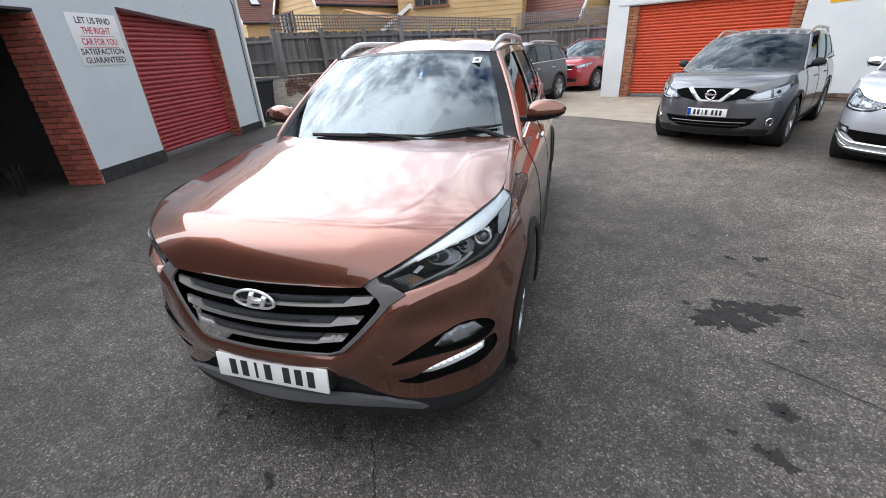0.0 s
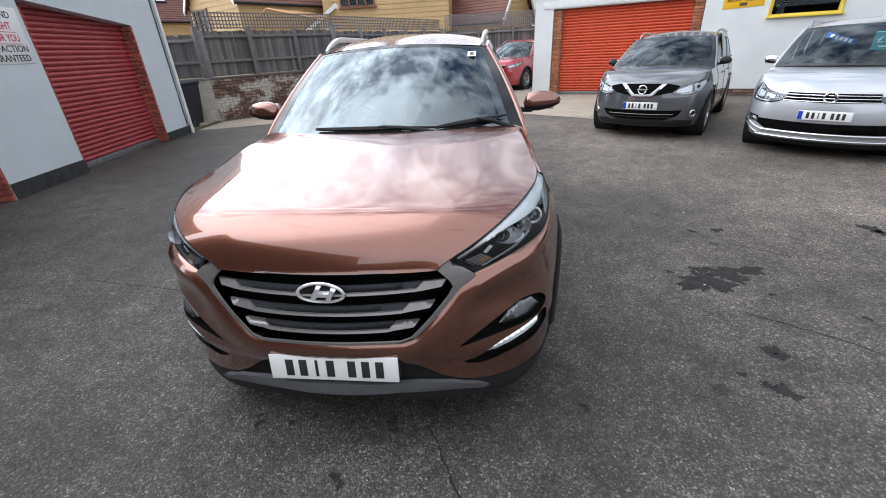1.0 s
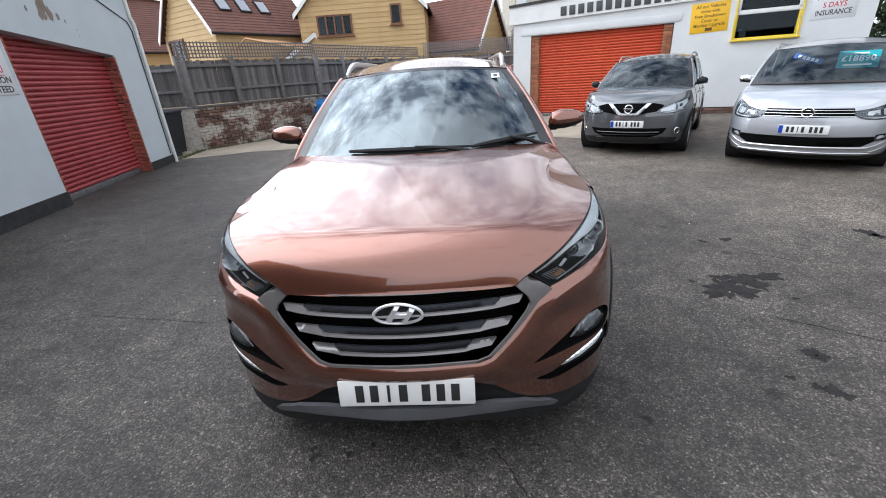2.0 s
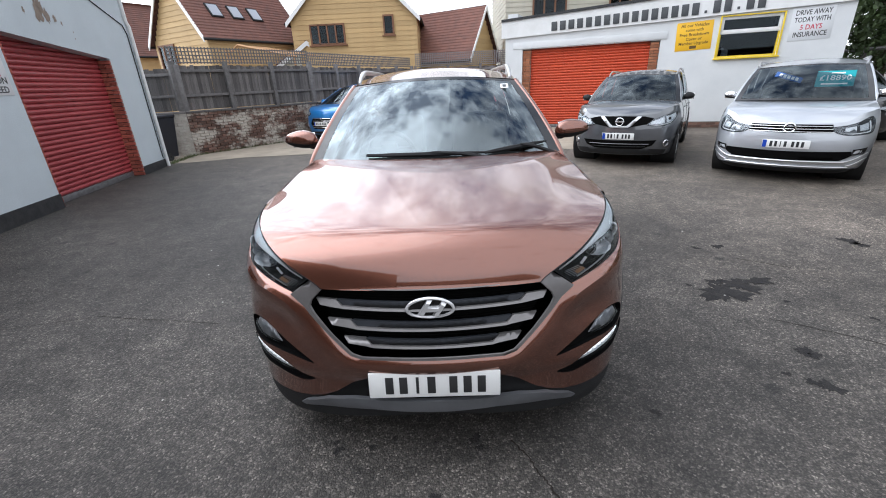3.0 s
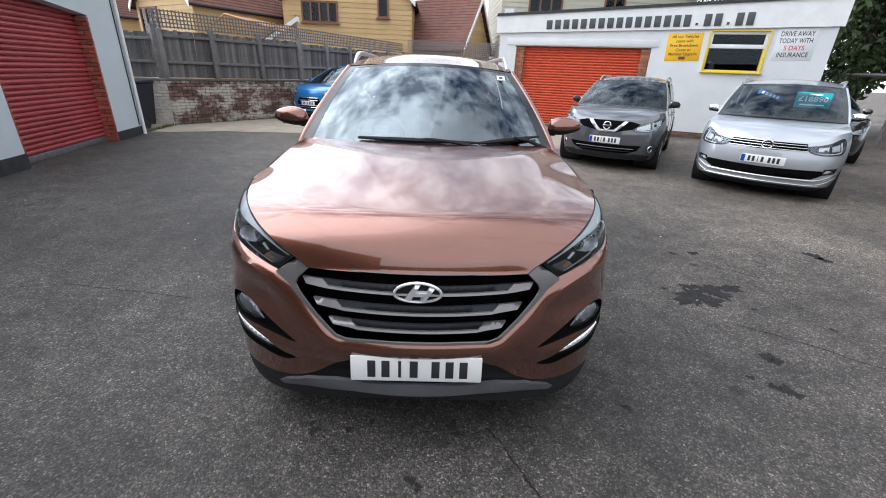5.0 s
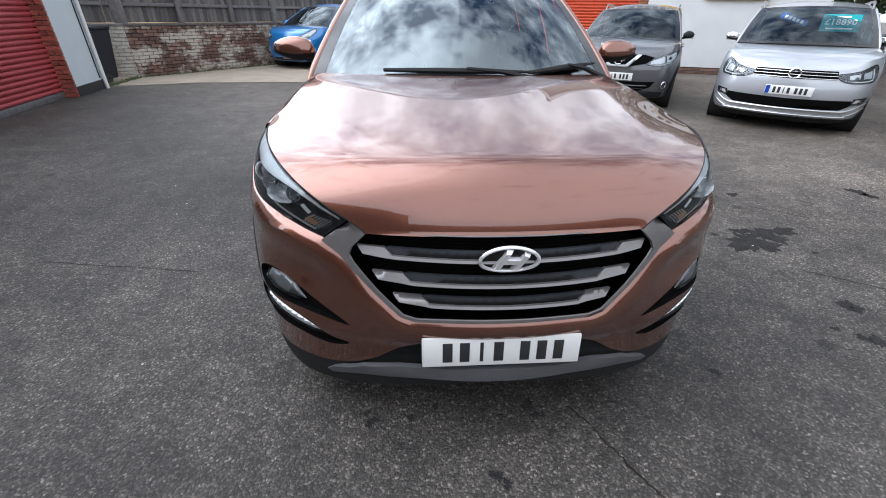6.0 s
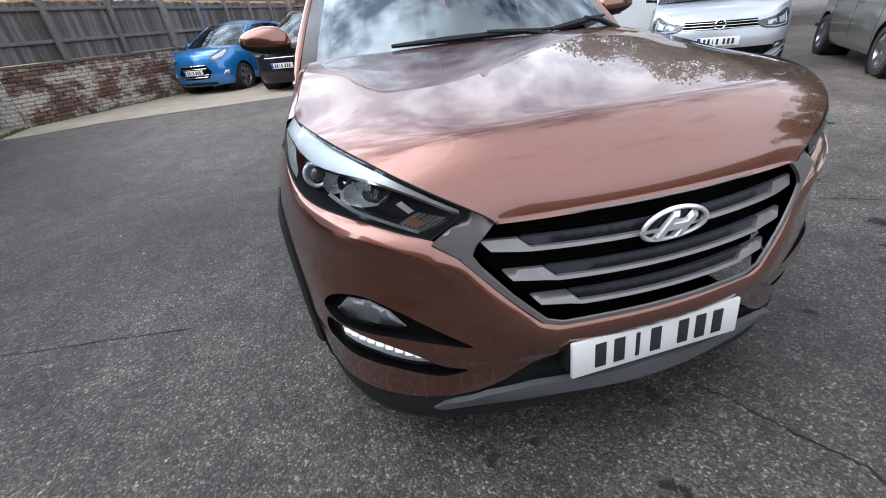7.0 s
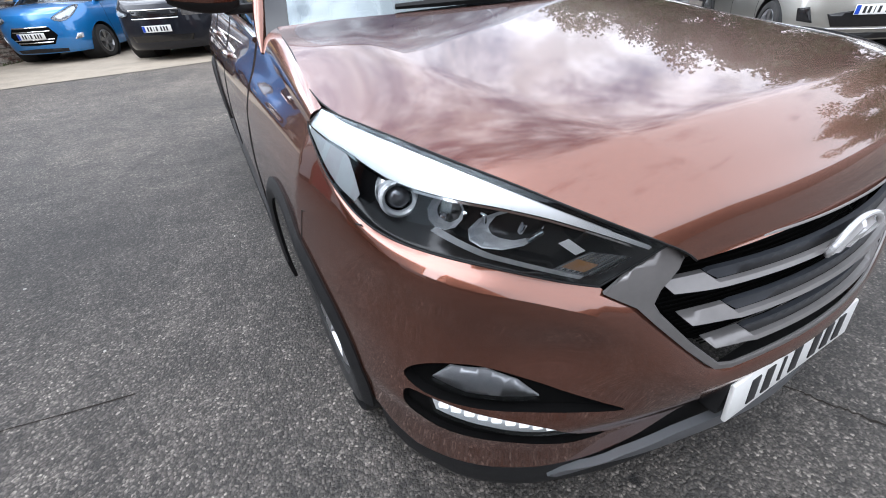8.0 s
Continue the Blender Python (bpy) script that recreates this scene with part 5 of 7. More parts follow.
bm = bmesh.new()
slab(bm, fascia, 20, 2, 0.05)
part("fascia_board", bm, WHITE_PVC, office, "white fascia board")
bm = bmesh.new()
sweep(bm, [fascia(u, 1.0) + Vector((0, 0, 0.035)) for u in np.linspace(0, 1, 12)], [(0.04, -0.035), (0.04, 0.035), (-0.10, 0.035), (-0.10, -0.035)], Vector((0, 0, 1)))
part("roof_edge", bm, PLINTH, office, "dark felt roof edge")
bm = bmesh.new()
box(bm, (2.4, -0.012, 2.47), (4.3, 0.024, 0.18), 0.004)
part("lintel_panel", bm, RENDER, office)
for x0, w in ((RD0, 0.25), (RD1 - 0.24, 0.24)):
    brick_face(office, Matrix.Translation((x0, 0.06, 0)), w, RT, BRICK_ORANGE, int(x0 * 10))
    bm = bmesh.new()
    box(bm, (x0 + w / 2, 0.24, RT / 2), (w, 0.28, RT))
    part("pier_backing", bm, MORTAR, office)
shutter(office, Matrix.Translation((RD0 + 0.25, 0.16, 0.0)), RD1 - RD0 - 0.49, RT, SHUTTER_ORANGE, "bright orange-red roller shutter, closed")
brick_face(office, Matrix.Translation((RD1 + 0.02, 0.0, 0)), RE - RD1 - 0.04, 0.15, BRICK_OLD, 11)
bm = bmesh.new()
box(bm, ((RD1 + RE) / 2, 0.18, 0.085), (RE - RD1, 0.24, 0.17))
part("plinth_backing", bm, MORTAR, office)
# lettering of the trade name as letter-sized bars
nx = 22
for i in range(nx):
    x = 1.36 + 5.35 * (i + 0.5) / nx
    bm = bmesh.new()
    hgt = 0.22 + 0.012 * x if i not in (16, 19) else 0.06
    box(bm, (0, 0, 0), (0.165 if i not in (16, 19) else 0.06, 0.02, hgt), 0.006, pose(x, -0.073, 2.88 + 0.031 * x + (-0.09 if i in (16, 19) else 0), 0, -1.6, 0))
    part("letter_block", bm, INK_GREY, office)
win = thing("window", "white-framed window in a yellow-painted surround", "window", GR, kind="structure")
bm = bmesh.new()
for c, s in (((W0 - 0.018, -0.01, (WZ0 + WZ1) / 2), (0.036, 0.05, WZ1 - WZ0 + 0.06)), ((W1 + 0.018, -0.01, (WZ0 + WZ1) / 2), (0.036, 0.05, WZ1 - WZ0 + 0.06)),
             (((W0 + W1) / 2, -0.012, WZ1 + 0.015), (W1 - W0, 0.05, 0.03)), (((W0 + W1) / 2, -0.03, WZ0 - 0.025), (W1 - W0 + 0.12, 0.10, 0.04))):
    box(bm, c, s, 0.006)
part("surround", bm, YELLOW_PAINT, win)
bm = bmesh.new()
zt = WZ0 + 0.62
for c, s in (((W0 + 0.035, 0.05, (zt + WZ1) / 2), (0.07, 0.06, WZ1 - zt)), ((W1 - 0.035, 0.05, (zt + WZ1) / 2), (0.07, 0.06, WZ1 - zt)), (((W0 + W1) / 2, 0.05, WZ1 - 0.035), (W1 - W0 - 0.14, 0.06, 0.07)),
             (((W0 + W1) / 2, 0.05, zt), (W1 - W0, 0.06, 0.10))):
    box(bm, c, s, 0.008)
part("frame", bm, WHITE_PVC, win)
bm = bmesh.new()
for c, s in (((W0 + 0.02, 0.06, (WZ0 + zt) / 2 - 0.025), (0.04, 0.05, zt - WZ0 - 0.05)), ((W1 - 0.02, 0.06, (WZ0 + zt) / 2 - 0.025), (0.04, 0.05, zt - WZ0 - 0.05)), (((W0 + W1) / 2, 0.06, WZ0 + 0.02), (W1 - W0 - 0.08, 0.05, 0.04))):
    box(bm, c, s, 0.004)
part("lower_frame", bm, YELLOW_PAINT, win)
for z0, z1 in ((WZ0 + 0.04, zt - 0.05), (zt + 0.05, WZ1 - 0.07)):
    bm = bmesh.new()
    box(bm, ((W0 + W1) / 2, 0.07, (z0 + z1) / 2), (W1 - W0 - 0.1, 0.008, z1 - z0))
    part("pane", bm, PANE, win).visible_shadow = False
# near-black lining: the unlit room's darkness is put into its colour
bm = bmesh.new()
box(bm, ((W0 + W1) / 2, 1.6, 1.5), (3.0, 0.1, 3.0))
box(bm, ((W0 + W1) / 2, 0.9, 0.05), (3.0, 1.3, 0.1))
part("room_lining", bm, DARK, office)
bm = bmesh.new()
box(bm, (W0 + 0.22, 0.20, WZ0 + 0.10), (0.15, 0.10, 0.20), 0.03)
box(bm, (W0 + 0.16, 0.20, WZ0 + 0.22), (0.08, 0.08, 0.06), 0.02)
jug = part("kettle", bm, WHITE_PVC, None)
jug.matrix_basis = GR
tagged(jug, "white kettle standing on the window sill inside", "kettle")
bm = bmesh.new()
box(bm, ((W0 + W1) / 2, 0.20, WZ0 - 0.02), (W1 - W0 + 0.1, 0.24, 0.04))
part("inner_sill", bm, WHITE_PVC, office)
sign_board("yellow_sign", "yellow sign with brown lettering on the white wall", GR @ pose(5.20, -0.002, 2.40, 0, -2, 0), 0.86, 0.70, SIGN_YELLOW,
           [("All our Vehicles", 0.105, 0.66, 0.26, INK_BROWN), ("come with", 0.105, 0.42, 0.15, INK_BROWN), ("Free Breakdown", 0.105, 0.68, 0.04, INK_BROWN), ("Cover or", 0.105, 0.38, -0.07, INK_BROWN),
            ("Member Upgrade", 0.105, 0.70, -0.175, INK_BROWN), (None, 0.075, 0.16, -0.275, INK_BROWN)])
sign_board("white_sign", "white sign with black and red capitals on the white wall", GR @ pose(7.74, -0.002, 2.50, 0, -1.5, 0), 0.86, 0.74, SIGN_WHITE,
           [("DRIVE AWAY", 0.16, 0.72, 0.25, INK), ("TODAY WITH", 0.16, 0.72, 0.09, INK), ("5 DAYS", 0.16, 0.44, -0.08, INK_RED), ("INSURANCE", 0.16, 0.68, -0.24, INK)])

# ---- back wall and fence ----
def old_wall(p, q, height, white, seed, near):
    """A low brick retaining wall, patched with flaking whitewash, under a coping."""
    m = plane_frame(p, q)
    n = math.hypot(q[0] - p[0], q[1] - p[1])
    w = thing("brick_wall", "weathered low brick wall with flaking whitewash", "wall", m, kind="structure")
    bm = bmesh.new()
    box(bm, (n / 2, 0.19, height / 2), (n, 0.30, height))
    part("core", bm, WHITEWASH if white else WASHED_MORTAR, w)
    rnd = random.Random(seed)
    rest = {WASHED_BRICK.name: bmesh.new(), WHITEWASH.name: bmesh.new()}
    row, z, made = 0, 0.0, 0
    while z + 0.07 < height:
        x = -0.11 if row % 2 else 0.0
        while x < n - 0.03:
            a, b = max(x, 0), min(x + 0.225, n)
            if b - a > 0.03:
                t = noise.noise((a * 0.9 + seed, z * 1.6, 3.1)) + 0.5 * noise.noise((a * 2.6, z * 3.5, seed))
                pale = white
                mat = WHITEWASH if pale else WASHED_BRICK
                sx, off = round(b - a - 0.012, 3), rnd.uniform(-0.007, 0.007)
                if near and made < 300:
                    piece("brick", (sx, 0.06, 0.064), mat, pose((a + b) / 2, 0.03 + off, z + 0.036, 0, rnd.uniform(-0.8, 0.8), rnd.uniform(-0.6, 0.6)), w, 0.005)
                    made += 1
                else:
                    box(rest[mat.name], ((a + b) / 2, 0.03 + off, z + 0.036), (sx, 0.06, 0.064))
            x += 0.225
        z += 0.076
        row += 1
    for k, mat in ((WASHED_BRICK.name, WASHED_BRICK), (WHITEWASH.name, WHITEWASH)):
        if rest[k].verts:
            tagged(part("brickwork", rest[k], mat, w), kind="stuff")
        else:
            rest[k].free()
    bm = bmesh.new()
    for k in range(int(n / 0.45) + 1):
        a, b = k * 0.45, min(n, k * 0.45 + 0.44)
        if b - a > 0.05:
            box(bm, ((a + b) / 2, 0.17 + rnd.uniform(-0.01, 0.01), height + 0.02), (b - a, 0.40, 0.05), 0.008)
    part("coping", bm, OLD_TIMBER, w)
    return w


CA, CB, CC, CD, CE_ = (-8.6, 9.15), (-6.62, 9.72), (-4.15, 13.0), (-1.3, 18.8), (7.5, 19.1)
old_wall(CA, CB, 1.06, True, 2, False)
old_wall(CB, CC, 1.06, False, 5, True)
old_wall(CC, CD, 1.06, False, 7, False)


def board_fence(p, q, z0, z1, z2, bays, seed, lattice=True):
    """Close-boarded fence on posts and rails, with a lattice strip along its top."""
    m = plane_frame(p, q) @ pose(0, 0.24, 0)
    n = math.hypot(q[0] - p[0], q[1] - p[1])
    f = thing("board_fence", "weathered grey close-boarded fence with lattice on top" if lattice else "weathered grey close-boarded fence", "fence", m, kind="structure")
    rnd = random.Random(seed)
    x = 0.0
    while x < n:
        w = 0.095 + rnd.uniform(-0.006, 0.006)
        h = round((z1 - z0) + rnd.choice((-0.02, -0.01, 0, 0, 0.01)), 3)
        piece("board", (0.094, 0.018, h), OLD_TIMBER, pose(x + 0.05, rnd.uniform(0, 0.012), z0 + h / 2, 0, rnd.uniform(-0.5, 0.5), rnd.uniform(-5, 5)), f, 0.002)
        x += w
    for k in range(bays + 1):
        bm = bmesh.new()
        box(bm, (n * k / bays, -0.06, (z0 + z1 + 0.08) / 2), (0.11, 0.11, z1 - z0 + 0.12), 0.008)
        part("post", bm, OLD_RAIL, f)
    for z in (z0 + 0.36, z1 - 0.13):
        bm = bmesh.new()
        box(bm, (n / 2, -0.035, z), (n, 0.06, 0.07), 0.006)
        part("rail", bm, OLD_RAIL, f)
    if lattice:
        bm = bmesh.new()
        x = 0.02
        while x < n:
            box(bm, (x, 0, (z1 + z2) / 2 + 0.03), (0.030, 0.012, z2 - z1 - 0.02))
            x += 0.085
        for z in np.arange(z1 + 0.07, z2 + 0.02, 0.085):
            box(bm, (n / 2, 0.012, z), (n, 0.012, 0.026))
        tagged(part("lattice", bm, OLD_RAIL, f), kind="stuff")
    return f


board_fence(CA, CB, 1.12, 2.12, 2.5, 2, 1, False)
board_fence(CB, CC, 1.12, 2.20, 2.62, 3, 2)
board_fence(CC, CD, 1.12, 2.16, 2.58, 5, 3)
board_fence(CD, CE_, 1.0, 2.15, 2.75, 6, 4)
bm = bmesh.new()
rnd = random.Random(12)
for k in range(900):
    t = rnd.random()
    a, b = ((-6.5, 8.42), (-6.62, 9.65)) if k % 3 == 0 else ((-6.6, 9.66), (-4.2, 12.95))
    x, y = a[0] + (b[0] - a[0]) * t + rnd.gauss(0, 0.05), a[1] + (b[1] - a[1]) * t + rnd.gauss(0, 0.05)
    h, w, an = rnd.uniform(0.02, 0.09), rnd.uniform(0.006, 0.014), rnd.uniform(0, 6.28)
    v = [bm.verts.new((x + w * math.cos(an), y + w * math.sin(an), 0.005)), bm.verts.new((x - w * math.cos(an), y - w * math.sin(an), 0.005)), bm.verts.new((x + rnd.gauss(0, 0.03), y + rnd.gauss(0, 0.03), h))]
    bm.faces.new(v)
tagged(part("weeds", bm, GRASS, None), "low weeds and moss along the foot of the wall", "weeds", kind="stuff")


# ---- houses behind the fence ----
def house(label, p, deg, w, l, eave, ridge, wall_mat, rooflights=0, pitch=0.20, base=0.0, over=0.25):
    """Gabled house clad in boards: gable along local x at y = 0, ridge along y."""
    h = thing("house", label, "house", pose(p[0], p[1], 0, 0, 0, deg))
    bm = bmesh.new()
    a = [bm.verts.new((x, y, z)) for y in (0.03, l) for x, z in ((0.03, base), (w - 0.03, base), (w - 0.03, eave), (w / 2, ridge), (0.03, eave))]
    bm.faces.new(a[:5])
    bm.faces.new(a[5:][::-1])
    for i in (0, 1, 2, 3, 4):
        j = (i + 1) % 5
        bm.faces.new((a[i], a[5 + i], a[5 + j], a[j]))
    wl_ = part("wall", bm, wall_mat, h)
    z = max(base, 2.0)
    while z < ridge - 0.1:
        zz = z + pitch
        hw = w / 2 if zz < eave else (w / 2) * (ridge - zz) / (ridge - eave)
        if hw > 0.1:
            for deg2, ww, px, py in ((0, 2 * hw, w / 2, 0.0),) + (((90, l, w, l / 2), (90, l, 0.0, l / 2)) if zz < eave else ()):
                bm = bmesh.new()
                s = 1 if deg2 == 0 or px > 0 else -1
                vs = [bm.verts.new(v) for v in ((-ww / 2, -0.030, 0), (ww / 2, -0.030, 0), (ww / 2, -0.012, pitch), (-ww / 2, -0.012, pitch), (-ww / 2, 0.01, 0), (ww / 2, 0.01, 0), (ww / 2, 0.01, pitch), (-ww / 2, 0.01, pitch))]
                for q in ((0, 1, 2, 3), (4, 7, 6, 5), (0, 4, 5, 1), (3, 2, 6, 7), (0, 3, 7, 4), (1, 5, 6, 2)):
                    bm.faces.new([vs[i] for i in q])
                ob = part("board", bm, wall_mat, wl_)
                ob.matrix_basis = pose(px, py, z, 0, 0, 0 if deg2 == 0 else (90 if s > 0 else -90))
        z += pitch
    slope = math.hypot(w / 2, ridge - eave)
    for s in (-1, 1):
        bm = bmesh.new()
        k = int((slope + over) / 0.16)
        dx, dz = (w / 2) / slope, (ridge - eave) / slope
        line = []
        for i in range(k + 1):
            for t, o in ((-over + i * 0.16, 0.03), (-over + i * 0.16, 0.075), (-over + (i + 1) * 0.16, 0.045)):
                line.append((t * dx if s < 0 else w - t * dx, eave + t * dz + o))
        near_, far_ = ([bm.verts.new((a, y, b)) for a, b in line] for y in (-over, l + over))
        for i in range(len(line) - 1):
            bm.faces.new((near_[i], near_[i + 1], far_[i + 1], far_[i]))
        roof = part("roof", bm, ROOF_TILE, h)
        xs = lambda t: (t * dx if s < 0 else w - t * dx)
        for y in (-over, l + over - 0.03):
            bm = bmesh.new()
            v = [bm.verts.new((xs(t), yy, eave + t * dz + o)) for t in (-over, slope) for yy in (y - 0.005, y + 0.035) for o in (-0.13, 0.07)]
            for q in ((0, 1, 5, 4), (2, 6, 7, 3), (0, 4, 6, 2), (1, 3, 7, 5), (0, 2, 3, 1), (4, 5, 7, 6)):
                bm.faces.new([v[i] for i in q])
            part("bargeboard", bm, WHITE_PVC, roof)
        bm = bmesh.new()
        tube(bm, [(xs(-over - 0.03), -over, eave - over * dz + 0.0), (xs(-over - 0.03), l + over, eave - over * dz + 0.0)], 0.05, 8)
        part("gutter", bm, TRIM_BLACK, roof)
        if rooflights and s > 0:
            for i in range(rooflights):
                y = 1.05 + 0.98 * i
                t = slope * 0.36
                mm = pose(xs(t), y, eave + t * dz + 0.11, 0, math.degrees(math.atan2(dz, dx)) * (1 if s > 0 else -1), 0)
                bm = bmesh.new()
                box(bm, (0, 0, 0), (0.70, 0.56, 0.06), 0.01, mm)
                f = part("rooflight", bm, TRIM_BLACK, h, "rooflight in a dark frame")
                bm = bmesh.new()
                box(bm, (0, 0, 0.034), (0.58, 0.45, 0.012), 0, mm)
                part("pane", bm, SATIN, f)
    return h


def house_window(h, x, y, z, w, hgt, lights, deg=0, curtains=True):
    f = thing("window", "", "", pose(x, y, z, 0, 0, deg))
    f.parent = h
    bm = bmesh.new()
    for i in range(lights + 1):
        box(bm, (-w / 2 + w * i / lights, -0.05, 0), (0.07, 0.07, hgt + 0.07))
    for zz in (-hgt / 2, hgt / 2):
        box(bm, (0, -0.05, zz), (w - 0.07, 0.07, 0.07))
    box(bm, (0, -0.08, -hgt / 2 - 0.06), (w + 0.2, 0.14, 0.05))
    part("frame", bm, BROWN_WOOD, f)
    for i in range(lights):
        bm = bmesh.new()
        box(bm, (-w / 2 + w * (i + 0.5) / lights, -0.036, 0), (w / lights - 0.07, 0.01, hgt - 0.07))
        part("pane", bm, PANE, f)
        # lights without a curtain get a dark sheet standing for the unlit room
        bm = bmesh.new()
        box(bm, (-w / 2 + w * (i + 0.5) / lights, -0.026, 0), (w / lights - 0.07, 0.006, hgt - 0.07))
        part("curtain" if curtains and i % 2 == 0 else "unlit_backing", bm, LINER if curtains and i % 2 == 0 else DARK, f)


h1 = house("yellow weatherboarded house with brown tiled roof and three rooflights", (-13.2, 19.6), -31, 4.15, 5.0, 3.75, 6.3, WEATHERBOARD, 3)
house_window(h1, 0.95, 0, 3.05, 1.25, 1.0, 3)
h2 = house("house clad in yellow weatherboard with a brown tiled roof", (-6.95, 20.0), 0, 5.75, 5.0, 4.42, 7.2, WEATHERBOARD)
house_window(h2, 1.63, 0, 3.78, 1.55, 0.80, 4)
house_window(h2, 4.47, 0, 4.06, 0.42, 0.76, 1, 0, False)
house("low house wing with a sloping brown tiled roof", (1.1, 19.9), 58, 3.0, 4.6, 2.62, 4.75, WEATHERBOARD)
house("house roof of brown tiles beyond its neighbour", (-21.0, 24.0), -31, 5.0, 7.0, 3.6, 6.2, WEATHERBOARD, 1)
house("small lean-to with a white bargeboard and tiled roof", (-7.6, 19.5), 30, 2.6, 3.0, 2.6, 3.5, PALE_BOARD)
house("link building with a brown tiled roof between two houses", (-9.6, 21.5), 20, 3.0, 4.0, 3.1, 4.5, WEATHERBOARD)
h4 = house("house clad in pale weatherboard with brown windows", (2.95, 20.6), 0, 9.0, 6.0, 6.6, 9.5, PALE_BOARD)
house_window(h4, 2.0, 0, 4.75, 1.5, 1.5, 3, 0, False)
house_window(h4, 5.2, 0, 4.9, 0.9, 1.4, 2, 0, False)
pergola = thing("timber_pergola", "new pine pergola rafters behind the fence", "pergola", pose(-8.6, 17.6, 0, 0, 0, -8))
bm = bmesh.new()
for k in range(9):
    tube(bm, [(0.15 + 0.27 * k, 0, 2.85 - 0.05 * k + 0.42), (0.6 + 0.27 * k, 1.6, 2.75 - 0.05 * k + 0.5)], 0.035, 4)
tube(bm, [(0.1, 0, 3.3), (2.6, 0, 2.75)], 0.05, 4)
tube(bm, [(0.1, 0, 3.3), (-0.5, 0, 2.9)], 0.05, 4)
for x in (-0.45, 0.1, 2.5):
    tube(bm, [(x, 0, 0), (x, 0, 3.25 - 0.2 * abs(x))], 0.05, 4)
part("rafters", bm, YELLOW_WOOD, pergola)


# ---- plain unseen building known by its reflection, and an added wall ----
block = thing("neighbour_building", "plain dark brick block two storeys high beside the yard", "building", GL, kind="structure")
bm = bmesh.new()
box(bm, (-10.7, 4.6, 2.4), (11.6, 8.4, 4.8))
part("wall", bm, BRICK_SHADE, block)
bm = bmesh.new()
box(bm, (-10.7, 4.6, 4.87), (11.9, 8.7, 0.14), 0.02)
part("roof_edge", bm, PLINTH, block)
# unseen wall added to darken the reflections and light on the car's front
bm = bmesh.new()
box(bm, (0, -15.0, 1.4), (160, 0.4, 2.8))
box(bm, (0, -15.0, 2.85), (160.3, 0.6, 0.1))
tagged(part("added_south_wall", bm, BRICK_SHADE, None), "added unseen dark brick wall dimming the front of the car", "wall", kind="structure")

# ---- trees ----
def tree(p, height, spread, seed, label, leaves=17000):
    t = thing("tree", label, "tree", pose(p[0], p[1], 0), "trees round the yard")
    rnd = random.Random(seed)
    bm = bmesh.new()
    tube(bm, [(0, 0, 0), (0.08, 0.05, height * 0.25), (0.0, 0.1, height * 0.6)], [0.22, 0.16, 0.06], 10)
    tips = []
    for k in range(11):
        a, z = rnd.uniform(0, 6.28), height * rnd.uniform(0.18, 0.55)
        r = spread * rnd.uniform(0.45, 0.85)
        tip = Vector((r * math.cos(a), r * math.sin(a), z + height * rnd.uniform(0.12, 0.4)))
        tube(bm, [(0.04, 0.05, z), tip * 0.55 + Vector((0, 0, z * 0.4)), tip], [0.08, 0.045, 0.015], 6)
        tips.append(tip)
    part("trunk", bm, BARK, t)
    clumps = [tip + Vector((rnd.gauss(0, 0.3), rnd.gauss(0, 0.3), rnd.gauss(0, 0.3))) for tip in tips for _ in range(3)] + \
             [Vector((rnd.gauss(0, spread * 0.42), rnd.gauss(0, spread * 0.42), height * rnd.uniform(0.25, 0.98))) for _ in range(46)]
    bm = bmesh.new()
    for k in range(leaves):
        c = rnd.choice(clumps)
        o = Vector((rnd.gauss(0, 1), rnd.gauss(0, 1), rnd.gauss(0, 0.8))).normalized() * spread * 0.26 * rnd.uniform(0.4, 1.0)
        n = Vector((rnd.gauss(0, 1), rnd.gauss(0, 1), rnd.gauss(0, 1))).normalized()
        u = n.orthogonal().normalized()
        v = n.cross(u)
        s = rnd.uniform(0.06, 0.14)
        q = c + o
        bm.faces.new([bm.verts.new(q + u * s * a + v * s * b) for a, b in ((-1, 0), (0, -0.5), (1, 0), (0, 0.5))])
    part("crown", bm, LEAF, t, "", 35, False)
    return t


for i, (x, y, hh, sp) in enumerate([(13.2, 12.5, 6.6, 2.8), (16.5, 10.0, 7.0, 3.1), (12.0, 17.5, 7.4, 3.0), (15.5, 5.5, 7.0, 2.9), (16.0, 1.0, 7.2, 2.9), (18.0, 15.0, 7.4, 3.2), (15.0, -3.5, 6.6, 2.7)]):
    tree((x, y), hh, sp, 40 + i, "dense dark green tree beyond the yard")
bm = bmesh.new()
tube(bm, [(12.2, 14.0, 1.9), (14.0, 2.0, 1.9)], 0.05, 5)
for k in range(8):
    x, y = 12.2 + 1.8 * k / 7, 14.0 - 12.0 * k / 7
    tube(bm, [(x, y, 0), (x, y, 1.95)], 0.06, 5)
tagged(part("boundary_rail", bm, OLD_RAIL, None), "grey timber rail fence in front of the trees", "fence", kind="structure")


# ---- the copper-brown car ----
suv = thing("suv_car", "copper-brown metallic compact sport utility car with grey barred grille", "car")
BROWN = PAINT_BROWN
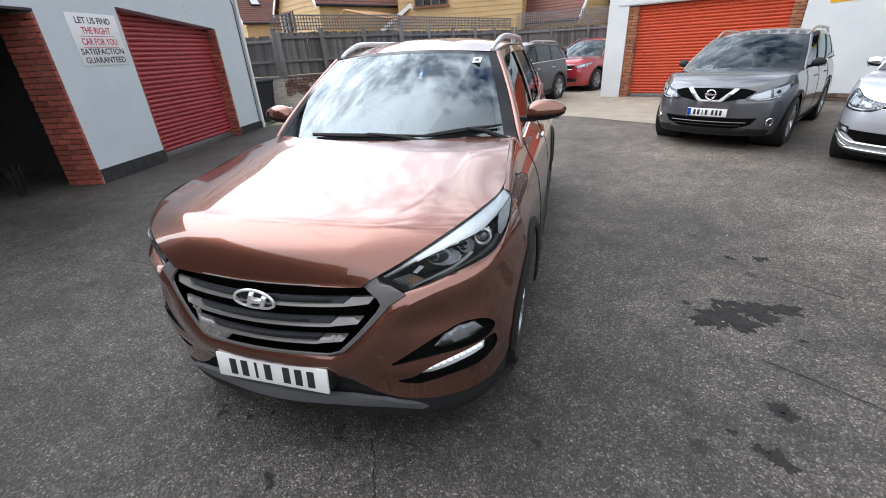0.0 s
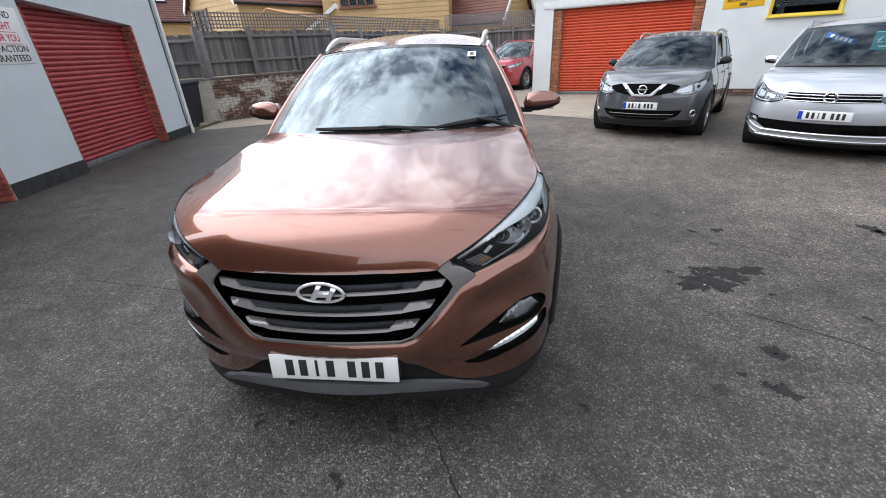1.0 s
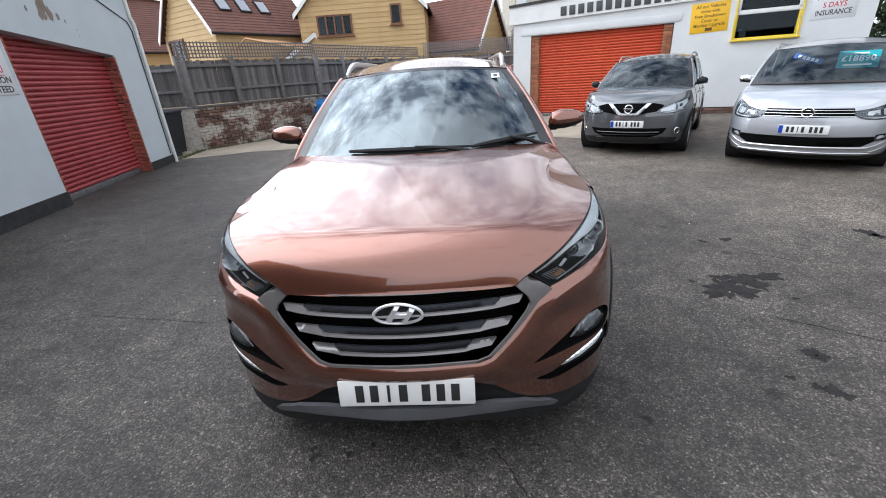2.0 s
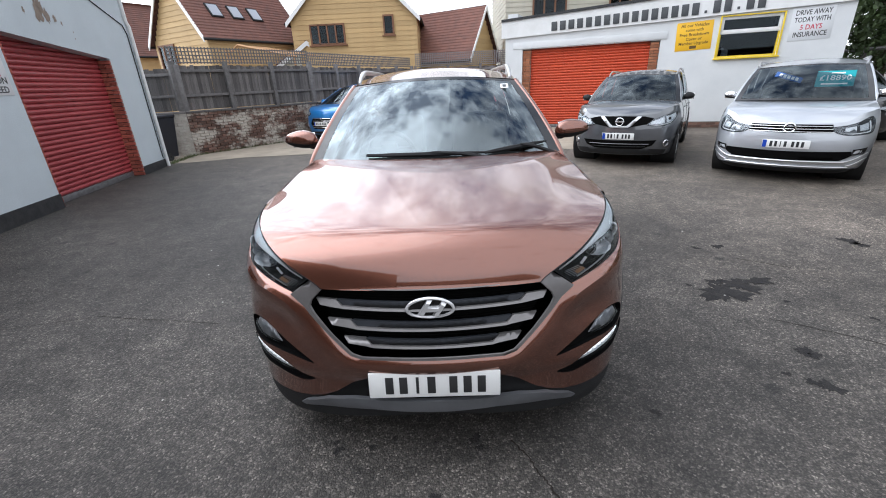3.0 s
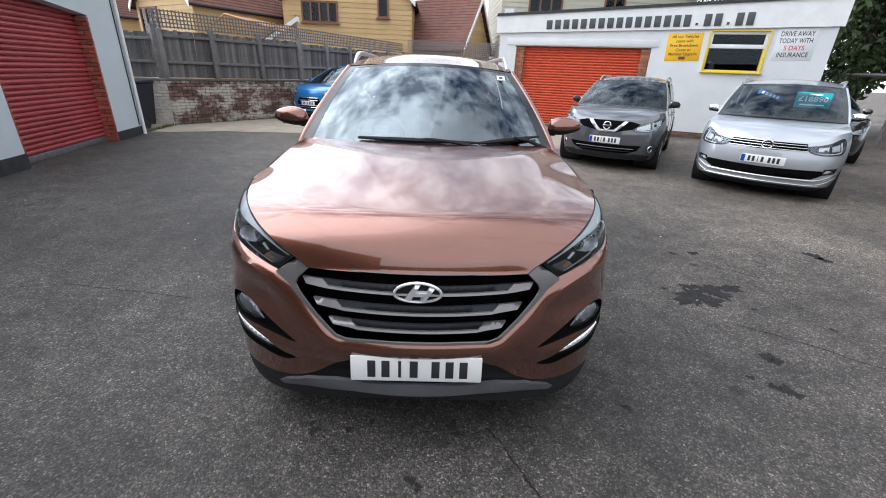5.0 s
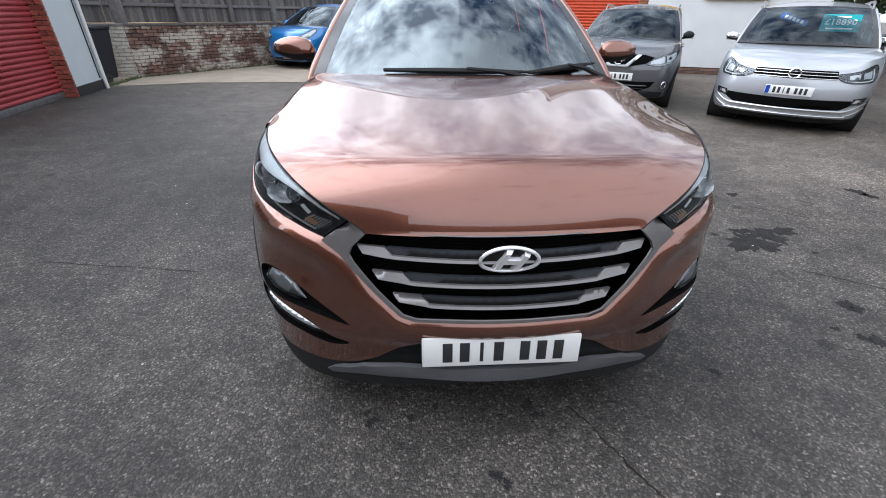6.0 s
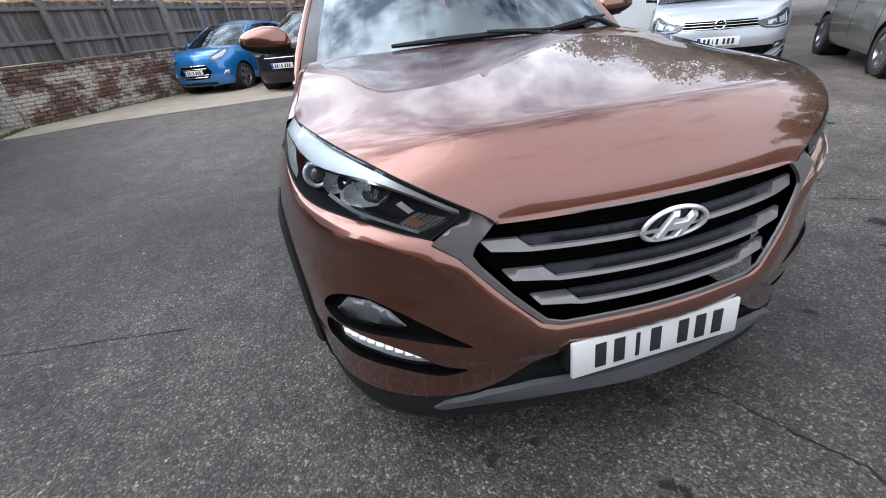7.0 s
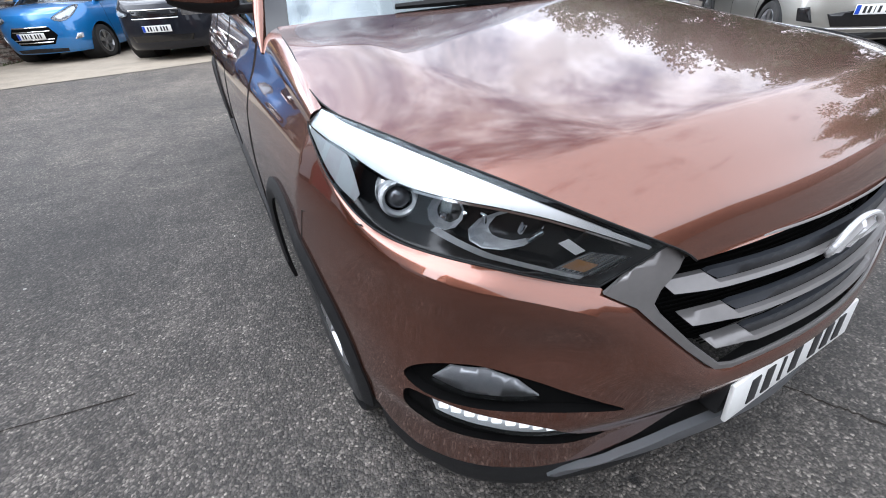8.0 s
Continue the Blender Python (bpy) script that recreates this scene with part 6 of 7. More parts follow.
HS = Shell(0.944, 4.46, 0.35, 0.38, 12,
           curve_of([0.10, 0.13, 0.17, 0.22, 0.30, 0.40, 0.46, 0.55, 0.66, 0.78, 0.86, 1.2], [0.10, 0.045, 0.016, 0.006, 0.004, 0.000, -0.012, -0.008, 0.006, 0.03, 0.055, 0.10]),
           curve_of([0.10, 0.14, 0.19, 0.26, 0.42, 0.60, 0.80, 0.90, 0.97, 1.05, 1.2], [0.07, 0.028, 0.006, -0.006, -0.010, -0.008, 0.014, 0.046, 0.084, 0.118, 0.18]))
LAMP_TOP = [(0.468, 0.099, 0.855), (0.60, 0.115, 0.93), (0.79, 0.34, 1.02), (0.828, 0.69, 1.0)]


LAMP_EDGE = [(0.583, 0.779), (0.645, 0.793), (0.693, 0.804), (0.741, 0.813), (0.79, 0.820), (0.844, 0.825), (0.905, 0.829), (0.962, 0.833), (1.018, 0.841), (1.068, 0.855), (1.129, 0.880), (1.189, 0.907), (1.259, 0.940), (1.331, 0.973)]
k_zs = curve_of([q[0] for q in LAMP_EDGE], [q[1] for q in LAMP_EDGE])
KS = [(s_, k_zs(s_)) for s_ in np.linspace(0.583, 1.331, 41)]
k_s = curve_of(np.linspace(0, 1, 41), [k[0] for k in KS])
k_z = curve_of(np.linspace(0, 1, 41), [k[1] for k in KS])


def ease(a, b, x):
    t = min(max((x - a) / (b - a), 0), 1)
    return t * t * (3 - 2 * t)


# crease that runs under the lamp and round the grille: (s, z) of its upper line and of its proud edge
RIM = [(0.0, 0.545), (0.17, 0.544), (0.277, 0.540), (0.322, 0.552), (0.402, 0.624), (0.482, 0.703), (0.518, 0.740), (0.575, 0.775)] + LAMP_EDGE[0:13]
EDGE = [(0.0, 0.507), (0.16, 0.505), (0.275, 0.501), (0.345, 0.524), (0.415, 0.575), (0.502, 0.652), (0.550, 0.705), (0.592, 0.741), (0.608, 0.748), (0.655, 0.764), (0.698, 0.776), (0.743, 0.785), (0.79, 0.791), (0.844, 0.797), (0.905, 0.804), (0.965, 0.812), (1.024, 0.826), (1.078, 0.843), (1.138, 0.872), (1.195, 0.903), (1.262, 0.939)]
PROUD = [0.016, 0.016, 0.016, 0.017, 0.018, 0.020, 0.022, 0.024, 0.024, 0.024, 0.024, 0.024, 0.024, 0.023, 0.020, 0.017, 0.013, 0.009, 0.005, 0.002, 0.0]
EDGE_A = np.array(EDGE)
rim_f = [curve_of(range(len(RIM)), [q[i] for q in RIM]) for i in (0, 1)]
edge_f = [curve_of(range(len(EDGE)), [q[i] for q in EDGE]) for i in (0, 1)]


def brown_dent(s, z):
    """Depth of the panel below its plain form: it swells out towards the crease and hollows under it."""
    p = np.array((s, z))
    a, ab = EDGE_A[:-1], EDGE_A[1:] - EDGE_A[:-1]
    k = np.clip(((p - a) * ab).sum(1) / (ab * ab).sum(1), 0, 1)
    r = np.hypot(*((a + k[:, None] * ab) - p).T)
    i = int(r.argmin())
    lift = PROUD[i] + (PROUD[i + 1] - PROUD[i]) * k[i]
    d = -lift * math.exp(-(r[i] / 0.075) ** 2)
    d += 0.024 * math.exp(-(s / 0.30) ** 2) * (1 - ease(0.44, 0.52, z))
    d += 0.014 * math.exp(-((s - 0.64) / 0.17) ** 2 - ((z - 0.65) / 0.06) ** 2)
    d -= 0.008 * math.exp(-((s - 0.75) / 0.25) ** 2 - ((z - 0.43) / 0.05) ** 2)
    return d


HS.dent = brown_dent


def HP(s, z, off=0.0, side=1):
    """The nose's plain form, without the crease."""
    return HS(s, z, off + brown_dent(abs(s), z), side)


belt = curve_of([0.70, 0.85, 1.36, 2.2, 3.6, 4.46], [0.970, 0.985, 1.045, 1.075, 1.12, 1.15])
S_END = HS.arc[-1]
AX1, AX2, RW = 0.89, 3.56, 0.350
GR_OUT = [(0.0, 0.545), (0.17, 0.544), (0.277, 0.540), (0.322, 0.552), (0.402, 0.624), (0.482, 0.703), (0.518, 0.740), (0.580, 0.775)]
GR_TOP = [(0.480, 0.846), (0.430, 0.820), (0.27, 0.8225), (0.0, 0.8245)]
GR_IN = [(0.0, 0.556), (0.17, 0.555), (0.275, 0.551), (0.315, 0.562), (0.395, 0.636), (0.470, 0.715), (0.488, 0.742), (0.478, 0.768), (0.432, 0.8155), (0.27, 0.8205), (0.0, 0.8225)]
PAINT_LOW = [(0.0, 0.462), (0.20, 0.456), (0.27, 0.442), (0.34, 0.405), (0.42, 0.345), (0.49, 0.308), (0.56, 0.288), (0.645, 0.275), (0.76, 0.2713), (0.87, 0.2672), (0.954, 0.264), (1.02, 0.290)]
FOG = [(0.498, 0.482), (0.552, 0.518), (0.632, 0.562), (0.692, 0.590), (0.785, 0.617), (0.869, 0.606), (0.930, 0.572), (0.950, 0.535), (0.90, 0.510), (0.80, 0.508), (0.69, 0.507), (0.59, 0.495)]
FOG_LENS = [(0.672, 0.538), (0.715, 0.578), (0.776, 0.600), (0.850, 0.594), (0.888, 0.552), (0.815, 0.535)]
SLOT = [(0.515, 0.392), (0.58, 0.408), (0.64, 0.452), (0.72, 0.480), (0.80, 0.494), (0.878, 0.502), (0.940, 0.500), (0.958, 0.470), (0.945, 0.428), (0.882, 0.396), (0.80, 0.392), (0.722, 0.388), (0.64, 0.372), (0.58, 0.368)]


def mirror_loop(pts):
    return pts + [(-a, b) for a, b in reversed(pts) if a > 1e-6]


S_A, S_B = HS.s_of_y(AX1), HS.s_of_y(AX2)
AR = 0.405
arch_a = [(S_A - AR * math.cos(t), RW + AR * math.sin(t)) for t in np.linspace(0.03, math.pi, 26)]
arch_b = [(S_B - AR * math.cos(t), RW + AR * math.sin(t)) for t in np.linspace(0.0, math.pi, 26)]
body_loop = PAINT_LOW + arch_a + arch_b + [(S_END, 0.36)] + [(s, belt(np.interp(s, HS.arc, HS.out[:, 1]))) for s in np.linspace(S_END, KS[-1][0] + 0.02, 60)] \
    + [KS[40], KS[38]] + [(edge_f[0](k), edge_f[1](k)) for k in np.linspace(20, 0, 181)]
for side in (1, -1):
    bm = bmesh.new()
    kept = []

    def skin(a, b):
        q = HS(a, b, 0, side)
        kept.append((q, a, b))
        return q
    fill(bm, body_loop, [smooth_loop(FOG, 3), smooth_loop(SLOT, 3)], 0.0232, skin)
    panel_ob = part("body_panel", bm, BROWN, suv, "copper-brown metallic bumper and wings")
    # even gloss: take each corner's normal from the form itself
    me = panel_ob.data
    near_form = kdtree.KDTree(len(kept))
    for i, (q, _a, _b) in enumerate(kept):
        near_form.insert(q, i)
    near_form.balance()
    even = []
    for v in me.vertices:
        a, b = kept[near_form.find(v.co)[1]][1:]
        n = (HS(a + 0.006, b, 0, side) - HS(max(a - 0.006, 0.0), b, 0, side)).cross(HS(a, b + 0.006, 0, side) - HS(a, b - 0.006, 0, side))
        even.append(n.normalized() if n.dot(v.normal) > 0 else -n.normalized())
    me.normals_split_custom_set_from_vertices(even)
    # upward-facing lip between the crease and the lamp or grille
    bm = bmesh.new()

    def lip(u, v):
        k = u * (len(RIM) - 1)
        hi = HP(rim_f[0](k), rim_f[1](k), 0.003 * (1 - ease(6.0, 9.0, k)), side)
        a, b = edge_f[0](k), edge_f[1](k)
        lo = HS(a, b, 0.0, side)
        q = lo.lerp(hi, v)
        return q + Vector((0, -0.003 * math.sin(math.pi * v), 0.003 * math.sin(math.pi * v)))
    surface(bm, lip, 120, 5)
    part("crease_lip", bm, BROWN, panel_ob)
    # recessed lamp pockets
    for nm, loop, depth in (("fog_lamp_recess", FOG, 0.022), ("running_lamp_recess", SLOT, 0.016)):
        lp = smooth_loop(loop, 3)
        bm = bmesh.new()
        fill(bm, lp, [], 0.03, lambda a, b: HS(a, b, -depth, side))
        n = len(lp)
        for i in range(n):
            j = (i + 1) % n
            bm.faces.new([bm.verts.new(HS(*lp[q], o, side)) for q, o in ((i, 0.0), (j, 0.0), (j, -depth), (i, -depth))])
        bmesh.ops.remove_doubles(bm, verts=bm.verts, dist=1e-5)
        # black plastic recess, drawn darker with its own shade in the colour
        rec = part(nm, bm, VOID, suv, "black textured lamp recess, its shade in the colour")
        if nm.startswith("fog"):
            patch("fog_lamp", HS, densify(FOG_LENS, 0.01), FOG_GREY, rec, -0.012, 0.004, 0.02, side, "clear fog lamp")
            patch("fog_lens", HS, densify(FOG_LENS, 0.01), LENS, rec, -0.003, 0.0, 0.02, side)
        else:
            strip = [(0.600, 0.420), (0.640, 0.462), (0.745, 0.494), (0.892, 0.496), (0.880, 0.462), (0.766, 0.448), (0.655, 0.420)]
            patch("running_lamp_housing", HS, strip, LIGHT_GUIDE, rec, -0.010, 0.006, 0.02, side)
            for k in range(9):
                t = (k + 0.5) / 9
                s_, z_ = 0.63 + 0.245 * t, 0.447 + 0.038 * (1 - (1 - t) ** 1.8)
                pos = HS(s_, z_, -0.006, side)
                bm = bmesh.new()
                box(bm, (0, 0, 0), (0.021, 0.006, 0.014), 0.003, Matrix.Translation(pos) @ Matrix.Rotation(side * math.atan2(0.7 * s_ + 2.0 * max(0, s_ - 0.7), 1), 4, "Z"))
                part("led", bm, LED, rec)
            patch("running_lamp_lens", HS, strip, LENS, rec, -0.001, 0.0, 0.02, side)
    # black arches and sills
    for sy in (S_A, S_B):
        bm = bmesh.new()
        surface(bm, lambda u, v: HS(sy - (0.362 + 0.062 * v) * math.cos(-0.12 + u * (math.pi + 0.24)), RW + (0.362 + 0.062 * v) * math.sin(-0.12 + u * (math.pi + 0.24)), 0.006 + 0.010 * math.sin(math.pi * min(1, v * 1.02)), side), 40, 5)
        bmesh.ops.recalc_face_normals(bm, faces=bm.faces)
        bmesh.ops.solidify(bm, geom=bm.faces[:], thickness=0.012)
        part("arch_cladding", bm, TRIM_BLACK, suv, "black plastic wheel-arch moulding")
        y = AX1 if sy == S_A else AX2
        bm = bmesh.new()
        x = side * 0.91
        lathe(bm, [(0.365, x), (0.40, x * 0.86), (0.40, x * 0.55), (0.02, x * 0.5)], 36, Matrix.Translation((0, y, RW)))
        part("wheel_arch_liner", bm, TRIM_BLACK, suv)
        wheel(suv, side * 0.805, y, RW, side, 0.225)
    patch("sill_cladding", HS, [(S_A + 0.41, 0.20), (S_B - 0.41, 0.20), (S_B - 0.40, 0.40), (S_B - 0.43, 0.42), (S_A + 0.43, 0.42), (S_A + 0.40, 0.40)], TRIM_BLACK, suv, 0.012, 0.015, 0.06, side)
    # lower bumper in black
    bm = bmesh.new()
    fill(bm, PAINT_LOW + [(1.045, 0.34), (1.07, 0.30), (1.06, 0.24), (1.01, 0.180), (0.93, 0.152), (0.8, 0.148), (0.62, 0.170), (0.3, 0.22), (0.0, 0.240)], [], 0.03, lambda a, b: HS(a, b, -0.004 - 0.030 * ease(0.52, 0.40, a) * ease(0.27, 0.33, b), side))
    part("lower_bumper", bm, TRIM_BLACK, suv, "black plastic lower bumper")
    # wing top beside the bonnet
    wing = [(0.828, 0.69, 1.000), (0.815, 0.88, 1.040), (0.792, 1.12, 1.078), (0.770, 1.36, 1.098)]

    def wing_top(u, v):
        y = 0.68 + 0.70 * u
        a = HS(HS.s_of_y(y), belt(y), 0, 1)
        b = bezier(wing, u)
        n = 0.008 * math.sin(math.pi * v)
        q = a.lerp(b, v) + Vector((n * 0.8, 0, n))
        return Vector((side * q.x, q.y, q.z))
    bm = bmesh.new()
    surface(bm, wing_top, 24, 8)
    part("wing_top", bm, BROWN, suv)


# bonnet
def bonnet_edge(v):
    if v < 0.06:
        return Vector((0.415, 0.072, 0.822)).lerp(Vector(LAMP_TOP[0]), v / 0.06)
    if v < 0.58:
        return bezier(LAMP_TOP, (v - 0.06) / 0.52)
    return bezier([(0.828, 0.69, 1.000), (0.815, 0.88, 1.040), (0.792, 1.12, 1.078), (0.770, 1.36, 1.098)], (v - 0.58) / 0.42)


ev = np.linspace(0, 1, 101)
eb = np.array([tuple(bonnet_edge(v)) for v in ev])
EDGE_FIT = [np.polyfit(ev, eb[:, i], 8) for i in range(3)]
mid_y = np.polyfit([0.072, 0.10, 0.20, 0.30, 0.50, 0.69, 1.0, 1.36], [0.048, 0.062, 0.150, 0.240, 0.425, 0.60, 0.840, 1.10], 3)
ky = np.array([0.048, 0.062, 0.09, 0.13, 0.17, 0.21])
kz = np.array([0.824, 0.872, 0.920, 0.962, 0.990, 1.012])
plateau = curve_of([0.0, 0.10, 0.23, 0.60, 0.85, 1.40], [0.30, 0.37, 0.49, 0.61, 0.64, 0.60])


def nose_base(y):
    return np.array([1.0 + 0 * y, y, np.exp(-(y - 0.048) / 0.030)])


NOSE = np.linalg.lstsq(nose_base(ky).T, kz, rcond=None)[0]


def ridge_line(y):
    """The bonnet's middle line: a nearly flat top that turns down sharply at the nose."""
    top, nose = 1.0045 + 0.131 * (y - 0.20), float(NOSE @ nose_base(y))
    return min(top, nose) - math.log(1 + math.exp(-240 * abs(top - nose))) / 240


def bonnet(u, v):
    p = 2 * u - 1
    ex, ey, ez = (float(np.polyval(c, v)) for c in EDGE_FIT)
    yc = float(np.polyval(mid_y, ey))
    zc = ridge_line(max(yc, 0.046))
    x, y = p * ex, yc + (ey - yc) * p * p
    pd = min(plateau(y) / ex - 0.05, 0.86)
    roll = max(0.0, (abs(p) - pd) / (1 - pd)) ** 1.3
    w = 0.58 - 0.20 * ease(0.5, 1.2, y)
    return Vector((x, y, zc + (ez - zc) * ((1 - w) * p * p + w * roll)))


bm = bmesh.new()
surface(bm, bonnet, 96, 84)
bonnet_ob = part("bonnet", bm, BROWN, suv, "copper-brown bonnet mirroring the clouds", 60)
bm = bmesh.new()
surface(bm, lambda u, v: bonnet(u, 0.0) + Vector((0, 0.02 * v, -0.012 * v)), 40, 2)
part("bonnet_lip", bm, BROWN, suv)
for side in (0, 1):
    dark_slot("bonnet_gap", [bonnet(side, v) + Vector((0, 0, -0.001)) for v in np.linspace(0.0, 1.0, 60)], 0.0020, suv)

# headlamps
def lamp_point(u, v, depth=0.0, side=1):
    k = HP(k_s(u), k_z(u))
    e = bonnet_edge(0.06 + 0.52 * u)
    q = k.lerp(e, v)
    n = Vector((0.30, -0.50, 0.80)).normalized()
    q = q + n * (0.020 * math.sin(math.pi * v) * math.sin(math.pi * min(1, u * 1.02)) ** 0.7 - depth)
    return Vector((side * q.x, q.y, q.z))


def lamp_strip(u0, u1, lo, hi, depth, side, nu=24, nv=4):
    bm = bmesh.new()
    surface(bm, lambda u, v: lamp_point(u0 + (u1 - u0) * u, lo(u0 + (u1 - u0) * u) + (hi(u0 + (u1 - u0) * u) - lo(u0 + (u1 - u0) * u)) * v, depth(u0 + (u1 - u0) * u) if callable(depth) else depth, side), nu, nv)
    return bm


for side in (1, -1):
    bm = bmesh.new()
    surface(bm, lambda u, v: lamp_point(u, v, 0.055 * (math.sin(math.pi * v) ** 0.4 if 0 < v < 1 else 0) * min(1, 6 * u, 6 * (1 - u)), side), 40, 12)
    lamp = part("headlamp", bm, GLOSS_BLACK, suv, "swept-back headlamp with a bright upper light band")
    low = curve_of([0.0, 0.15, 0.3, 0.4, 0.5, 0.6, 0.7, 0.8, 0.9, 1.0], [0.87, 0.86, 0.82, 0.75, 0.65, 0.57, 0.52, 0.50, 0.36, 0.10])
    part("light_band", lamp_strip(0.03, 1.0, low, lambda u: 0.935 + 0.06 * ease(0.9, 1.0, u), lambda u: 0.009 * min(1, 9 * (1 - u)) - 0.0006, side, 60, 5), LIGHT_BAND, lamp, "white light band")
    part("light_band_edge", lamp_strip(0.20, 0.97, lambda u: 0.935, lambda u: 0.972, 0.013, side, 40, 2), SATIN, lamp)
    part("band_trim", lamp_strip(0.05, 0.93, lambda u: low(u) - 0.03, low, 0.012, side, 40, 2), CHROME, lamp)
    part("lower_chrome_band", lamp_strip(0.07, 0.48, lambda u: 0.15 + 0.9 * max(0, u - 0.30) ** 1.2, lambda u: 0.215 + 0.9 * max(0, u - 0.30) ** 1.2, 0.016, side, 30, 2), REFLECTOR, lamp, "curved bright strip")
    part("side_marker", lamp_strip(0.69, 0.995, lambda u: 0.06 + 0.5 * max(0, 0.76 - u), lambda u: max(0.07, min(low(u) - 0.04, 0.20 + 2.6 * (u - 0.69))), lambda u: 0.010 * min(1, 9 * (1 - u)) - 0.0004, side, 20, 3), MARKER, lamp, "pale grey marker")
    part("direction_indicator", lamp_strip(0.035, 0.155, lambda u: 0.22, lambda u: 0.80 - 1.2 * u, 0.020, side, 14, 4), LAMP_INSIDE, lamp, "clear ribbed indicator")
    for k in range(7):
        part("rib", lamp_strip(0.045 + 0.015 * k, 0.050 + 0.015 * k, lambda u: 0.24, lambda u: 0.76 - 1.2 * u, 0.015, side, 1, 4), SATIN, lamp)
    part("amber_bulb", lamp_strip(0.085, 0.145, lambda u: 0.27, lambda u: 0.44, 0.0135, side, 6, 2), AMBER, lamp, "amber bulb cover")
    part("chrome_flash", lamp_strip(0.165, 0.235, lambda u: 0.50 + 1.2 * (u - 0.165), lambda u: 0.60 + 1.2 * (u - 0.165), 0.018, side, 6, 2), LIGHT_GUIDE, lamp)
    # projector
    c = lamp_point(0.635, 0.50, 0.044, side)
    ax = Vector((side * 0.30, -0.92, 0.08)).normalized()
    rot = ax.to_track_quat("X", "Z").to_matrix().to_4x4()
    m = Matrix.Translation(c) @ rot @ Matrix.Scale(0.84, 4)
    bm = bmesh.new()
    lathe(bm, [(0.029, 0.012), (0.030, 0.020), (0.036, 0.024), (0.042, 0.021), (0.043, 0.010), (0.0425, -0.012), (0.048, -0.026), (0.046, -0.05)], 40, m)
    proj = part("projector", bm, REFLECTOR, lamp, "projector lamp in a bright ring")
    bm = bmesh.new()
    lathe(bm, [(0.0005, 0.026), (0.010, 0.024), (0.019, 0.019), (0.026, 0.009), (0.030, -0.004)], 30, m)
    part("projector_lens", bm, LAMP_GREY, proj)
    for dx in (-0.004, -0.014, -0.024):
        bm = bmesh.new()
        lathe(bm, [(0.0425, dx), (0.0452, dx - 0.003), (0.0425, dx - 0.006)], 36, m)
        part("ring", bm, SATIN, proj)
    # main beam bowl and a small one, each of bright facets
    for uc, vc, dp, sy, sz in ((0.375, 0.60, 0.040, 1.25, 0.62), (0.515, 0.56, 0.040, 0.62, 0.60)):
        m = Matrix.Translation(lamp_point(uc, vc, dp, side)) @ Vector((side * 0.30, -0.78, 0.42)).to_track_quat("X", "Z").to_matrix().to_4x4() @ Matrix.Diagonal((1, sy, sz, 1))
        bm = bmesh.new()
        lathe(bm, [(0.050, 0.018), (0.047, 0.004), (0.036, -0.010), (0.018, -0.020), (0.0005, -0.022)], 11, m)
        part("reflector_bowl", bm, REFLECTOR, lamp, "faceted clear reflector", 10)
    for k in range(5):
        q = lamp_point((0.30, 0.345, 0.43, 0.47, 0.50)[k], (0.62, 0.66, 0.62, 0.60, 0.50)[k], 0.030, side)
        bm = bmesh.new()
        box(bm, (0, 0, 0), (0.010, 0.007, (0.030, 0.020, 0.026, 0.016, 0.022)[k]), 0.002, Matrix.Translation(q) @ rot @ pose(0, 0, 0, 35 * k - 50, 20, 15 * k))
        part("reflector_block", bm, CHROME, lamp)
    bm = bmesh.new()
    surface(bm, lambda u, v: lamp_point(u, v, 0.0, side), 44, 12)
    ln = part("lens", bm, LENS, lamp)
    ln.visible_shadow = False
    bm = bmesh.new()
    surface(bm, lambda u, v: lamp_point(1.0, v, -0.0005, side).lerp(wing_top(0.05, v), u), 3, 8)
    part("wing_corner", bm, BROWN, suv)
    rim = [lamp_point(u, 0, -0.001, side) for u in np.linspace(0, 1, 40)] + [lamp_point(u, 1, -0.001, side) for u in np.linspace(1, 0, 40)]
    dark_slot("lamp_seal", rim + [rim[0]], 0.0017, lamp)

# grille
bm = bmesh.new()
go = GR_OUT[:-1] + [GR_OUT[-1], (0.540, 0.806), GR_TOP[0], GR_TOP[1]]
outer = mirror_loop(go + GR_TOP[2:])
inner = mirror_loop(GR_IN)


def surround_off(a, b):
    return 0.010 + 0.004 * ease(0.60, 0.76, b) - 0.03 * ease(0.798, 0.814, b) * (1 - ease(0.39, 0.45, abs(a)))


panel(bm, outer, [inner], 0.02, lambda a, b: HP(a, b, surround_off(a, b)), lambda a, b: HP(a, b, surround_off(a, b) - 0.007))
grille = part("grille", bm, GRILLE_BAR, suv, "gunmetal grille surround")
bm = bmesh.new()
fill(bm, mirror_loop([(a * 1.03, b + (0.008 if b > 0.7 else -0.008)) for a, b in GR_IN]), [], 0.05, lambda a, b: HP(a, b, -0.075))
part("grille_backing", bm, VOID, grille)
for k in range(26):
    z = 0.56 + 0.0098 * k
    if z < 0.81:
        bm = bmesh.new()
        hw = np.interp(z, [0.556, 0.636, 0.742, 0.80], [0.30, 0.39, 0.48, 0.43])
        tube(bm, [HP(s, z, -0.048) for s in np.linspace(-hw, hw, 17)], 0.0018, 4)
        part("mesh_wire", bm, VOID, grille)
inner_rim = [HP(a, b, 0.007) for a, b in densify(inner, 0.02)]
bm = bmesh.new()
tube(bm, inner_rim + [inner_rim[0]], 0.0026, 6, False)
part("bright_edge", bm, GRILLE_BAR, grille)
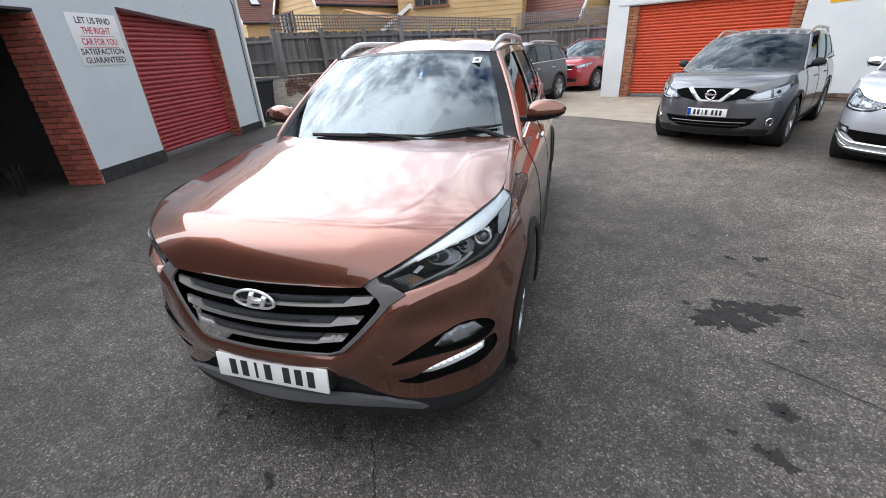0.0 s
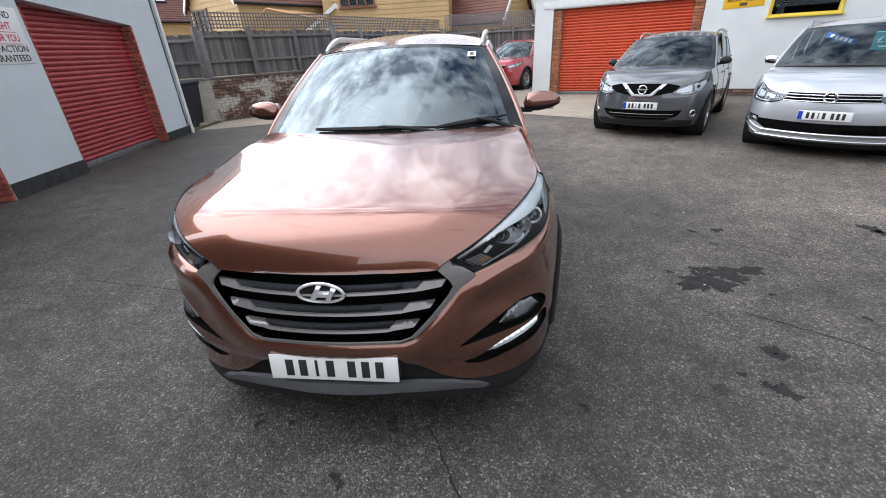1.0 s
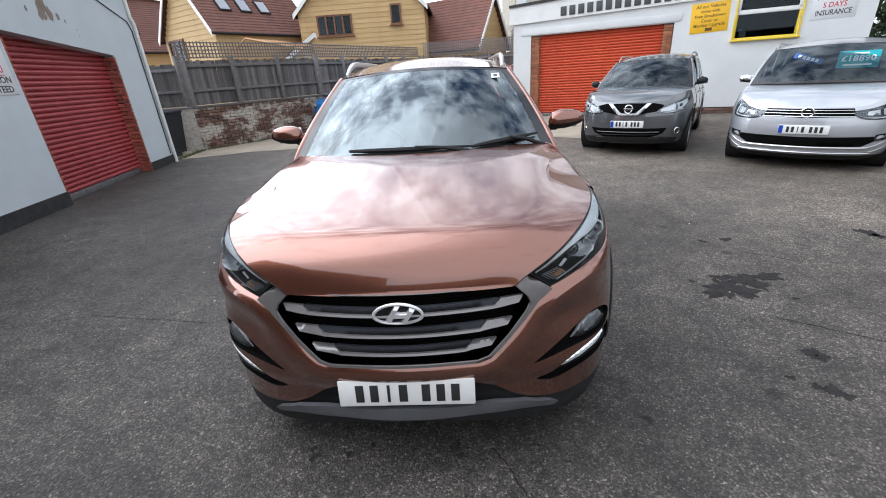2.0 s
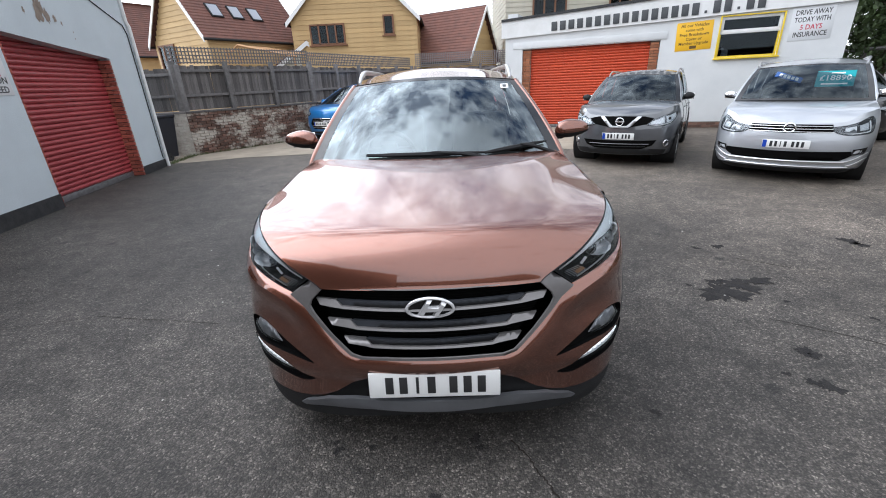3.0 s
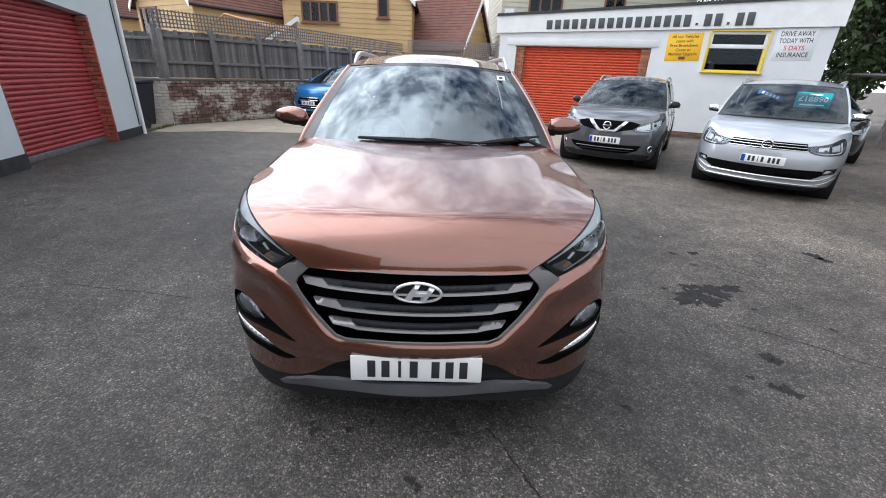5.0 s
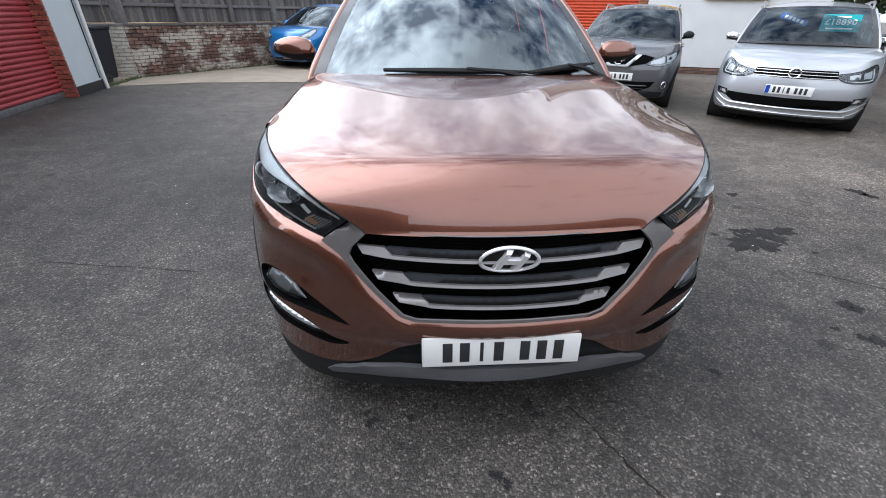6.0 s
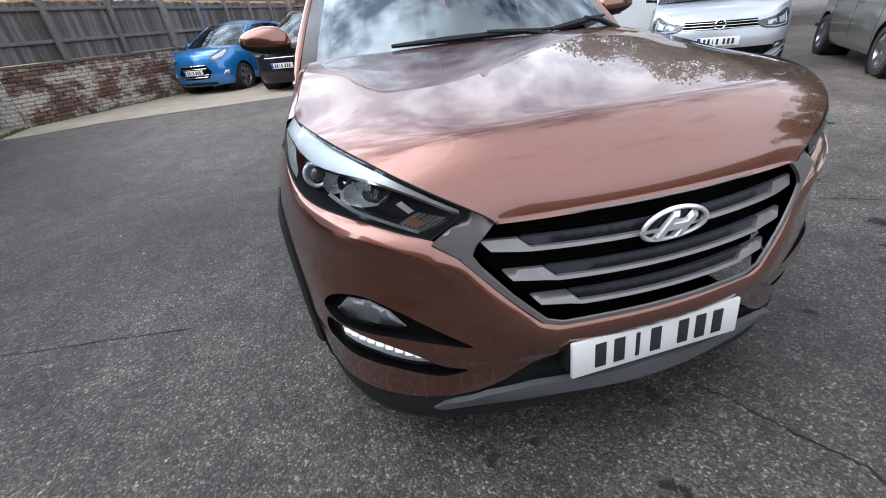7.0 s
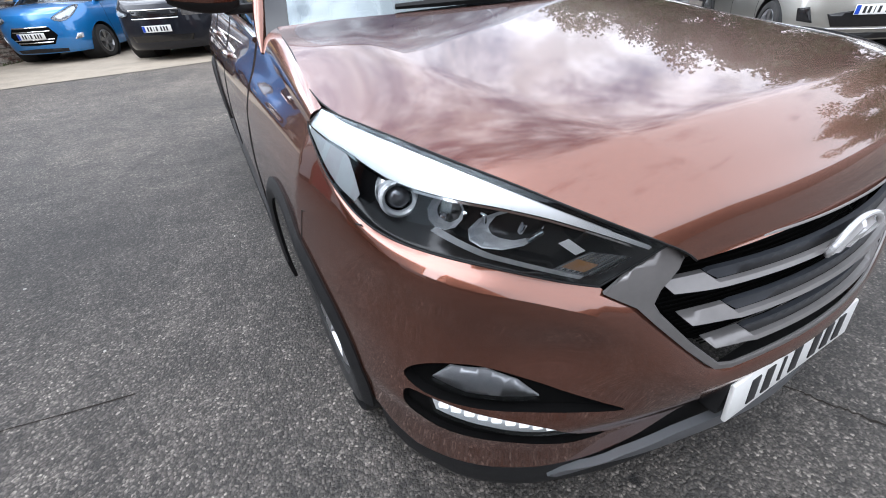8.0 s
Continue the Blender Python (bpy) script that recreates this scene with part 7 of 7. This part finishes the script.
for z_out, z_mid, s_o, s_k in ((0.744, 0.743, 0.468, 0.375), (0.668, 0.665, 0.418, 0.316), (0.598, 0.594, 0.352, 0.258)):
    top = [(s_o + 0.000, z_out + 0.025), (s_k + 0.004, z_out + 0.026), (s_k - 0.024, z_mid + 0.008), (0.0, z_mid + 0.007)]
    bot = [(0.0, z_mid), (s_k - 0.03, z_mid), (s_k, z_out), (s_o - 0.024, z_out + 0.004)]
    bm = bmesh.new()
    panel(bm, mirror_loop(bot + top), [], 0.02, lambda a, b: HP(a, b, 0.008 - 0.020 * (b - z_mid) / 0.04), lambda a, b: HP(a, b, 0.008 - 0.020 * (b - z_mid) / 0.04 - 0.010))
    bar = part("grille_bar", bm, GRILLE_BAR, grille, "gunmetal grille bar with thick ends")
    bm = bmesh.new()
    panel(bm, mirror_loop([(0.0, z_mid + 0.008), (s_k - 0.028, z_mid + 0.009), (s_k, z_out + 0.025), (s_k - 0.01, z_out + 0.028), (0.0, z_mid + 0.030)]), [], 0.03, lambda a, b: HP(a, b, -0.006), lambda a, b: HP(a, b, -0.016))
    part("dark_inlay", bm, GRILLE_DARK, bar)

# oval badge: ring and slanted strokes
bz, by = 0.757, HS(0, 0.757).y - 0.012
badge_m = Matrix.Translation((0, by, bz)) @ Matrix.Rotation(radians(8), 4, "X")
bm = bmesh.new()
ring = [badge_m @ Vector((0.087 * math.cos(t), -0.004 * math.cos(2 * t), 0.043 * math.sin(t))) for t in np.linspace(0, 2 * math.pi, 49)]
tube(bm, ring, 0.0058, 8, False)
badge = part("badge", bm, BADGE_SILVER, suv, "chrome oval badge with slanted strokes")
bm = bmesh.new()
c0 = bm.verts.new(badge_m @ Vector((0, 0.006, 0)))
vs = [bm.verts.new(badge_m @ Vector((0.083 * math.cos(t), 0.006, 0.040 * math.sin(t)))) for t in np.linspace(0, 2 * math.pi, 40)[:-1]]
for i in range(len(vs)):
    bm.faces.new((c0, vs[i], vs[(i + 1) % len(vs)]))
part("badge_back", bm, GLOSS_BLACK, badge)
for q in ([(-0.050, -0.030), (-0.030, -0.036), (0.010, 0.035), (-0.010, 0.036)], [(0.004, -0.037), (0.026, -0.036), (0.064, 0.022), (0.044, 0.030)], [(-0.026, -0.011), (0.036, -0.011), (0.040, 0.008), (-0.018, 0.010)]):
    # each stroke is a ridge with slanting flanks
    bm = bmesh.new()
    cx, cz = sum(p[0] for p in q) / 4, sum(p[1] for p in q) / 4
    f = [bm.verts.new(badge_m @ Vector((a, 0.004, b))) for a, b in q]
    t = [bm.verts.new(badge_m @ Vector((cx + (a - cx) * 0.72, -0.008, cz - 0.003 + (b - cz) * 0.80))) for a, b in q]
    bm.faces.new(t)
    for i in range(4):
        bm.faces.new((t[i], t[(i + 1) % 4], f[(i + 1) % 4], f[i]))
    part("badge_stroke", bm, BADGE_SILVER, badge)

# plate on its bracket, skid plate
plate(suv, pose(0, -0.010, 0.428, -6.5, 0, 0), False)
bm = bmesh.new()
box(bm, (0, 0.026, 0.432), (0.525, 0.055, 0.112), 0.008, None)
part("plate_bracket", bm, TRIM_BLACK, suv)
SK = [(0.0, 0.293), (0.25, 0.287), (0.45, 0.260), (0.605, 0.224), (0.628, 0.232), (0.595, 0.257), (0.47, 0.312), (0.34, 0.336), (0.0, 0.350)]
bm = bmesh.new()
panel(bm, mirror_loop(SK), [], 0.03, lambda a, b: HS(a, b, 0.024 + 0.022 * ease(0.35, 0.0, abs(a)) - 0.02 * ease(0.30, 0.24, b)), lambda a, b: HS(a, b, 0.024 + 0.022 * ease(0.35, 0.0, abs(a)) - 0.02 * ease(0.30, 0.24, b) - 0.02))
part("skid_plate", bm, SKID, suv, "silver-grey skid plate")
bm = bmesh.new()
box(bm, (0, 2.3, 0.27), (1.4, 3.7, 0.08))
box(bm, (0, 0.52, 0.28), (1.0, 0.6, 0.05))
part("underbody", bm, TRIM_BLACK, suv)
# added near-black block that stops sight through the panel gaps
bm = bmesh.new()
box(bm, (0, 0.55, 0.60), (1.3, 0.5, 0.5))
part("engine_bay_filler", bm, VOID, suv)

# glass house
GH = dict(belt=belt, roof_x=curve_of([1.7, 1.95, 2.5, 3.3, 4.1], [0.575, 0.590, 0.618, 0.612, 0.56]), roof_z=curve_of([1.7, 1.95, 2.5, 3.3, 4.1], [1.500, 1.522, 1.565, 1.560, 1.49]),
          a_base=1.36, a_top=1.97, roof_end=3.98, tail=4.2, screen_base=1.10, screen_top=1.80, crown=0.068, glass=[SCREEN, PRIVACY, PRIVACY], rails=SATIN, waist=CHROME,
          windows=[[(1.66, 0.06), (2.42, 0.06), (2.46, 0.91), (2.10, 0.91)], [(2.52, 0.06), (3.30, 0.06), (3.22, 0.90), (2.55, 0.91)], [(3.40, 0.12), (3.92, 0.30), (3.78, 0.80), (3.33, 0.86)]])
side_at, pane_at, base_at = greenhouse(suv, HS, GH, BROWN)
cabin(suv, 0.90, 1.55, 1.09, 2.12, 1.6)
bm = bmesh.new()
surface(bm, lambda u, v: Vector((0.02, 0, 0)) * 0 + Vector(((2 * u - 1) * 0.745, 1.085 + 0.27 * abs(2 * u - 1) ** 2.2 + 0.05 * v, 1.098 + 0.012 * v - 0.018 * abs(2 * u - 1) ** 2)), 40, 3)
part("cowl", bm, TRIM_BLACK, suv, "black plastic cowl under the wipers")


def wiper(u0, v0, u1, v1, pu, pv):
    bm = bmesh.new()
    pts = [pane_at(u0 + (u1 - u0) * t, v0 + (v1 - v0) * t) + Vector((0, -0.012, 0.016)) for t in np.linspace(0, 1, 12)]
    tube(bm, pts, [0.006 + 0.009 * math.sin(math.pi * min(1, 0.1 + i / 12)) for i in range(12)], 6)
    w = part("wiper", bm, TRIM_BLACK, suv, "black flat-blade wiper")
    bm = bmesh.new()
    mid = pts[6]
    tube(bm, [pane_at(pu, pv) + Vector((0, -0.03, 0.005)), mid.lerp(pane_at(pu, pv), 0.4) + Vector((0, -0.02, 0.022)), mid + Vector((0, -0.004, 0.012))], [0.015, 0.012, 0.009], 6)
    part("wiper_arm", bm, TRIM_BLACK, w)


wiper(0.24, 0.098, 0.70, 0.090, 0.76, 0.03)
wiper(0.69, 0.085, 0.955, 0.160, 0.975, 0.05)
for side in (1, -1):
    p = HS(HS.s_of_y(1.60), belt(1.60), 0.0)
    mirror(suv, (side * 0.945, 1.64, 1.185), side, BROWN)
    bm = bmesh.new()
    tube(bm, [Vector((side * (abs(pane_at(0.03, v).x) - 0.03), pane_at(0.03, v).y + 0.06, pane_at(0.03, v).z - 0.03)) for v in np.linspace(0.05, 0.95, 9)], 0.030, 8)
    part("pillar_lining", bm, LINER, suv)
    for y in (1.52, 2.50, 3.36):
        dark_slot("door_gap", [HS(HS.s_of_y(y), 0.42 + (belt(y) - 0.43) * k / 9, -0.0005, side) for k in range(10)], 0.004, suv)
    dark_slot("wing_gap", [HS(s, z, 0.0, side) for s, z in ((k_s(0.62), k_z(0.62)), (1.28, 0.80), (1.30, 0.72))], 0.0016, suv)
    for y in (2.34, 3.20):
        p = HS(HS.s_of_y(y), belt(y) - 0.15, 0.018, side)
        bm = bmesh.new()
        box(bm, p, (0.028, 0.21, 0.030), 0.012)
        part("door_handle", bm, CHROME, suv, "bright door handle")
bm = bmesh.new()
m = Matrix.Translation((0.475, 1.78, 1.448)) @ Matrix.Rotation(radians(62), 4, "X")
box(bm, (0, 0, 0), (0.055, 0.055, 0.002), 0, Matrix.Translation(pane_at(0.895, 0.845) + Vector((0, 0.0, 0.012))) @ Matrix.Rotation(radians(30), 4, "X"))
stick = part("sticker", bm, WHITE_PVC, suv, "small white sticker on the windscreen")
bm = bmesh.new()
box(bm, (0, 0, 0.0015), (0.024, 0.030, 0.001), 0, Matrix.Translation(pane_at(0.895, 0.845) + Vector((0, 0.0, 0.012))) @ Matrix.Rotation(radians(30), 4, "X"))
part("bar", bm, INK_GREY, stick)
bm = bmesh.new()
box(bm, (0.0, 1.98, 1.475), (0.24, 0.03, 0.065), 0.015)
tube(bm, [(0.0, 1.95, 1.50), (0, 1.90, 1.545)], 0.012, 6)
part("rear_view_mirror", bm, TRIM_BLACK, suv)


# ---- parked cars round the yard ----
def spec(**k):
    d = dict(half=0.90, long=4.38, high=1.59, nose=0.90, hood=1.08, belt=1.02, axle=0.88, base=2.65, wheel=0.34, a_base=1.15, a_top=1.95, screen_base=0.95, plate=0.50,
             lamp=[(0.50, 0.80), (0.62, 0.76), (0.85, 0.79), (1.12, 0.88), (1.22, 0.94), (1.0, 0.915), (0.70, 0.87)])
    d.update(k)
    return d


# dark grey crossover with a chrome V in its grille
c_grey = spec(roof=0.72, mirror_mat=TRIM_BLACK, rails=SATIN, bright=False, clad=True, nose=0.87, plate=0.525,
              lamp=[(0.43, 0.715), (0.60, 0.690), (0.84, 0.715), (1.02, 0.80), (1.12, 0.90), (0.98, 0.885), (0.70, 0.845), (0.53, 0.785)],
              middle=[([(0, 0.670), (0.16, 0.672), (0.34, 0.705), (0.45, 0.725), (0.55, 0.815), (0.40, 0.848), (0, 0.855)], VOID, "grille_mesh"),
                      ([(0, 0.31), (0.40, 0.315), (0.56, 0.37), (0.62, 0.46), (0.45, 0.455), (0, 0.45)], VOID, "lower_intake"), ([(0, 0.21), (0.86, 0.21), (0.86, 0.29), (0.5, 0.315), (0, 0.32)], TRIM_BLACK, "lower_bumper")])
c_grey["bulbs"] = (0.62,)
c_grey["strips"] = [(0.395, 0.50, 0.006, STEEL_GREY), (0.35, 0.45, 0.006, TRIM_BLACK)]
grey, gsh = background_car("parked_car", "dark grey crossover car with a chrome V grille", pose(3.04, 6.12, 0, 0, 0, -31), PAINT_GREY, c_grey)
for side in (1, -1):
    patch("chrome_v", gsh, [(0.0, 0.662), (0.130, 0.664), (0.185, 0.692), (0.345, 0.848), (0.280, 0.851), (0.150, 0.730), (0.115, 0.700), (0.0, 0.694)], REFLECTOR, grey, 0.016, 0.016, 0.04, side, "bright chrome chevron")
    p = gsh(0.80, 0.40, 0.008, side)
    q = gsh(0.80, 0.40, 0.03, side)
    bm = bmesh.new()
    ax = (q - p).normalized()
    lathe(bm, [(0.028, 0.0), (0.050, 0.006), (0.060, 0.0), (0.056, -0.01)], 24, Matrix.Translation(p) @ ax.to_track_quat("X", "Z").to_matrix().to_4x4())
    part("fog_lamp", bm, CHROME, grey, "round fog lamp in a bright ring")
bm = bmesh.new()
lathe(bm, [(0.052, 0.0), (0.064, 0.012), (0.072, 0.0)], 28, Matrix.Translation(gsh(0, 0.765, 0.020)) @ Matrix.Rotation(radians(-90), 4, "Z"))
box(bm, gsh(0, 0.765, 0.026), (0.15, 0.012, 0.028), 0.004)
part("badge", bm, CHROME, grey, "round chrome badge with a bar")

# silver people carrier
c_silver = spec(half=0.915, long=4.53, high=1.63, nose=0.82, hood=1.06, belt=1.04, axle=0.93, base=2.79, a_base=1.12, a_top=1.98, screen_base=0.92, rails=SATIN, wheel=0.33, plate=0.545, mirror_mat=CHROME, roof=0.76, corner=0.34,
                lamp=[(0.45, 0.745), (0.52, 0.690), (0.66, 0.664), (0.90, 0.672), (1.02, 0.700), (1.06, 0.790), (1.05, 0.872), (0.99, 0.880), (0.80, 0.828), (0.60, 0.785), (0.46, 0.765)], lamp_mat=LAMP_DARK,
                cells=[(0.24, 0.46, 0.36, 0.76, REFLECTOR, "lamp_reflector"), (0.54, 0.78, 0.30, 0.74, REFLECTOR, "lamp_reflector"), (0.16, 0.84, 0.09, 0.17, LIGHT_GUIDE, "light_strip"), (0.82, 0.86, 0.15, 0.80, LIGHT_GUIDE, "light_strip")],
                middle=[([(0, 0.690), (0.47, 0.705), (0.46, 0.80), (0, 0.80)], VOID, "grille_mesh"), ([(0, 0.330), (0.62, 0.335), (0.74, 0.40), (0.72, 0.46), (0, 0.45)], VOID, "lower_intake"), ([(0, 0.145), (0.70, 0.145), (0.92, 0.165), (0.98, 0.215), (0, 0.215)], TRIM_BLACK, "lower_valance")],
                pieces=[([(0.72, 0.40), (0.95, 0.42), (0.98, 0.50), (0.74, 0.485)], GLOSS_BLACK, "fog_recess"), ([(0.75, 0.43), (0.86, 0.44), (0.87, 0.475), (0.77, 0.47)], REFLECTOR, "fog_lamp")],
                strips=[(0.778, 0.45, 0.0045, CHROME), (0.742, 0.46, 0.0045, CHROME), (0.706, 0.47, 0.0045, CHROME), (0.318, 0.68, 0.012, SATIN), (0.245, 0.76, 0.009, SATIN)])
silver, ssh = background_car("parked_car", "silver people carrier with price cards behind its windscreen", pose(4.71, 4.52, 0, 0, 0, -40), PAINT_SILVER, c_silver)
for side in (1, -1):
    bm = bmesh.new()
    tube(bm, [ssh(s, 0.325 + 0.10 * ease(0.66, 1.0, s), 0.014, side) for s in np.linspace(0.64, 1.02, 10)], 0.007, 6)
    tube(bm, [ssh(s, 0.265 + 0.09 * ease(0.7, 1.05, s), 0.014, side) for s in np.linspace(0.72, 1.06, 10)], 0.006, 6)
    part("bumper_strip", bm, SATIN, silver, "chrome bumper strip")
bm = bmesh.new()
m = Matrix.Translation(ssh(0, 0.755, 0.02)) @ Matrix.Rotation(radians(-90), 4, "Z")
lathe(bm, [(0.050, 0.0), (0.060, 0.010), (0.070, 0.0), (0.066, -0.012)], 30, m)
part("badge", bm, CHROME, silver, "round chrome badge")


def price_card(car_m, x, y, z, w, h, tilt, roll, mat, label, bars, words=""):
    c = thing("price_card", label, "card", car_m @ pose(x, y, z, tilt, roll, 0))
    bm = bmesh.new()
    box(bm, (0, 0, 0), (w, 0.004, h), 0.001)
    part("card", bm, mat, c)
    for bx, bz_, bw, bh in bars:
        bm = bmesh.new()
        box(bm, (bx, -0.003, bz_), (bw, 0.002, bh))
        part("bar", bm, WHITE_PVC, c)
    if words:
        writing(words, 0.12, WHITE_PVC, pose(0, -0.003, 0.01, 90, 0, 0), c, "lettering", w * 0.82, 0.001)


SM = pose(4.71, 4.52, 0, 0, 0, -40)
price_card(SM, 0.34, 1.52, 1.33, 0.44, 0.26, -32, 0, TEAL, "teal price card with white figures behind a windscreen", [(0, -0.085, 0.30, 0.022), (0.02, 0.09, 0.16, 0.02)], "£18890")
price_card(SM, -0.22, 1.56, 1.37, 0.36, 0.09, -32, 18, NAVY, "blue and white strip behind a windscreen", [(-0.11 + 0.055 * k, 0, 0.04, 0.05) for k in range(5)])

# bright blue hatchback by the wall
c_blue = spec(cells=[(0.14, 0.86, 0.18, 0.84, REFLECTOR, "lamp_reflector")], half=0.88, long=4.10, high=1.60, nose=0.88, hood=1.08, belt=1.02, axle=0.80, base=2.61, wheel=0.31, a_base=0.95, a_top=1.85, screen_base=0.75, plate=0.52,
              lamp=[(0.46, 0.80), (0.60, 0.74), (0.80, 0.80), (1.02, 0.93), (1.10, 1.0), (0.9, 0.97), (0.62, 0.88)],
              middle=[([(0, 0.36), (0.34, 0.37), (0.46, 0.52), (0.36, 0.665), (0, 0.685)], VOID, "grille_mesh"), ([(0, 0.22), (0.5, 0.22), (0.52, 0.28), (0, 0.30)], TRIM_BLACK, "lower_lip")],
              strips=[(0.67, 0.34, 0.010, CHROME), (0.60, 0.36, 0.008, CHROME), (0.46, 0.38, 0.008, CHROME), (0.41, 0.34, 0.010, CHROME)],
              pieces=[([(0.70, 0.42), (0.86, 0.44), (0.88, 0.52), (0.78, 0.52)], REFLECTOR, "fog_lamp")])
background_car("parked_car", "bright blue small hatchback parked by the brick wall", pose(-3.73, 11.55, 0, 0, 0, -26), PAINT_BLUE, c_blue)

# midnight-dark sport utility car
c_night = spec(half=0.925, long=4.48, high=1.64, nose=0.95, hood=1.10, belt=1.06, axle=0.90, base=2.67, wheel=0.35, a_base=1.25, a_top=1.98, screen_base=1.05, plate=0.56, clad=True, rails=SATIN, bright=True, waist=CHROME,
               middle=[([(0, 0.72), (0.40, 0.74), (0.46, 0.83), (0, 0.86)], GLOSS_BLACK, "grille_mesh"), ([(0, 0.34), (0.55, 0.34), (0.6, 0.44), (0, 0.46)], GLOSS_BLACK, "lower_intake")],
               strips=[(0.865, 0.46, 0.008, CHROME), (0.725, 0.42, 0.008, CHROME)])
background_car("parked_car", "dark grey sport utility car with chrome window line", pose(-1.52, 9.95, 0, 0, 0, -24), PAINT_NIGHT, c_night)

# red sport utility car behind the office corner
c_crimson = dict(c_night)
c_crimson.update(rails=SATIN, high=1.65)
background_car("parked_car", "red sport utility car parked beyond the office corner", pose(0.72, 14.75, 0, 0, 0, -29), PAINT_CRIMSON, c_crimson)

# black saloon and grey-beige small car on the far side
c_black = spec(half=0.90, long=4.4, high=1.48, nose=0.80, hood=1.0, belt=0.97, axle=0.90, base=2.65, wheel=0.32, a_base=1.20, a_top=2.05, screen_base=0.98, plate=0.5,
               middle=[([(0, 0.60), (0.40, 0.62), (0.42, 0.70), (0, 0.72)], GLOSS_BLACK, "grille_mesh"), ([(0, 0.30), (0.6, 0.30), (0.6, 0.40), (0, 0.42)], GLOSS_BLACK, "lower_intake")], strips=[(0.66, 0.40, 0.007, CHROME), (0.28, 0.7, 0.008, CHROME)],
               lamp=[(0.48, 0.68), (0.60, 0.63), (0.85, 0.66), (1.08, 0.76), (1.16, 0.83), (0.95, 0.80), (0.70, 0.75)])
background_car("parked_car", "black car parked in the row of cars", pose(8.2, 7.6, 0, 0, 0, -33), PAINT_BLACK, c_black)
c_beige = spec(half=0.865, long=4.0, high=1.49, nose=0.82, hood=1.02, belt=0.98, axle=0.80, base=2.51, wheel=0.31, a_base=1.0, a_top=1.80, screen_base=0.80, plate=0.55,
               lamp=[(0.42, 0.72), (0.58, 0.66), (0.82, 0.70), (1.02, 0.84), (1.10, 0.93), (0.88, 0.90), (0.60, 0.80)],
               middle=[([(0, 0.66), (0.34, 0.67), (0.38, 0.73), (0, 0.76)], GLOSS_BLACK, "grille_mesh"), ([(0, 0.36), (0.42, 0.36), (0.50, 0.50), (0, 0.58)], GLOSS_BLACK, "lower_intake"), ([(0, 0.22), (0.7, 0.22), (0.7, 0.27), (0, 0.29)], TRIM_BLACK, "lower_lip")],
               strips=[(0.715, 0.36, 0.012, CHROME), (0.335, 0.62, 0.007, CHROME)],
               pieces=[([(0.62, 0.40), (0.80, 0.42), (0.84, 0.56), (0.70, 0.58)], GLOSS_BLACK, "fog_recess")])
background_car("parked_car", "grey-beige small hatchback parked at the end of the row", pose(6.40, 2.30, 0, 0, 0, -39.5), PAINT_BEIGE, c_beige)
